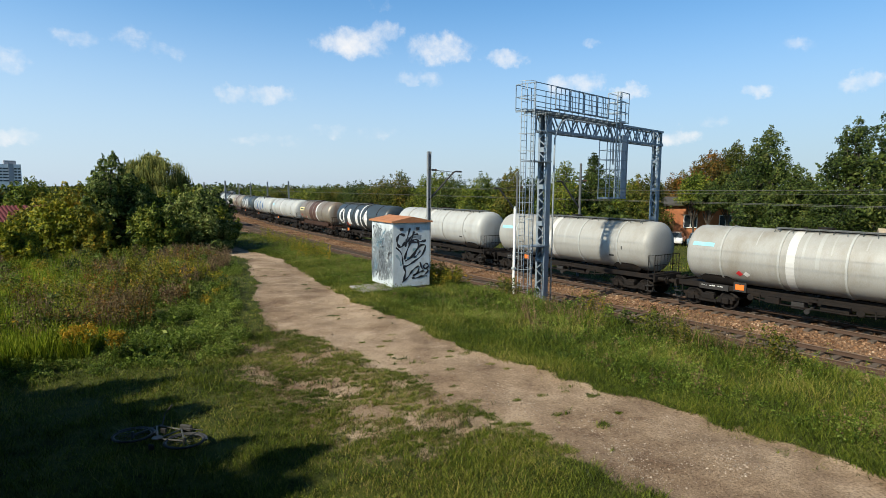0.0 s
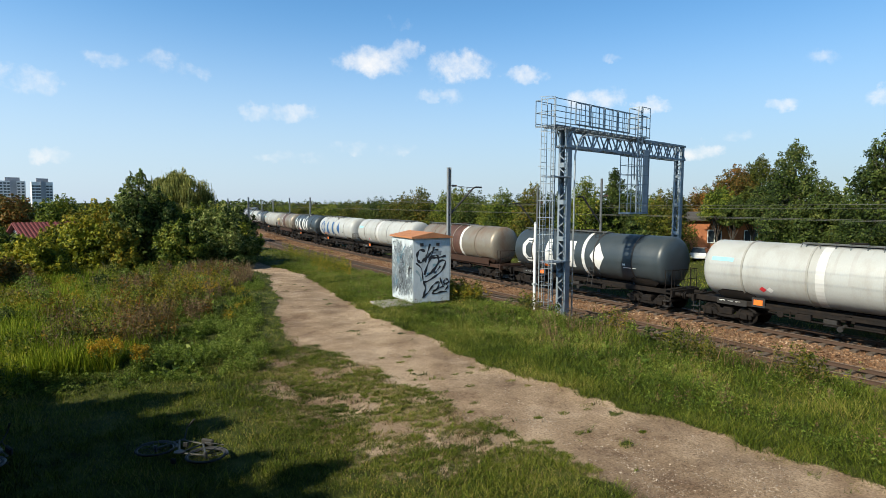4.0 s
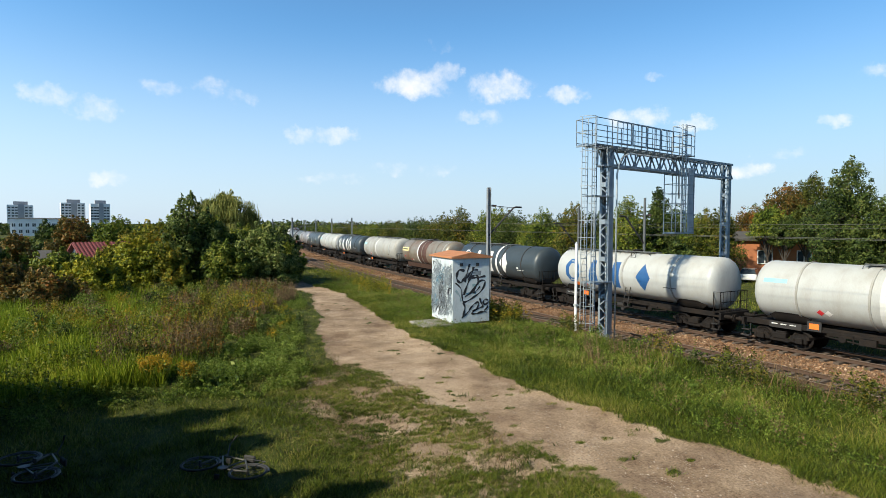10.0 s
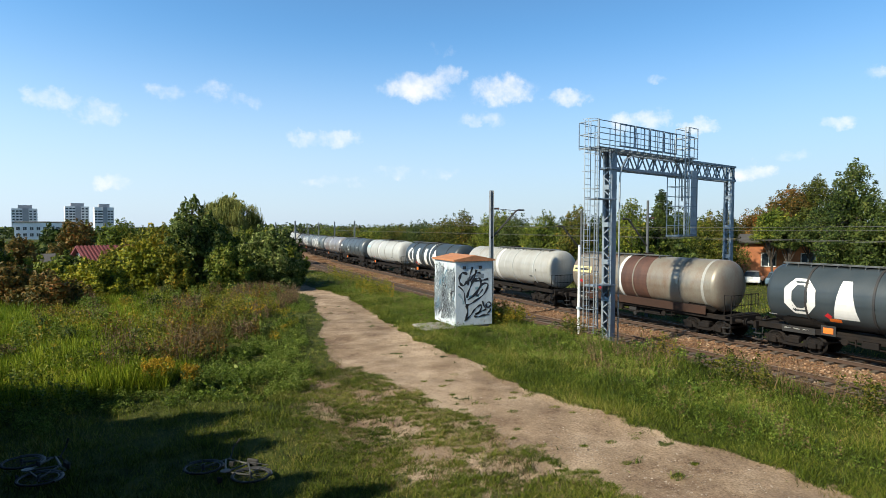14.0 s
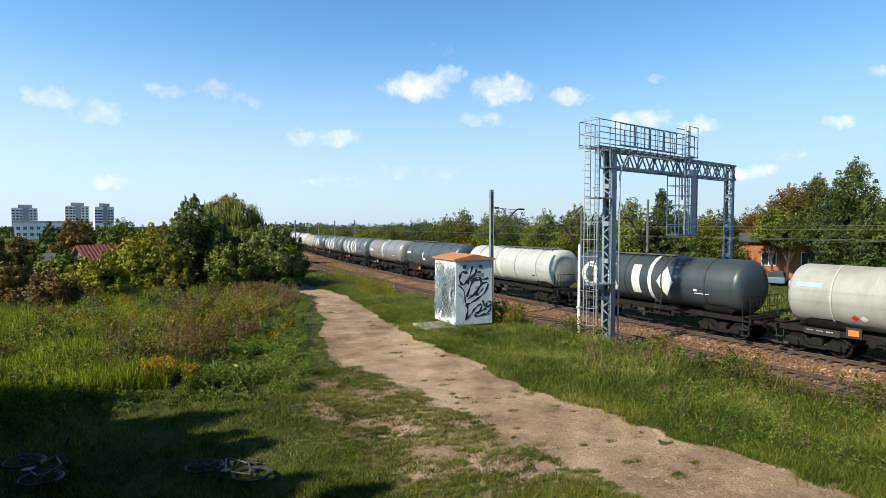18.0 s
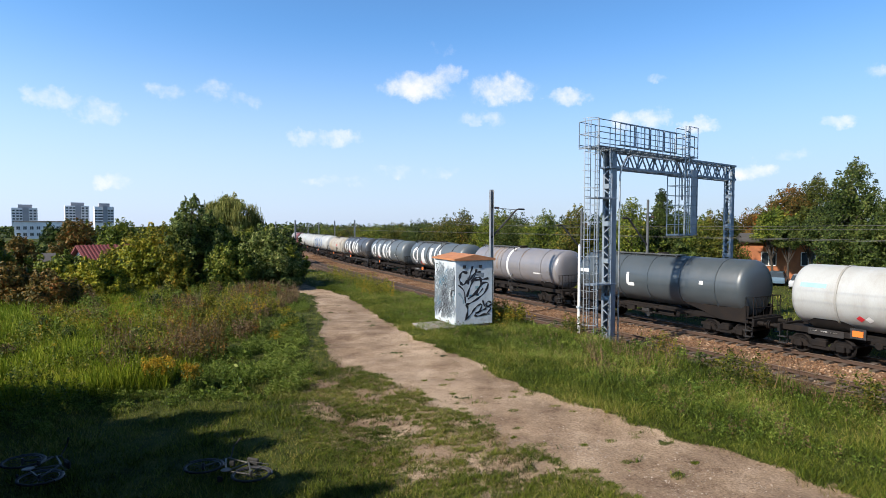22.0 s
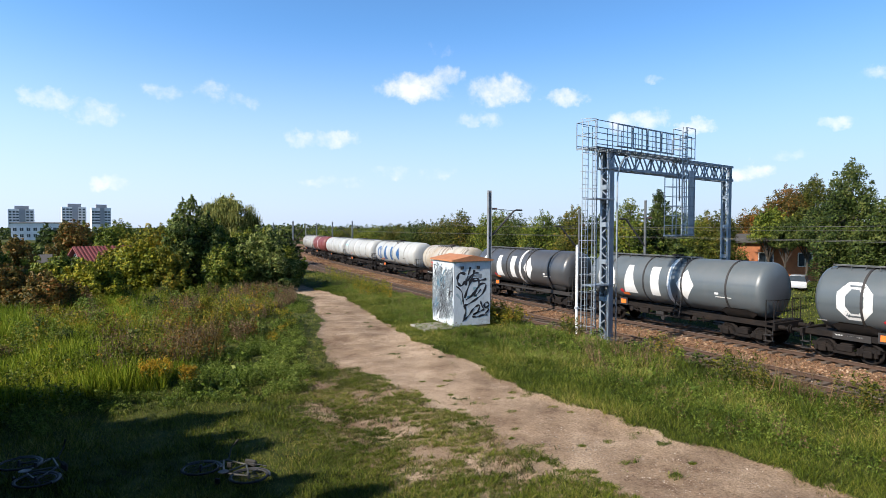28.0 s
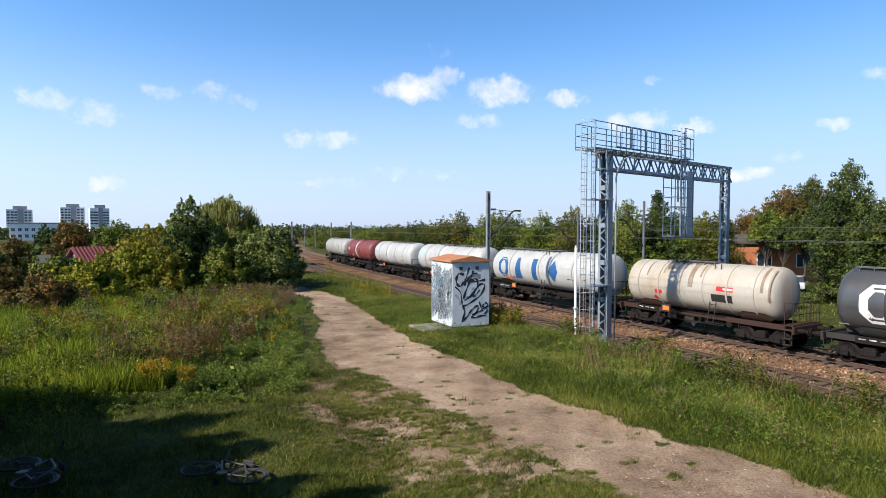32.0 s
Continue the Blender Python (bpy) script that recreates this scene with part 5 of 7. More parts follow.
# ---- masts, wires, posts ----
def mast(at, top, arm, label, lattice_mast=True):
    x, y = at
    z = float(height(x, y))
    t = thing("catenary_mast", label, "catenary mast", "catenary masts", at=(x, y, z))
    tall = top - z
    bm = bmesh.new()
    if lattice_mast:
        for s in (-0.11, 0.11):
            box(bm, (s - 0.012, -0.11, -0.3), (s + 0.012, 0.11, tall), 0.004)
        box(bm, (-0.11, -0.010, -0.3), (0.11, 0.010, tall))
        for k in range(int(tall / 1.4)):
            box(bm, (-0.098, -0.10, 0.6 + k * 1.4), (0.098, -0.010, 0.62 + k * 1.4))
    else:
        bar(bm, (0, 0, -0.3), (0, 0, tall), 0.11, 10, 0.085)
    part("pole", bm, MAST_STEEL if lattice_mast else WALK_GREY, t)
    if arm:
        h = tall - 1.35
        bm = bmesh.new()
        tube(bm, [(0, 0, h - 1.9), (arm * 0.75, 0, h), (arm * 0.82, 0, h + 0.06), (arm, 0, h + 0.05)], 0.06)
        part("cantilever", bm, STEEL_DARK, t)
        bm = bmesh.new()
        tube(bm, [(0, 0, h + 0.15), (arm * 0.45, 0, h + 0.06), (arm * 0.8, 0, h)], 0.02)
        part("stay", bm, STEEL_DARK, t)
        bm = bmesh.new()
        for k in range(4):
            bar(bm, (0.25 + k * 0.09, 0, h + 0.13), (0.29 + k * 0.09, 0, h + 0.12), 0.075, 10)
        part("insulator", bm, paint("brown_insulator", (0.10, 0.05, 0.03), 0.25), t)
    return t


mast((18.9, 33.5), 8.4, 2.6, "dark steel catenary mast with a cantilever arm beside the track")
mast((29.6, 30.2), 7.8, -2.3, "grey steel catenary mast with a cantilever beyond the train", False)
mast((28.9, 36.6), 7.3, -2.4, "grey catenary mast with a bracket behind the gantry ladder", False)
for s in (100.0, 118.0, 141.0, 170.0):
    x, y, _ = on_line(s, 3.2)
    mast((x, y), 7.0, -2.6, "distant dark catenary mast beside the line")
for s in (96.0, 128.0):
    x, y, _ = on_line(s, NEAR - 2.6)
    mast((x, y), 6.9, 2.2, "distant dark catenary mast beside the line")


def wire(offset, low, sag, name, label):
    bm = bmesh.new()
    stops = np.arange(-60, 260, 3.0)
    pts = []
    for s in stops:
        x, y, _ = on_line(s, offset)
        pts.append((x, y, low - sag * math.sin(math.pi * ((s + 60) % 55) / 55)))
    rings = [[bm.verts.new((x + 0.007 * math.cos(k * 1.2566), y, z + 0.007 * math.sin(k * 1.2566))) for k in range(5)] for x, y, z in pts]
    for p, q in zip(rings, rings[1:]):
        for k in range(5):
            bm.faces.new((p[k], p[(k + 1) % 5], q[(k + 1) % 5], q[k]))
    return tagged(part(name, bm, WIRE_METAL), label, "overhead wire", "overhead wires")


wire(0.0, 5.28, 0.02, "contact_wire", "thin weathered contact wire over the train's track")
wire(0.0, 6.10, 0.34, "messenger_wire", "thin dark sagging messenger wire over the train's track")
wire(NEAR, 5.45, 0.02, "contact_wire", "thin dark contact wire over the empty track")
wire(NEAR, 6.25, 0.34, "messenger_wire", "thin dark sagging messenger wire over the empty track")


def build_post():
    x, y = 16.95, 21.6
    z = float(height(x, y))
    t = thing("marker_post", "tall thin white enamelled post beside the gantry ladder", "marker post", at=(x, y, z))
    part("pole", bar(bmesh.new(), (0, 0, -0.2), (0, 0, 5.0 - z), 0.065, 12), POST_WHITE, t, smooth=False)
    part("cap", bar(bmesh.new(), (0, 0, 5.0 - z), (0, 0, 5.1 - z), 0.075, 12, 0.03), STEEL_PALE, t)
    part("clamp", box(bmesh.new(), (-0.09, -0.09, 2.1), (0.09, 0.09, 2.2), 0.01), STEEL_PALE, t)


build_post()


# ---- bicycles lying in the grass ----
RUBBER = paint("black_rubber", (0.02, 0.02, 0.02), 0.8)
# bicycle metals: base colours darkened to stand for the deep shade they lie in
CHROME = paint("scratched_chrome_darkened_for_shade", (0.07, 0.07, 0.075), 0.5, 0.7, (0.12, 0.12, 0.12), 0.3)
FRAME_PAINT = paint("silver_frame_paint_darkened_for_shade", (0.06, 0.06, 0.05), 0.45, 0.3)


def bicycle(at, turn, label):
    x, y = at
    z = float(height(x, y)) + 0.16
    t = tagged(new("bicycle"), label, "bicycle", "bicycles in the grass")
    t.matrix_basis = pose(x, y, z, 0, 0, turn) @ pose(0, 0, 0, 0, -3, 0)
    # built upright: length along y, height along x
    up = lambda l, h, w=0.0: (-h + 0.0, l, w)
    for l in (-0.55, 0.52):
        bm = bmesh.new()
        pts = [up(l + 0.33 * math.cos(a), 0.33 + 0.33 * math.sin(a)) for a in np.linspace(0, 2 * math.pi, 25)]
        tube(bm, pts, 0.02, 6)
        tyre = part("tyre", bm, RUBBER, t)
        bm = bmesh.new()
        tube(bm, [up(l + 0.305 * math.cos(a), 0.33 + 0.305 * math.sin(a)) for a in np.linspace(0, 2 * math.pi, 25)], 0.012, 5)
        for k in range(18):
            a = k * math.pi / 9
            bar(bm, up(l, 0.33, 0.02 * (-1) ** k), up(l + 0.3 * math.cos(a), 0.33 + 0.3 * math.sin(a)), 0.0025, 4)
        bar(bm, up(l, 0.33, -0.06), up(l, 0.33, 0.06), 0.022, 8)
        part("rim", bm, CHROME, tyre)
        bm = bmesh.new()
        tube(bm, [up(l + 0.365 * math.cos(a), 0.33 + 0.365 * math.sin(a)) for a in np.linspace(0.4, 3.0, 10)], 0.022, 5)
        part("mudguard", bm, CHROME, t)
    bm = bmesh.new()
    crank, seat, head, rear = up(0.0, 0.29), up(0.12, 0.78), up(-0.42, 0.80), up(0.52, 0.33)
    for a, b in ((crank, seat), (crank, head), (seat, up(-0.4, 0.84)), (crank, rear), (seat, rear), (head, up(-0.38, 0.9)), (head, up(-0.55, 0.33))):
        bar(bm, a, b, 0.019, 8)
    part("frame", bm, FRAME_PAINT, t)
    bm = bmesh.new()
    tube(bm, [up(-0.30, 1.0, -0.30), up(-0.42, 1.02, -0.18), up(-0.40, 0.92, 0), up(-0.42, 1.02, 0.18), up(-0.30, 1.0, 0.30)], 0.013, 7)
    part("handlebar", bm, CHROME, t)
    for s in (-1, 1):
        part("grip", bar(bmesh.new(), up(-0.33, 1.005, s * 0.27), up(-0.24, 0.99, s * 0.37), 0.019, 8), RUBBER, t)
        part("pedal", box(bmesh.new(), (-0.29 - s * 0.16 - 0.02, -0.05, s * 0.09 - 0.045), (-0.29 - s * 0.16 + 0.02, 0.05, s * 0.09 + 0.045), 0.005), RUBBER, t)
    bm = box(bmesh.new(), (-0.90, 0.02, -0.07), (-0.84, 0.28, 0.07), 0.025)
    part("saddle", bm, RUBBER, t)
    bm = bmesh.new()
    for w in (-0.06, 0.06):
        tube(bm, [up(0.2, 0.72, w), up(0.62, 0.72, w), up(0.52, 0.34, w)], 0.007, 5)
    part("carrier", bm, CHROME, t)
    bm = bmesh.new()
    lathe(bm, [(-0.03, 0.09), (-0.026, 0.1), (-0.02, 0.09)], 18, "Z")
    bmesh.ops.translate(bm, verts=bm.verts[:], vec=(-0.29, 0, 0.05))
    part("chainwheel", bm, CHROME, t)
    return t


bicycle((0.42, 10.75), 227, "dull silver bicycle lying on its side in shaded grass")
bicycle((-2.95, 12.3), 205, "old dark bicycle lying on its side in shaded grass")


# ---- buildings and cars ----
BRICK = paint("orange_brick", (0.40, 0.145, 0.06), 0.9, 0, (0.18, 0.075, 0.04), 0.6, 1.5, 30, 0.3)
TILE_RED = paint("red_roof_tiles", (0.15, 0.032, 0.035), 0.8, 0, (0.09, 0.035, 0.035), 0.5, 2.0)
RENDER_WHITE = paint("pale_render", (0.70, 0.70, 0.71), 0.9, 0, (0.40, 0.41, 0.43), 0.5, 0.2)
RENDER_GREY = paint("grey_render", (0.27, 0.28, 0.31), 0.9, 0, (0.2, 0.2, 0.22), 0.5, 0.3)
ROOF_TAN = paint("tan_roof_sheet", (0.34, 0.28, 0.20), 0.8, 0, (0.2, 0.16, 0.12), 0.5, 1.0)
ROOF_DARK = paint("dark_roof_felt", (0.06, 0.055, 0.05), 0.9)
WINDOW = paint("dark_window_glass", (0.03, 0.04, 0.05), 0.15, 0, (0.05, 0.06, 0.07), 0.3)
BLUE_PAINT = paint("bright_blue_plastic", (0.03, 0.14, 0.36), 0.5)
FRAME_WHITE = paint("white_window_frame", (0.7, 0.7, 0.68), 0.5)


def tower(bearing, far, wide, tall, turn, label):
    x, y = spot(bearing, far)
    t = thing("tower_block", label, "tower block", "tower blocks on the horizon", at=(x, y, 0), turn=turn)
    deep = wide * 0.75
    part("wall", box(bmesh.new(), (-wide / 2, -deep / 2, -2), (wide / 2, deep / 2, tall)), RENDER_WHITE, t)
    part("stair_bay", box(bmesh.new(), (-wide * 0.08, -deep / 2 - 0.8, -2), (wide * 0.16, -deep / 2 + 0.5, tall + 0.6)), RENDER_GREY, t)
    part("roof_house", box(bmesh.new(), (-wide * 0.25, -deep * 0.3, tall - 0.1), (wide * 0.3, deep * 0.3, tall + 3.6)), RENDER_GREY, t)
    pane = box(bmesh.new(), (-1.1, -0.12, 0), (1.1, 0.12, 1.5))
    first = part("window", pane, WINDOW, t)
    me = first.data
    spots = []
    floors = int(tall / 2.9)
    for f in range(3, floors):
        for u in (-0.42, -0.27, -0.14, 0.24, 0.40):
            spots.append(pose(u * wide, -deep / 2 - 0.05, f * 2.9 + 0.7))
        for u in (-0.3, 0.05, 0.32):
            spots.append(pose(wide / 2 + 0.05, u * deep, f * 2.9 + 0.7, 0, 0, 90))
    first.matrix_basis = spots[0]
    for m in spots[1:]:
        share("window", me, t, m)
    return t


tower(-11.95, 745, 22, 24.6, 12, "white slab-sided tower block with dark windows on the horizon")
tower(-8.38, 720, 21.5, 27.0, 12, "white and grey tower block with dark windows on the horizon")
tower(-6.42, 700, 17.5, 26.0, 12, "white tower block with dark windows on the horizon")


def house(name, label, bearing, far, turn, size, eave, ridge, wall, roof, windows=(), base=-0.5, ribs=0, category="house"):
    x, y = spot(bearing, far)
    wide, deep = size
    t = thing(name, label, category, at=(x, y, 0), turn=turn)
    bm = box(bmesh.new(), (-wide / 2, -deep / 2, base), (wide / 2, deep / 2, eave))
    for s in (-1, 1):       # gable ends
        a = [bm.verts.new(p) for p in ((s * wide / 2, -deep / 2, eave), (s * wide / 2, deep / 2, eave), (s * wide / 2, 0, ridge - 0.12))]
        bm.faces.new(a)
    part("wall", bm, wall, t)
    for s in (-1, 1):
        bm = bmesh.new()
        o = 0.4
        rise = (ridge - eave) / (deep / 2)
        lo = [(-wide / 2 - o, s * (deep / 2 + o), eave - o * rise), (wide / 2 + o, s * (deep / 2 + o), eave - o * rise), (wide / 2 + o, 0, ridge), (-wide / 2 - o, 0, ridge)]
        a = [bm.verts.new(p) for p in lo]
        b = [bm.verts.new((p[0], p[1], p[2] + 0.14)) for p in lo]
        bm.faces.new(a)
        bm.faces.new(b)
        for i in range(4):
            bm.faces.new((a[i], a[(i + 1) % 4], b[(i + 1) % 4], b[i]))
        bmesh.ops.recalc_face_normals(bm, faces=bm.faces[:])
        r = part("roof", bm, roof, t)
        if ribs and s < 0:
            for k in range(ribs):
                u = -wide / 2 - o + (wide + 2 * o) * (k + 0.5) / ribs
                part("roof_rib", strut(bmesh.new(), (u, s * (deep / 2 + o), eave - o * rise + 0.17), (u, 0, ridge + 0.16), 0.12, 0.08), roof, r)
    for u, z, w, h in windows:
        win = part("window", box(bmesh.new(), (u - w / 2, -deep / 2 - 0.03, z), (u + w / 2, -deep / 2 + 0.1, z + h)), WINDOW, t)
        bm = bmesh.new()
        for a, b in (((u - w / 2, z), (u + w / 2, z)), ((u - w / 2, z + h), (u + w / 2, z + h)), ((u - w / 2, z), (u - w / 2, z + h)), ((u + w / 2, z), (u + w / 2, z + h)), ((u, z), (u, z + h))):
            strut(bm, (a[0], -deep / 2 - 0.05, a[1]), (b[0], -deep / 2 - 0.05, b[1]), 0.09)
        part("window_frame", bm, FRAME_WHITE, win)
    return t


house("brick_house", "orange brick house half hidden behind trees beyond the railway", 57.0, 79, -38, (15, 7), 4.2, 5.0, BRICK, ROOF_DARK, ((-4.6, 1.5, 1.5, 1.5), (-0.6, 1.5, 1.4, 1.5), (3.4, 1.5, 1.4, 1.5)))
house("cottage", "low house with a red tiled roof behind the shrubs", -6.3, 62, 24, (4.2, 6), 2.4, 4.0, RENDER_GREY, TILE_RED, ribs=16)
house("garage", "grey-green garage behind the shrubs at the meadow's edge", -12.8, 58, 10, (5, 5), 3.0, 3.5, RENDER_GREY, ROOF_DARK, category="garage")
house("low_hall", "long pale apartment block with rows of windows before the tower blocks", -10.6, 300, 10, (21, 10), 7.6, 7.9, RENDER_WHITE, ROOF_DARK, [(-9.2 + 2.3 * i, 1.6 + 2.7 * k, 1.3, 1.4) for i in range(9) for k in range(2)], category="apartment block")
house("storage_barn", "low shed with a tan sheet roof beyond the railway", 73.6, 38, -60, (6, 7), 2.0, 3.9, BRICK, ROOF_TAN, category="barn")


def booth(bearing, far):
    x, y = spot(bearing, far)
    t = thing("blue_booth", "bright blue plastic booth among the trees", "booth", at=(x, y, float(height(x, y))), turn=-40)
    part("body", box(bmesh.new(), (-0.6, -0.6, 0), (0.6, 0.6, 2.2), 0.05), BLUE_PAINT, t)
    part("roof", box(bmesh.new(), (-0.65, -0.65, 2.2), (0.65, 0.65, 2.4), 0.08), RENDER_WHITE, t)
    part("door", box(bmesh.new(), (-0.4, -0.64, 0.1), (0.4, -0.6, 2.0), 0.02), BLUE_PAINT, t)


booth(53.3, 76)


def car(at, turn, colour, label):
    x, y = at
    t = thing("car", label, "car", "parked cars", at=(x, y, float(height(x, y))), turn=turn)
    body = paint("car_paint", colour, 0.3, 0.2, None, 0.2, 1.0, 40, 0.0, 1.0, 0.6)
    bm = bmesh.new()
    prof = [(-2.1, 0.35), (-2.12, 0.75), (-1.2, 0.92), (1.9, 0.95), (2.1, 0.7), (2.1, 0.35)]
    a = [bm.verts.new((-0.85, u, z)) for u, z in prof]
    b = [bm.verts.new((0.85, u, z)) for u, z in prof]
    bm.faces.new(a)
    bm.faces.new(b)
    for i in range(6):
        bm.faces.new((a[i], a[(i + 1) % 6], b[(i + 1) % 6], b[i]))
    bmesh.ops.recalc_face_normals(bm, faces=bm.faces[:])
    bmesh.ops.bevel(bm, geom=bm.edges[:], offset=0.06, segments=2, affect="EDGES")
    part("body", bm, body, t)
    bm = bmesh.new()
    lo = [bm.verts.new(p) for p in ((-0.78, -1.15, 0.9), (0.78, -1.15, 0.9), (0.78, 1.75, 0.93), (-0.78, 1.75, 0.93))]
    hi = [bm.verts.new(p) for p in ((-0.6, -0.45, 1.42), (0.6, -0.45, 1.42), (0.6, 1.25, 1.44), (-0.6, 1.25, 1.44))]
    bm.faces.new(hi)
    for i in range(4):
        bm.faces.new((lo[i], lo[(i + 1) % 4], hi[(i + 1) % 4], hi[i]))
    bmesh.ops.recalc_face_normals(bm, faces=bm.faces[:])
    part("glasshouse", bm, WINDOW, t)
    part("roof", box(bmesh.new(), (-0.6, -0.45, 1.42), (0.6, 1.25, 1.47), 0.02), body, t)
    for sx in (-0.8, 0.8):
        for u in (-1.3, 1.25):
            tyre = lathe(bmesh.new(), [(sx - 0.1, 0.2), (sx - 0.1, 0.31), (sx + 0.1, 0.31), (sx + 0.1, 0.2)], 16, "X")
            bmesh.ops.translate(tyre, verts=tyre.verts[:], vec=(0, u, 0.32))
            wheel = part("wheel", tyre, RUBBER, t)
            rim = lathe(bmesh.new(), [(sx - 0.105, 0.02), (sx - 0.105, 0.2), (sx + 0.105, 0.2), (sx + 0.105, 0.02)], 14, "X")
            bmesh.ops.translate(rim, verts=rim.verts[:], vec=(0, u, 0.32))
            part("rim", rim, CHROME, wheel)
    for sx in (-0.6, 0.6):
        part("headlight", box(bmesh.new(), (sx - 0.2, -2.13, 0.6), (sx + 0.2, -2.05, 0.74), 0.02), FRAME_WHITE, t)


car(spot(57.0, 65), 118, (0.45, 0.47, 0.50), "silver parked car on the grass beyond the railway")
car(spot(55.2, 68), 120, (0.10, 0.16, 0.22), "blue parked car on the grass beyond the railway")
car(spot(53.4, 69), 120, (0.62, 0.63, 0.64), "white parked car on the grass beyond the railway")
car(spot(62.6, 57), 120, (0.35, 0.02, 0.02), "red parked car beside the trees beyond the railway")


# ---- plants ----
def crown(name, rng, blobs, n, size, material, parent, droop=0.0, label="", shell=0.5):
    return quads(name, leaf_quads(rng, blob_points(rng, blobs, n, shell), size, droop), material, parent, label)


def tree(name, label, at, tall, wide, material, n, size, seed, category="tree", low=0.25, lumps=14, group="", droop=0.0, point=0.0):
    """A tapered trunk with limbs and a crown of many leaves in uneven lumps. point: how far the crown narrows upwards."""
    rng = np.random.default_rng(seed)
    x, y = at
    z = float(height(x, y))
    t = thing(name, label, category, group, at=(x, y, z - 0.05))
    bm = bmesh.new()
    r = max(0.05, tall * 0.02)
    bends = [Vector((0, 0, 0))]
    for i in range(5):
        bends.append(bends[-1] + Vector((rng.normal(0, 0.02) * tall, rng.normal(0, 0.02) * tall, tall * 0.15)))
    for i in range(5):
        bar(bm, bends[i], bends[i + 1], r * (1 - i * 0.17), 8, r * (1 - (i + 1) * 0.17))
    blobs = []
    for i in range(lumps):
        f = low + (1 - low) * ((i + 0.8) / lumps)
        k = (f - low) / (1 - low)
        swell = math.sin(math.pi * min(1, k * 0.80 + 0.17)) ** 0.7 * (1 - point * k)
        a = i * 2.4 + rng.uniform(-0.4, 0.4)
        d = wide / 2 * swell * rng.uniform(0.35, 0.9)
        s = wide * rng.uniform(0.075, 0.17) * (0.6 + 0.4 * swell)
        c = (d * math.cos(a), d * math.sin(a), max(tall * f - s * rng.uniform(0.75, 1.3), s * 0.6))
        blobs.append((*c, s * 1.1, s * 1.1, s * rng.uniform(0.7, 1.0)))
        root = bends[max(1, min(4, int(f * 5.5)) - 1)]
        bar(bm, root, (c[0] * 0.8, c[1] * 0.8, c[2]), r * 0.35, 5, r * 0.1)
        # a few thin twigs that break the outline
        tip = (c[0] * 1.15, c[1] * 1.15, c[2] + s * 1.2)
        bar(bm, (c[0] * 0.8, c[1] * 0.8, c[2]), tip, r * 0.1, 4, r * 0.04)
        blobs.append((*tip, s * 0.35, s * 0.35, s * 0.45))
    part("trunk", bm, BARK, t)
    # the shaded inner foliage, then the lumps of leaves round it
    heart = [(0, 0, tall * (low + (1 - low) * k), wide * 0.30 * math.sin(math.pi * (0.25 + 0.6 * k)), wide * 0.30 * math.sin(math.pi * (0.25 + 0.6 * k)), tall * (1 - low) * 0.16) for k in (0.15, 0.4, 0.65)]
    inner = leaf_quads(rng, blob_points(rng, heart, n // 6, 0.2), size * 1.7, droop)
    at, out = blob_points(rng, blobs, n, 0.55, True)
    quads("crown", np.concatenate([inner, leaf_quads(rng, at, size, droop, None if droop else out)]), material, t)
    return t


FAR_TREES = [  # bearing, distance, height, width, leaves, narrowing
    (60.35, 55.4, 11.6, 6.8, DARK_GREENS, 0.3), (57.9, 84.0, 12.6, 7.0, TURNING, 0.1), (56.0, 82.0, 11.6, 6.6, RUSSET, 0.1), (62.6, 53.2, 8.4, 6.5, DARK_GREENS, 0.1),
    (66.5, 50.0, 11.4, 7.0, DARK_GREENS, 0.45), (69.6, 47.0, 12.0, 7.0, DARK_GREENS, 0.3), (53.7, 88.0, 8.8, 8.5, RUSSET, 0), (50.4, 67.0, 8.2, 6.0, TURNING, 0),
    (49.2, 68.0, 7.6, 6.0, GREENS, 0), (45.6, 66.4, 10.5, 4.4, DARK_GREENS, 0.5), (42.8, 63.0, 9.4, 5.6, GREENS, 0.2), (40.2, 66.0, 8.0, 5.5, DARK_GREENS, 0),
    (37.8, 63.7, 8.7, 5.4, TURNING, 0.2), (34.8, 73.0, 8.2, 6.5, GREENS, 0), (32.0, 78.0, 7.6, 7.0, DARK_GREENS, 0), (29.7, 80.0, 8.7, 6.5, GREENS, 0.1),
    (26.5, 90.0, 9.1, 6.5, TURNING, 0.1), (24.5, 95.0, 7.8, 7.0, TURNING, 0), (22.2, 110.0, 8.6, 8.0, DARK_GREENS, 0), (19.9, 120.0, 7.6, 9.0, TURNING, 0),
    (17.6, 140.0, 7.4, 10, GREENS, 0), (15.4, 155.0, 7.2, 11, TURNING, 0), (13.3, 176.0, 7.0, 12, GREENS, 0), (64.0, 62.0, 8.2, 7, GREENS, 0), (59.4, 86.0, 9.4, 8, GREENS, 0),
    (36.3, 82.0, 8.0, 8, DARK_GREENS, 0), (30.9, 92.0, 8.6, 8, TURNING, 0), (47.3, 74.0, 8.4, 7, DARK_GREENS, 0.1), (55.2, 92.0, 9.6, 9, GREENS, 0), (57.4, 73.0, 8.4, 4.4, TURNING, 0), (54.9, 72.0, 8.4, 4.6, GREENS, 0), (56.1, 71.0, 7.4, 3.6, DARK_GREENS, 0), (58.7, 70.0, 8.6, 4.6, DARK_GREENS, 0), (73.0, 50.0, 11.0, 8, DARK_GREENS, 0.2)]
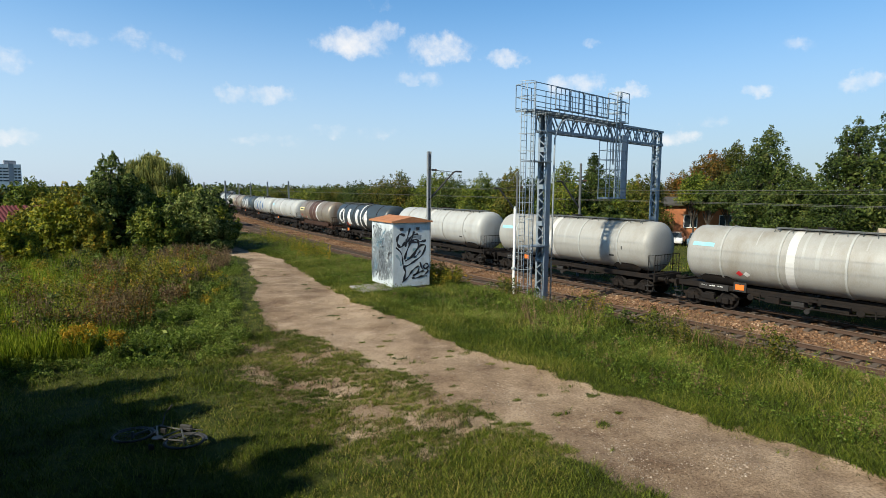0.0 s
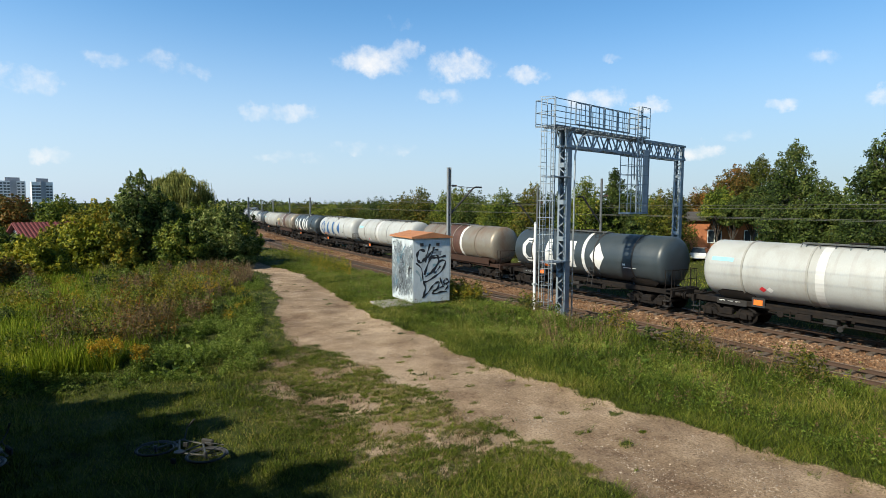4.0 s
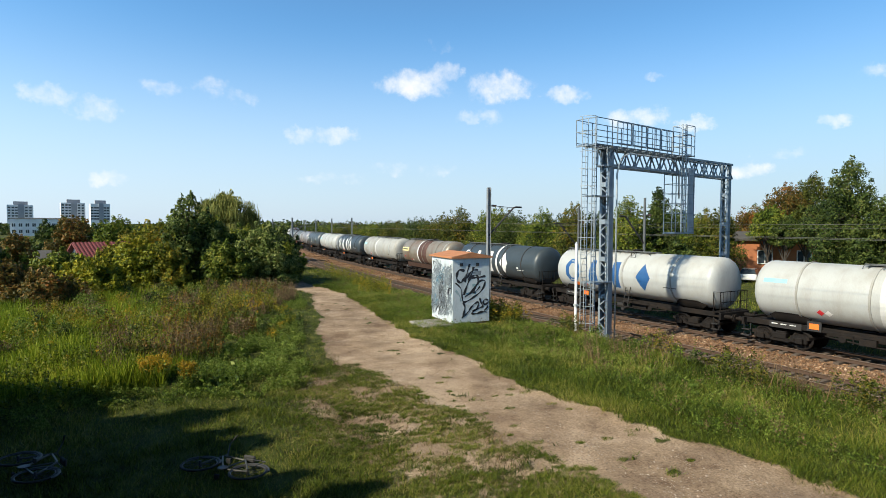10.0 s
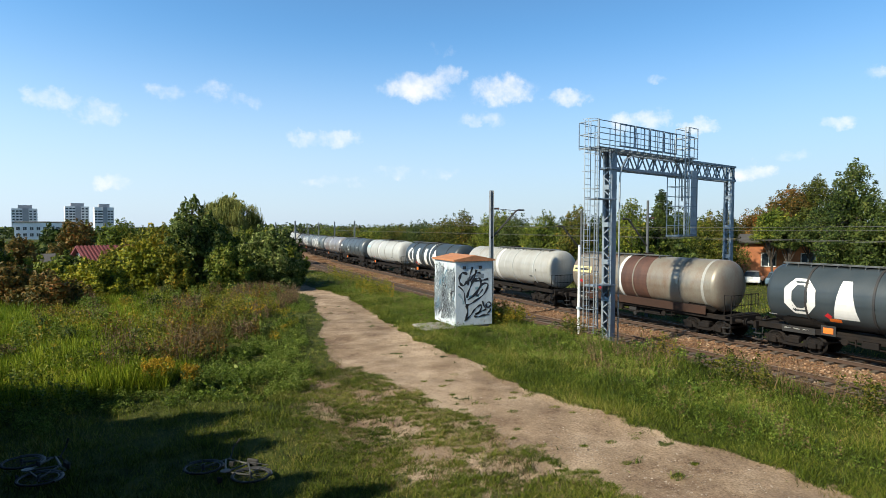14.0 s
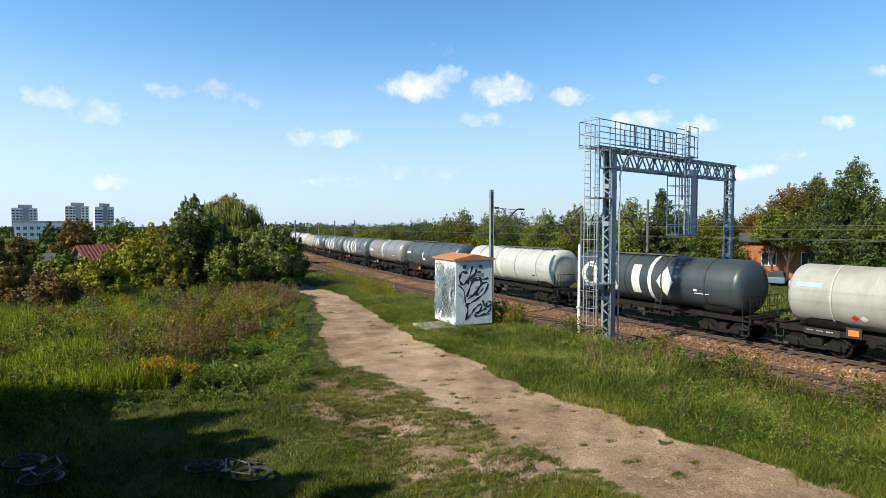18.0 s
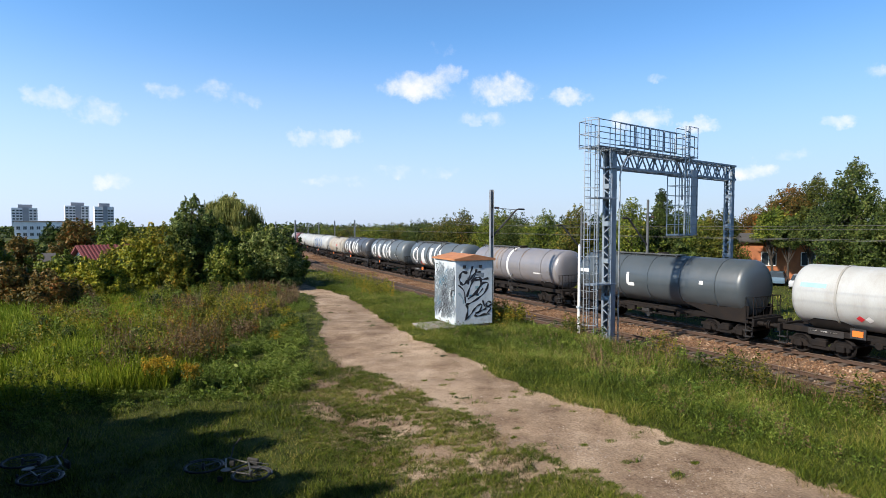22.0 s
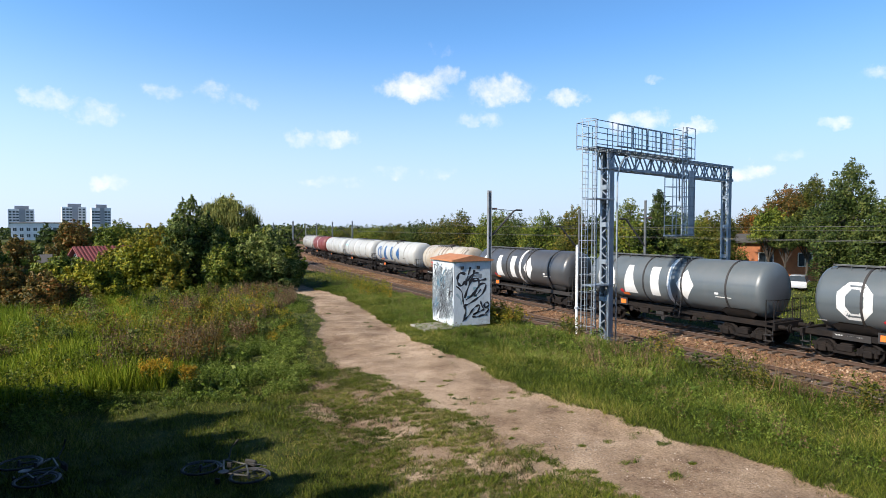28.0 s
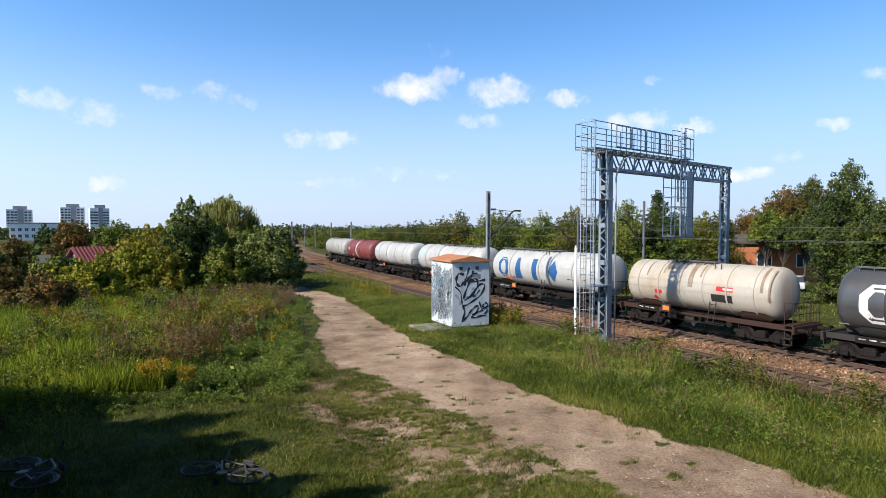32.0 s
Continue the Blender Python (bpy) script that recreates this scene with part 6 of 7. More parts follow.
LEFT_SHRUBS = [  # bearing, distance, height, width, leaves
    (0.6, 46.0, 6.9, 4.6, MID_GREENS), (2.6, 47.5, 5.2, 4.6, GREENS), (7.3, 44.0, 4.5, 5.2, MID_GREENS), (5.4, 48.5, 4.7, 5.0, GREENS), (-2.0, 51.0, 4.7, 4.6, YELLOW_GREENS), (-3.8, 43.0, 3.7, 4.6, LIME),
    (-7.2, 40.0, 2.7, 4.2, LIME), (-8.6, 66.0, 5.4, 5.6, RUSSET), (-11.0, 44.0, 1.7, 3.4, RUSSET), (-12.4, 54.0, 3.9, 3.4, RUSSET), (-5.1, 80.0, 5.6, 7.0, GREENS),
    (-10.4, 37.0, 1.9, 4.0, RUSSET), (-1.4, 42.5, 3.3, 3.6, YELLOW_GREENS), (-5.4, 47.0, 3.2, 4.0, YELLOW_GREENS), (3.6, 42.5, 3.4, 4.0, GREENS), (9.3, 46.5, 3.1, 3.2, GREENS),
    (-13.4, 40.0, 2.6, 4.0, RUSSET), (-14.6, 46.0, 3.8, 4.6, GREENS), (-3.0, 66.0, 4.6, 7.0, YELLOW_GREENS), (-9.3, 49.0, 2.6, 5.0, GREENS), (8.2, 58.0, 3.7, 4.6, DARK_GREENS)]


def build_trees():
    for i, (b, d, h, w, mat, point) in enumerate(FAR_TREES):
        kind = {GREENS: "leafy green tree", DARK_GREENS: "tall dark green tree", TURNING: "leafy tree turning yellow", RUSSET: "sparse tree with russet autumn leaves"}[mat]
        tree("tree", kind + " beyond the railway", spot(b, d), h * (0.86 if b < 23 else 0.97), w * (1.3 if b < 53 else 1.05), mat, 26000 if b > 59.5 and mat is DARK_GREENS else 15000, 0.062 + d * 0.0005, 100 + i, group="trees beyond the railway", low=(0.62 if d < 80 else 0.40) if 53.2 < b < 59 else 0.06, lumps=48, point=point)
    # low hedge at the foot of those trees
    for i, b in enumerate([*np.arange(27.0, 51.0, 2.3), 61.0, 63.4, 65.8, 68.2, 70.6]):
        tree("hedge_bush", "dense dark green bush at the foot of the trees", spot(b, 60 + 6 * math.sin(i * 1.7) + max(0, 42 - b) * 1.6), 3.6 + 1.1 * math.sin(i * 2.3), 5.2, (DARK_GREENS, GREENS, TURNING)[i % 3], 4500, 0.12, 200 + i, "bush", 0.02, 10, "bushes beyond the railway")
    for i, (b, d, h, w, mat) in enumerate(LEFT_SHRUBS):
        kind = {MID_GREENS: "dense deep green shrub", GREENS: "dense green shrub", DARK_GREENS: "dense dark green shrub", YELLOW_GREENS: "yellow-green shrub", LIME: "bright yellow-green shrub", RUSSET: "russet autumn shrub"}[mat]
        tree("shrub", kind + " at the edge of the meadow", spot(b, d), h, w, mat, 15000 if d < 50 else 8000, 0.085 + max(0, d - 40) * 0.0014, 400 + i, "shrub", 0.03, 40, "shrubs at the meadow's edge")
    tree("willow", "tall yellow-green weeping willow behind the shrubs", spot(3.8, 66), 8.2, 6.6, WILLOW, 9000, 0.11, 500, "tree", 0.3, 22, droop=0.7)
    willow = bpy.data.objects["willow"]
    rng = np.random.default_rng(77)
    hub = rand_dirs(rng, 46)
    hub[:, 2] = np.abs(hub[:, 2])
    hub = np.array([0, 0, 4.3]) + hub * np.array([3.3, 3.3, 3.7]) * rng.uniform(0.55, 1.0, (len(hub), 1))
    k = rng.integers(0, len(hub), 11000)
    at = hub[k] + rng.normal(0, 1, (len(k), 3)) * np.array([0.34, 0.34, 0.22])
    strands = blades(rng, at, -rng.uniform(0.5, 1.9, len(hub))[k], 0.020, 0.16)
    quads("hanging_foliage", strands, WILLOW, willow)
    # unseen tall trees, added out of view to shade the near corner and block skylight
    for i, (x, y, h, w) in enumerate(((-11.5, 17.8, 5.2, 6.0), (-11.0, 14.8, 7.0, 6.4), (-9.2, 12.4, 7.3, 6.4), (-7.8, 10.2, 6.9, 5.8), (-7.0, 7.4, 7.4, 5.8), (-6.0, 4.4, 7.2, 5.6), (-9.5, 1.0, 8.0, 6.0),
                                     (-13.5, 11.0, 9.6, 6.4), (-12.5, 8.0, 9.6, 6.4), (-14.0, 15.0, 8.6, 6.4), (-10.5, 5.0, 9.0, 6.4), (-4.8, -1.5, 8.0, 5.0), (-1.0, -6.5, 11.0, 8.0), (4.5, -8.0, 11.0, 8.0), (-8.0, -5.0, 13.0, 9.0), (-16.5, 9.0, 11.0, 8.0), (-15.5, 3.0, 12.0, 8.0), (-16.5, 17.0, 9.0, 7.0), (11.5, -9.0, 11.0, 8.0))):
        tree("tree", "unseen tall dense green tree added to shade the meadow's corner", (x, y), h, w, DARK_GREENS, 15000, 0.20, 600 + i, group="trees beside the meadow", low=0.02, lumps=22)
    for i, b in enumerate(np.arange(-17.0, 9.0, 1.5)):
        tree("tree", "distant green tree behind the meadow", spot(b, 120 + 28 * math.sin(i * 2.1)), (5.4 if b > -10.6 else 3.0) + 0.7 * math.sin(i * 1.3), 8.5, (GREENS, DARK_GREENS, TURNING, GREENS)[i % 4], 3500, 0.24, 700 + i, group="distant trees behind the meadow", low=0.04, lumps=14)
    # woods on the horizon
    rng = np.random.default_rng(9)
    blobs = []
    for b in np.arange(-24, 78, 0.4):
        d = 360 + 60 * math.sin(b * 0.5) + rng.uniform(-30, 30)
        x, y = spot(b, d)
        s = rng.uniform(3.6, 6.4) * (0.75 if b < 0 else 1)
        blobs.append((x, y, rng.uniform(0, 2.6), s * 1.5, s * 1.5, s))
    tagged(crown("distant_woods", rng, blobs, 45000, 0.8, DARK_GREENS, None, shell=0.7), "distant dark green woods along the horizon", "woods", kind="stuff")


build_trees()


def stuff(name, corners, material, label, category="weeds"):
    return tagged(quads(name, corners, material), label, category, kind="stuff")


def upright_herbs(rng, x, y, tall, spread, per, size):
    """Leaves up the stems of weeds that stand at the places given."""
    n = len(x)
    k = np.repeat(np.arange(n), per)
    t = rng.random(n * per) ** 0.8
    tall = (np.broadcast_to(tall, n) * rng.uniform(0.6, 1.3, n))[k]
    lean = rng.normal(0, 0.12, (n, 2))[k]
    a = rng.uniform(0, 2 * math.pi, n * per)
    r = spread * (1 - 0.6 * t) * np.sqrt(rng.random(n * per))
    z = height(x, y)[k]
    at = np.stack([x[k] + lean[:, 0] * t * tall + r * np.cos(a), y[k] + lean[:, 1] * t * tall + r * np.sin(a), z + t * tall], 1)
    return leaf_quads(rng, at, size)


def build_meadow():
    rng = np.random.default_rng(21)

    def scatter(n, lo_b, hi_b, lo_d, hi_d, near=1.0):
        b = np.radians(rng.uniform(lo_b, hi_b, n))
        d = lo_d * (hi_d / lo_d) ** (rng.random(n) ** near)
        return d * np.sin(b), d * np.cos(b)

    def patch_field(n, cx, cy, rx, ry):
        a, r = rng.uniform(0, 2 * math.pi, n), np.sqrt(rng.random(n))
        return cx + rx * r * np.cos(a), cy + ry * r * np.sin(a)
    # short grass
    x, y = scatter(460000, -22, 74, 6.5, 60)
    side = lay(x, y)
    bare = bareness(x, y)
    keep = (rng.random(len(x)) > bare * 1.45) & (side < -8.7) & (patchy(x, y, 30) > 0.22)
    x, y, side = x[keep], y[keep], side[keep]
    d = np.hypot(x, y)
    lush = soft(road_gap(x, y), 0.3, 2.5)
    tall = (0.03 + 0.10 * value_noise(x, y, 0.32, 11) ** 2 + 0.15 * lush * value_noise(x, y, 1.4, 12) * value_noise(x, y, 0.45, 13) + 0.14 * lush * soft(side, -17, -13) * (1 - soft(side, -11.8, -10.2))) * (1 - 0.5 * soft(bareness(x, y), 0.1, 0.5))
    stuff("grass", blades(rng, np.stack([x, y, height(x, y) - 0.05], 1), tall, 0.0035 + d * 0.00036, 0.5), GRASS, "short green meadow grass on the bank", "grass")
    x, y = scatter(150000, -20, 66, 7, 19)
    bare = bareness(x, y)
    keep = (rng.random(len(x)) > bare * 1.5) & (lay(x, y) < -9.2)
    x, y = x[keep], y[keep]
    stuff("grass", blades(rng, np.stack([x, y, height(x, y) - 0.05], 1), 0.07 + 0.10 * value_noise(x, y, 0.5, 180) * value_noise(x, y, 1.7, 181), 0.004 + np.hypot(x, y) * 0.0003, 0.6), GRASS, "dense short grass in the foreground", "grass")
    y = 3 + 40 * rng.random(110000) ** 1.2
    x = np.interp(y, [p[1] for p in ROAD_RIGHT][::-1], [p[0] for p in ROAD_RIGHT][::-1]) - 0.2 + 3.0 * rng.random(len(y)) ** 1.3
    keep = (road_gap(x, y) > -0.12) & (rng.random(len(x)) > bareness(x, y) * 1.3)
    x, y = x[keep], y[keep]
    stuff("verge_grass", blades(rng, np.stack([x, y, height(x, y) - 0.05], 1), 0.08 + 0.10 * value_noise(x, y, 0.6, 190), 0.004 + np.hypot(x, y) * 0.00028, 0.65), GRASS, "short grass on the bank beside the road", "grass")
    # short straw in the worn ground
    x, y = rng.uniform(1.5, 7.5, 26000), rng.uniform(7, 20, 26000)
    worn = bareness(x, y)
    keep = (worn > 0.12) & (worn < 0.86) & (road_gap(x, y) > -0.4)
    x, y = x[keep], y[keep]
    stuff("straw", blades(rng, np.stack([x, y, height(x, y) - 0.05], 1), np.full(len(x), 0.07), 0.008, 0.9), DRY, "thin dry straw on the worn ground", "straw")
    # longer tufts
    x, y = scatter(60000, -22, 74, 9, 50)
    keep = (road_gap(x, y) > 0.5) & (lay(x, y) < -11.0) & (value_noise(x, y, 0.7, 50) + 0.6 * value_noise(x, y, 2.6, 51) > 0.85) & (bareness(x, y) < 0.15)
    x, y = x[keep], y[keep]
    stuff("grass_tufts", blades(rng, np.stack([x, y, height(x, y) - 0.05], 1), 0.19 * value_noise(x, y, 1.3, 60) + 0.08, 0.004 + np.hypot(x, y) * 0.0003, 0.45), GRASS, "longer tufts of meadow grass", "grass")
    # rank clumps of grass on the bank between road and track
    n = 2600
    cy = rng.uniform(3, 44, n)
    cx = line_x(cy) + rng.uniform(-17.5, -9.4, n)
    keep = (road_gap(cx, cy) > 0.55) & (value_noise(cx, cy, 1.6, 150) + 0.5 * value_noise(cx, cy, 0.5, 151) > 0.60)
    cx, cy = cx[keep], cy[keep]
    k = np.repeat(np.arange(len(cx)), 34)
    x, y = cx[k] + rng.normal(0, 0.11, len(k)), cy[k] + rng.normal(0, 0.11, len(k))
    high = (0.09 + 0.24 * value_noise(cx, cy, 0.9, 152) * soft(road_gap(cx, cy), 0.4, 2.2))[k]
    stuff("rank_grass", blades(rng, np.stack([x, y, height(x, y) - 0.04], 1), high, 0.004 + np.hypot(x, y) * 0.00022, 0.75), RANK, "rank clumps of long green grass on the bank", "grass")
    # bushy weeds along the foot of the bank, green and brown
    cy = rng.uniform(4, 46, 900)
    cx = line_x(cy) + rng.normal(-9.9, 0.65, len(cy))
    keep = value_noise(cx, cy, 2.0, 160) + 0.4 * value_noise(cx, cy, 0.6, 161) > 0.66
    cx, cy = cx[keep], cy[keep]
    brown = value_noise(cx, cy, 2.6, 162) > 0.56
    tall = 0.28 + 0.50 * value_noise(cx, cy, 1.2, 163)
    stuff("foot_weeds", upright_herbs(rng, cx[~brown], cy[~brown], tall[~brown], 0.17, 40, 0.030), GREENS, "bushy green weeds at the edge of the ballast")
    stuff("foot_weeds", upright_herbs(rng, cx[brown], cy[brown], tall[brown], 0.15, 40, 0.026), RUSSET, "withered brown weeds at the edge of the ballast")
    # dense fringe along the road
    x, y = scatter(150000, -12, 72, 7, 42)
    gap = road_gap(x, y)
    keep = (gap > -0.15) & (gap < 2.4) & (bareness(x, y) < 0.55)
    x, y = x[keep], y[keep]
    stuff("verge_grass", blades(rng, np.stack([x, y, height(x, y) - 0.04], 1), 0.06 + 0.09 * value_noise(x, y, 0.5, 71), 0.004 + np.hypot(x, y) * 0.00036, 0.6), GRASS, "short dense grass along the dirt road", "grass")
    x, y = scatter(60000, -12, 72, 7, 42)
    gap = road_gap(x, y)
    keep = (gap > -0.35) & (gap < 0.75) & (value_noise(x, y, 0.6, 170) > 0.35)
    x, y = x[keep], y[keep]
    stuff("dry_fringe", blades(rng, np.stack([x, y, height(x, y) - 0.055], 1), 0.05 + 0.06 * value_noise(x, y, 0.4, 171), 0.003 + np.hypot(x, y) * 0.00025, 0.9), STRAW, "thin yellowed grass along the road's worn edges", "grass")
    # small flat tufts on the road and mats of short grass in the worn ground
    def mats(cx, cy, size, per, tall, wide):
        k = np.repeat(np.arange(len(cx)), per)
        a, r = rng.uniform(0, 2 * math.pi, len(k)), np.sqrt(rng.random(len(k)))
        x, y = cx[k] + size[k] * 1.5 * r * np.cos(a), cy[k] + size[k] * r * np.sin(a)
        z = height(x, y) - 0.06 * bareness(x, y) - 0.008
        return blades(rng, np.stack([x, y, z], 1), tall, wide, 0.9)
    n = 26
    cy = 7.5 + 9 * rng.random(n)
    cx = np.interp(cy, [p[1] for p in ROAD_LEFT][::-1], [p[0] for p in ROAD_LEFT][::-1]) + rng.uniform(0.2, 3.2, n)
    stuff("road_tufts", mats(cx, cy, rng.uniform(0.05, 0.15, n), 160, 0.032, 0.006), GRASS, "small flat tufts of grass on the dirt road", "grass")
    cx, cy = rng.uniform(1.8, 8.0, 9000), rng.uniform(7.0, 18.5, 9000)
    worn = bareness(cx, cy)
    keep = (worn > 0.2) & (road_gap(cx, cy) > -0.55) & (value_noise(cx, cy, 0.75, 120) + 0.35 * value_noise(cx, cy, 2.5, 121) > 0.52)
    cx, cy = cx[keep], cy[keep]
    stuff("grass_mats", mats(cx, cy, rng.uniform(0.03, 0.13, len(cx)), 34, 0.04, 0.006), GRASS, "low mats of short grass in worn sandy ground", "grass")
    # large pale leaves of dock and thistle
    xs, ys = [], []
    for cx, cy, rx, ry, n in ((1.9, 18.6, 1.4, 2.2, 46), (3.4, 24.0, 1.0, 3.0, 24), (13.2, 13.5, 1.0, 5.0, 7), (1.0, 16.6, 0.8, 0.8, 14)):
        a, b = patch_field(n, cx, cy, rx, ry)
        xs.append(a)
        ys.append(b)
    x, y = np.concatenate(xs), np.concatenate(ys)
    keep = road_gap(x, y) > 0.4
    x, y = x[keep], y[keep]
    stuff("dock_leaves", upright_herbs(rng, x, y, 0.30, 0.16, 9, 0.085), HERB, "large pale leaves of dock among the weeds")
    # grass beyond the railway
    x, y = scatter(40000, 20, 76, 30, 110)
    keep = lay(x, y) > 3.4
    x, y = x[keep], y[keep]
    stuff("grass", blades(rng, np.stack([x, y, height(x, y) - 0.05], 1), np.full(len(x), 0.22), 0.03), GRASS, "green grass beyond the railway", "grass")
    # tall yellow-green grass in the meadow
    x, y = scatter(90000, -22, 3, 17, 40)
    keep = (x < -0.9 + 1.5 * value_noise(x, y, 2.0, 4) - 0.05 * (y - 18)) & (y > 17.0 + 2.0 * value_noise(x, y, 1.5, 8))
    x, y = x[keep], y[keep]
    stuff("tall_grass", blades(rng, np.stack([x, y, height(x, y) - 0.05], 1), 0.45 + 0.35 * value_noise(x, y, 1.8, 14), 0.014, 0.25), LUSH, "tall yellow-green meadow grass", "grass")
    # dry brown stalks in drifts
    xs, ys = [], []
    for cx, cy, rx, ry, n in ((-0.9, 24.5, 2.2, 3.0, 700), (-1.1, 20.6, 1.5, 1.9, 520), (4.4, 36.5, 2.0, 4.5, 1500), (0.6, 33.0, 3.0, 3.0, 420), (2.6, 30.0, 1.4, 2.4, 260), (13.2, 14.2, 1.0, 1.8, 130), (15.2, 10.5, 0.6, 2.0, 60)):
        a, b = patch_field(n, cx, cy, rx, ry)
        xs.append(a)
        ys.append(b)
    x, y = np.concatenate(xs), np.concatenate(ys)
    keep = value_noise(x, y, 1.1, 90) > 0.42
    x, y = x[keep], y[keep]
    stuff("dry_weeds", np.concatenate([upright_herbs(rng, x, y, 0.75, 0.10, 14, 0.032), blades(rng, np.stack([x, y, height(x, y)], 1), np.full(len(x), 0.85), 0.012, 0.2)]), DRY, "dry brown weed stalks in the meadow")
    # broad-leaved green weeds
    xs, ys = [], []
    for cx, cy, rx, ry, n in ((1.8, 18.8, 1.9, 3.6, 1300), (3.0, 25.0, 1.6, 5.0, 1100), (-2.2, 17.0, 2.8, 2.0, 500), (5.6, 34.5, 0.9, 4.0, 400), (13.4, 14.5, 1.2, 6.0, 150), (14.2, 19.0, 1.0, 3.0, 110), (12.6, 27.0, 1.6, 4.0, 160)):
        a, b = patch_field(n, cx, cy, rx, ry)
        xs.append(a)
        ys.append(b)
    x, y = np.concatenate(xs), np.concatenate(ys)
    keep = road_gap(x, y) > 0.25
    x, y = x[keep], y[keep]
    keep = value_noise(x, y, 0.8, 80) + 0.5 * value_noise(x, y, 0.3, 81) > 0.62
    x, y = x[keep], y[keep]
    stuff("green_weeds", upright_herbs(rng, x, y, (0.10 + 0.40 * value_noise(x, y, 0.8, 82) ** 1.5) * np.where(x > 9, 0.6, 1.0), 0.15, 46, 0.025), HERB, "low broad-leaved green weeds beside the road")
    y = rng.uniform(2, 46, 9000)
    x = line_x(y) + rng.uniform(-17.5, -9.6, len(y))
    keep = (road_gap(x, y) > 0.7) & (value_noise(x, y, 1.5, 130) + 0.5 * value_noise(x, y, 0.5, 131) > 0.62)
    x, y = x[keep], y[keep]
    stuff("bank_herbs", upright_herbs(rng, x, y, 0.10 + 0.26 * value_noise(x, y, 1.0, 132), 0.16, 22, 0.024), HERB, "small leafy herbs between the grass of the bank")
    keep = rng.random(len(x)) < 0.16 * value_noise(x, y, 3.0, 133)
    x, y = x[keep], y[keep]
    stuff("brown_herbs", upright_herbs(rng, x, y, 0.42, 0.14, 34, 0.022), DRY, "brown seeded herbs between the grass of the bank")
    # yellowing tall weeds and saplings
    xs, ys = [], []
    for cx, cy, rx, ry, n in ((-1.2, 27.0, 2.4, 4.0, 260), (2.6, 32.5, 2.0, 4.0, 260), (-5.5, 26.0, 2.5, 4.0, 120), (12.0, 38.0, 0.9, 4.0, 100), (14.0, 24.5, 1.4, 2.2, 200), (13.0, 46.0, 1.6, 8.0, 150)):
        a, b = patch_field(n, cx, cy, rx, ry)
        xs.append(a)
        ys.append(b)
    x, y = np.concatenate(xs), np.concatenate(ys)
    k = np.repeat(np.arange(4), 40)
    a = np.array([15.1, 14.8, 15.3, 15.7])[k] + rng.normal(0, 0.28, len(k))
    b = np.array([19.3, 11.2, 8.2, 15.0])[k] + rng.normal(0, 0.45, len(k))
    stuff("sapling_growth", upright_herbs(rng, a, b, 0.8, 0.15, 36, 0.038), TURNING, "bushy green saplings on the bank by the track")
    stuff("yellow_weeds", upright_herbs(rng, x, y, 0.85, 0.15, 34, 0.042), YELLOW_GREENS, "tall yellowing weeds on the bank")
    for nm, mat, label, places in (("yellow_saplings", YELLOW_GREENS, "tall yellowing saplings standing out of the meadow", ((-1.35, 23.7, 1.5), (1.4, 26.5, 1.4), (2.3, 28.6, 1.3), (-0.6, 29.5, 1.6), (-4.2, 27.5, 1.2))),
                                   ("brown_saplings", RUSSET, "tall withered brown stems standing out of the meadow", ((-2.6, 24.6, 1.2), (-1.2, 20.4, 0.9), (-0.5, 19.6, 0.9), (0.2, 20.3, 0.9), (0.8, 21.2, 0.95), (-0.2, 21.4, 1.0), (1.6, 24.6, 1.1), (-0.4, 26.0, 1.3), (3.6, 33.5, 1.3), (-5.6, 29.5, 1.3)))):
        k = np.repeat(np.arange(len(places)), 16)
        a = np.array([p[0] for p in places])[k] + rng.normal(0, 0.30, len(k))
        b = np.array([p[1] for p in places])[k] + rng.normal(0, 0.30, len(k))
        h = np.array([p[2] for p in places])[k]
        stuff(nm, np.concatenate([upright_herbs(rng, a, b, h, 0.16, 46, 0.040), blades(rng, np.stack([a, b, height(a, b)], 1), h * 0.95, 0.010, 0.12)]), mat, label)
    # clumps of taller growth, each with its own leaves
    for k, (mat, n, nm, label) in enumerate(((YELLOW_GREENS, 32, "yellow_clumps", "yellow-green clumps of tall growth in the meadow"), (HERB, 44, "leafy_clumps", "pale green leafy clumps in the meadow"), (RUSSET, 20, "russet_clumps", "russet-brown clumps of tall growth in the meadow"), (DRY, 12, "dry_clumps", "brown dry clumps in the meadow"), (DARK_GREENS, 16, "dark_clumps", "dark green bushy clumps in the meadow"))):
        blobs = []
        for _ in range(n):
            cx, cy = rng.uniform(-6.5, 6.0), rng.uniform(23, 41)
            if road_gap(cx, cy) < 1.2:
                continue
            tall = rng.uniform(0.35, 0.85)
            for _ in range(5):
                blobs.append((cx + rng.normal(0, 0.22), cy + rng.normal(0, 0.22), float(height(cx, cy)) + tall * rng.uniform(0.35, 1.1), 0.22, 0.22, tall * 0.45))
        for _ in range(n // 3):
            cy = rng.uniform(8, 30)
            cx = float(line_x(cy)) + rng.uniform(-12.6, -10.2)
            tall = rng.uniform(0.25, 0.55)
            for _ in range(4):
                blobs.append((cx + rng.normal(0, 0.18), cy + rng.normal(0, 0.18), float(height(cx, cy)) + tall * rng.uniform(0.3, 1.1), 0.16, 0.16, tall * 0.4))
        stuff(nm, leaf_quads(rng, blob_points(rng, blobs, len(blobs) * 85, 0.2), 0.042), mat, label)
    # dark leafy stems among the tall grass
    x, y = patch_field(1500, -4.2, 21.0, 3.8, 5.0)
    keep = value_noise(x, y, 1.0, 140) + 0.4 * value_noise(x, y, 0.35, 141) > 0.72
    x, y = x[keep], y[keep]
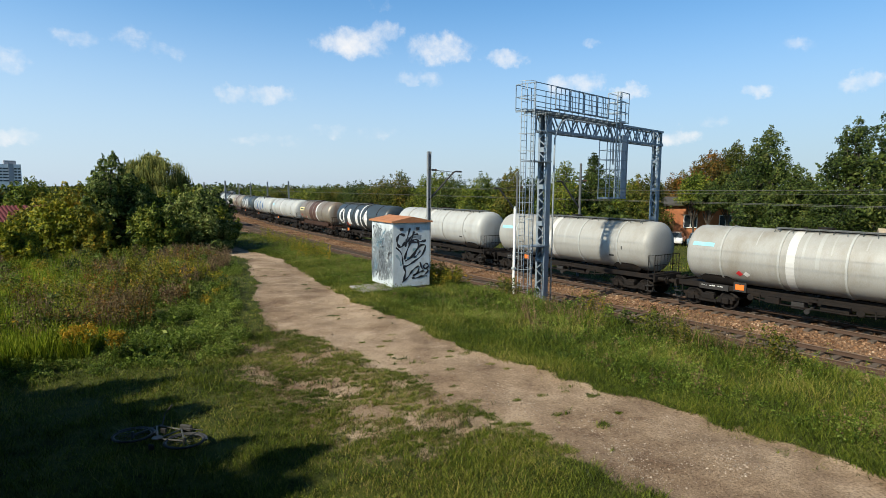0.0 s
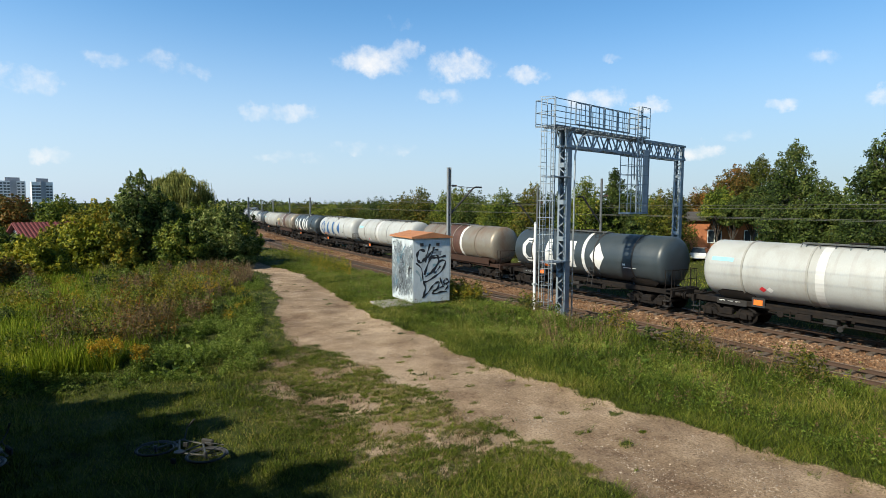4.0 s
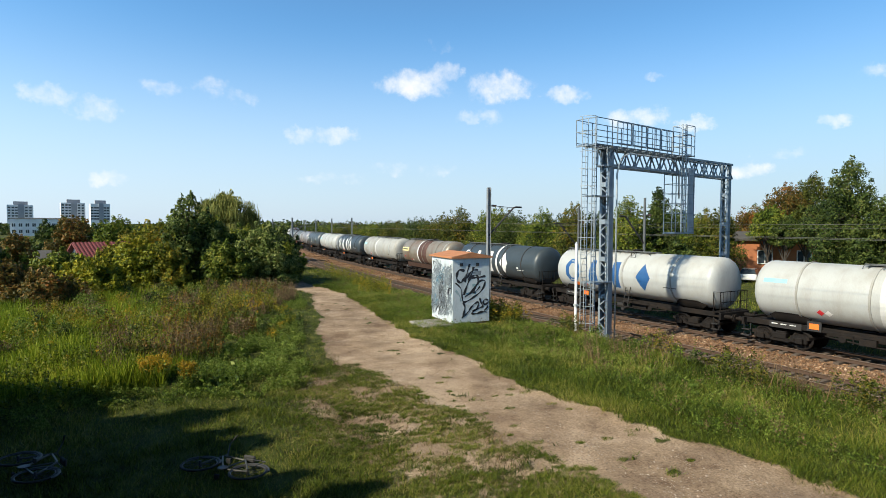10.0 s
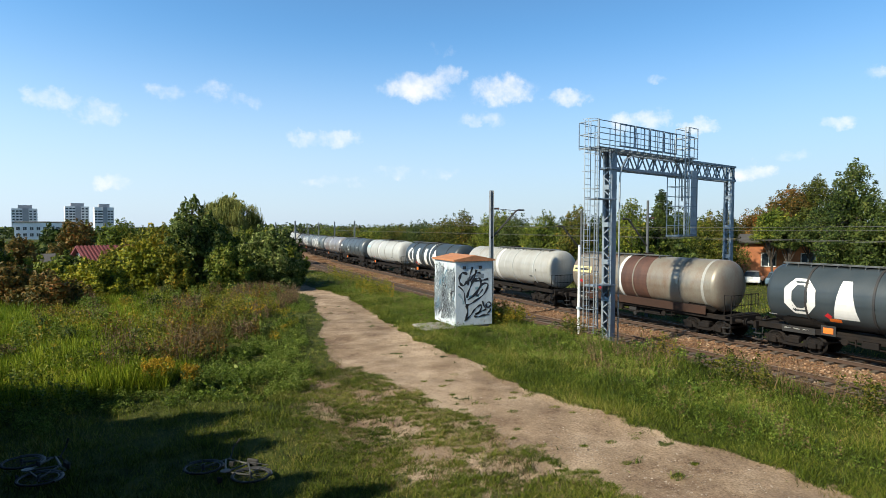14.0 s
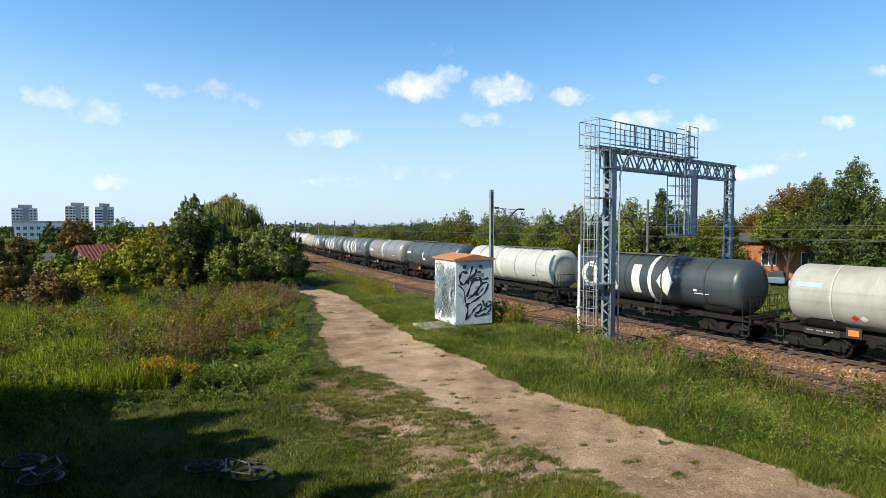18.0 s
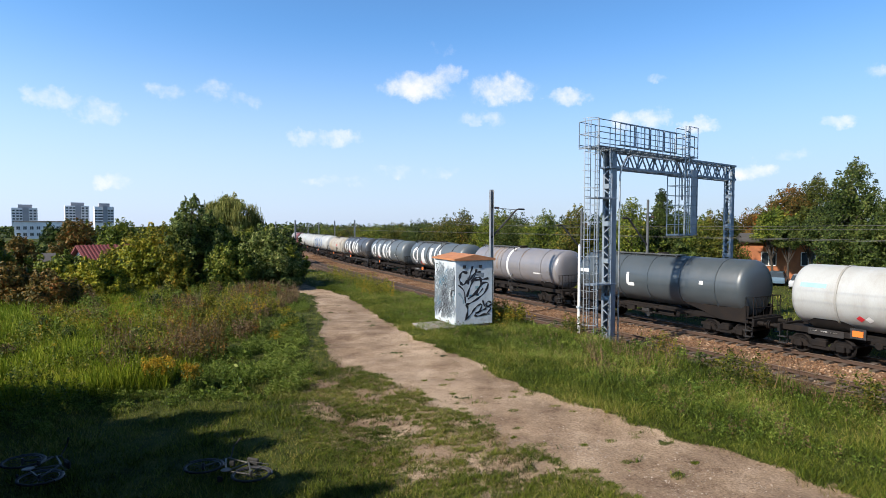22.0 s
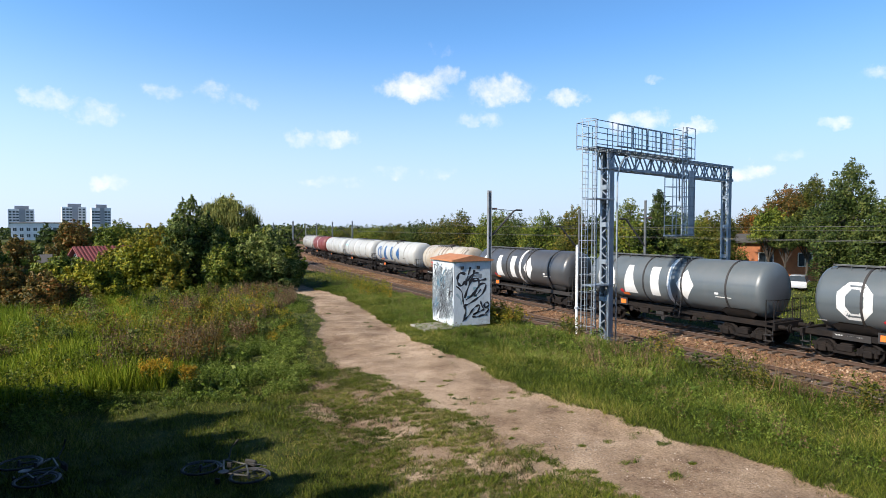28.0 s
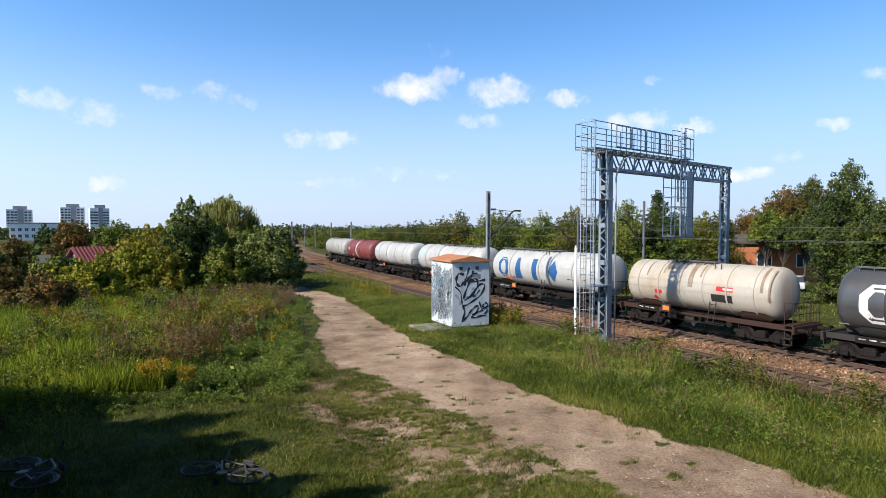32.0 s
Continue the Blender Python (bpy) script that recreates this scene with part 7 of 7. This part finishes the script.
    stuff("dark_weeds", upright_herbs(rng, x, y, 0.72, 0.12, 30, 0.035), GREENS, "dark leafy weeds among the tall grass")
    # golden flower heads
    xs, ys = [], []
    for cx, cy, rx, ry, n in ((-0.75, 18.2, 0.42, 0.28, 70), (0.1, 17.1, 0.22, 0.25, 40), (-2.4, 22.0, 1.8, 2.0, 10), (2.9, 28.5, 0.8, 1.0, 30), (-4.0, 29.0, 2.5, 3.0, 14), (14.2, 23.4, 1.2, 1.4, 50)):
        a, b = patch_field(n, cx, cy, rx, ry)
        xs.append(a)
        ys.append(b)
    x, y = np.concatenate(xs), np.concatenate(ys)
    at = np.repeat(np.stack([x, y, height(x, y) + rng.uniform(0.45, 0.8, len(x))], 1), 16, 0) + rng.normal(0, 0.045, (len(x) * 16, 3))
    stuff("golden_flowers", leaf_quads(rng, at, 0.03), GOLD, "clumps of golden yellow wild flowers in the meadow", "flowers")
    stuff("flower_stems", upright_herbs(rng, x, y, 0.6, 0.06, 16, 0.035), HERB, "green stems and leaves of wild flowers", "flowers")


build_meadow()


# ---- loose stones and sleepers ----
def stones(rng, x, y, z, size):
    """Small angular stones: a bent roof of two faces each."""
    n = len(x)
    a = rng.uniform(0, 2 * math.pi, n)
    s = (size * rng.uniform(0.5, 1.5, n))[:, None]
    u = np.stack([np.cos(a), np.sin(a), rng.normal(0, 0.25, n)], 1) * s
    v = np.stack([-np.sin(a), np.cos(a), rng.normal(0, 0.25, n)], 1) * s * rng.uniform(0.6, 1.0, n)[:, None]
    c = np.stack([x, y, z], 1)
    top = c + np.stack([0 * a, 0 * a, s[:, 0] * rng.uniform(0.5, 0.9, n)], 1)
    one = np.stack([c - u - v, c + u - v, top + u * 0.4, top - u * 0.4], 1)
    two = np.stack([top - u * 0.4, top + u * 0.4, c + u + v, c - u + v], 1)
    return np.concatenate([one, two])


def build_stones():
    rng = np.random.default_rng(33)
    s = -30 + 150 * rng.random(110000) ** 1.5
    side = rng.uniform(-8.3, 2.6, len(s))
    y = np.interp(s, LINE_S, LINE_Y)
    x = line_x(y) + side
    m = leaf("brown_ballast_stone", [(0.1, (0.060, 0.030, 0.016)), (0.45, (0.16, 0.085, 0.045)), (0.75, (0.26, 0.155, 0.09)), (0.95, (0.36, 0.26, 0.18))], 0.0, 0.9)
    old = leaf("grey_brown_ballast_stone", [(0.1, (0.040, 0.028, 0.020)), (0.45, (0.095, 0.068, 0.048)), (0.75, (0.16, 0.12, 0.085)), (0.95, (0.26, 0.21, 0.16))], 0.0, 0.9)
    far = side + 0.8 * (rng.random(len(side)) - 0.5) > -3.6
    stuff("ballast", stones(rng, x[far], y[far], height(x[far], y[far]) + 0.005, 0.045), m, "rusty brown ballast stones under the train's track", "ballast")
    stuff("ballast", stones(rng, x[~far], y[~far], height(x[~far], y[~far]) + 0.005, 0.045), old, "grey-brown ballast stones round the unused track", "ballast")
    a, b = rng.normal(20.6, 0.45, 700), rng.normal(19.4, 0.35, 700)
    pile = 0.25 * np.exp(-((a - 20.6) / 0.5) ** 2 - ((b - 19.4) / 0.4) ** 2)
    black = leaf("charred_rubble_stone", [(0.1, (0.012, 0.011, 0.010)), (0.5, (0.03, 0.027, 0.025)), (0.95, (0.08, 0.07, 0.06))], 0.0, 0.9)
    stuff("rubble_heap", stones(rng, a, b, height(a, b) + pile * rng.random(700), 0.07), black, "small heap of dark charred rubble beside the track", "rubble")
    x, y = rng.uniform(2, 12, 90000), 5 + 40 * rng.random(90000) ** 1.3
    keep = (road_gap(x, y) < -0.1)
    x, y = x[keep], y[keep]
    keep = value_noise(x, y, 0.9, 40) * value_noise(x, y, 3.0, 41) + 0.45 * rng.random(len(x)) > 0.46
    x, y = x[keep], y[keep]
    m = leaf("pale_gravel_stone", [(0.1, (0.10, 0.078, 0.060)), (0.5, (0.24, 0.19, 0.15)), (0.95, (0.42, 0.36, 0.30))], 0.0, 0.9)
    stuff("gravel", stones(rng, x, y, height(x, y) - 0.065, 0.008 + 0.014 * rng.random(len(x)) ** 4), m, "pale gravel on the dirt road", "gravel")


build_stones()


def build_sleepers():
    shape = bmesh.new()
    prof = [(-0.13, -0.40), (0.13, -0.40), (0.11, -0.17), (-0.11, -0.17)]
    a = [shape.verts.new((-1.25, u, z)) for u, z in prof]
    b = [shape.verts.new((1.25, u, z)) for u, z in prof]
    shape.faces.new(a)
    shape.faces.new(b)
    for i in range(4):
        shape.faces.new((a[i], a[(i + 1) % 4], b[(i + 1) % 4], b[i]))
    bmesh.ops.recalc_face_normals(shape, faces=shape.faces[:])
    first = part("sleeper", shape, SLEEPER, track_near)
    me = first.data
    x, y, turn = on_line(-8.0, NEAR)
    first.matrix_basis = pose(x, y, 0, 0, 0, turn)
    for track, offset, lo, hi in ((track_near, NEAR, -7.4, 120), (track_far, 0.0, -8, 100)):
        for s in np.arange(lo, hi, 0.6):
            x, y, turn = on_line(float(s), offset)
            share("sleeper", me, track, pose(x, y, 0, 0, 0, turn))


build_sleepers()


# ---- what moves ----
def motions():
    steps = [(t * 2.0) for t in range(17)]
    for wagon, s in TRAIN:
        rows = []
        for t in steps:
            x, y, turn = on_line(s - SPEED * (t - 28.0))
            rows.append((t, pose(x, y, 0, 0, 0, turn)))
        walk(wagon, rows)
    spin = math.degrees(SPEED / AXLE_R)
    ticks = [k / 15 for k in range(481)]
    for ob, ax in WHEELSETS:
        walk(ob, [(t, pose(0, ax, AXLE_R, spin * t, 0, 0)) for t in ticks])


motions()
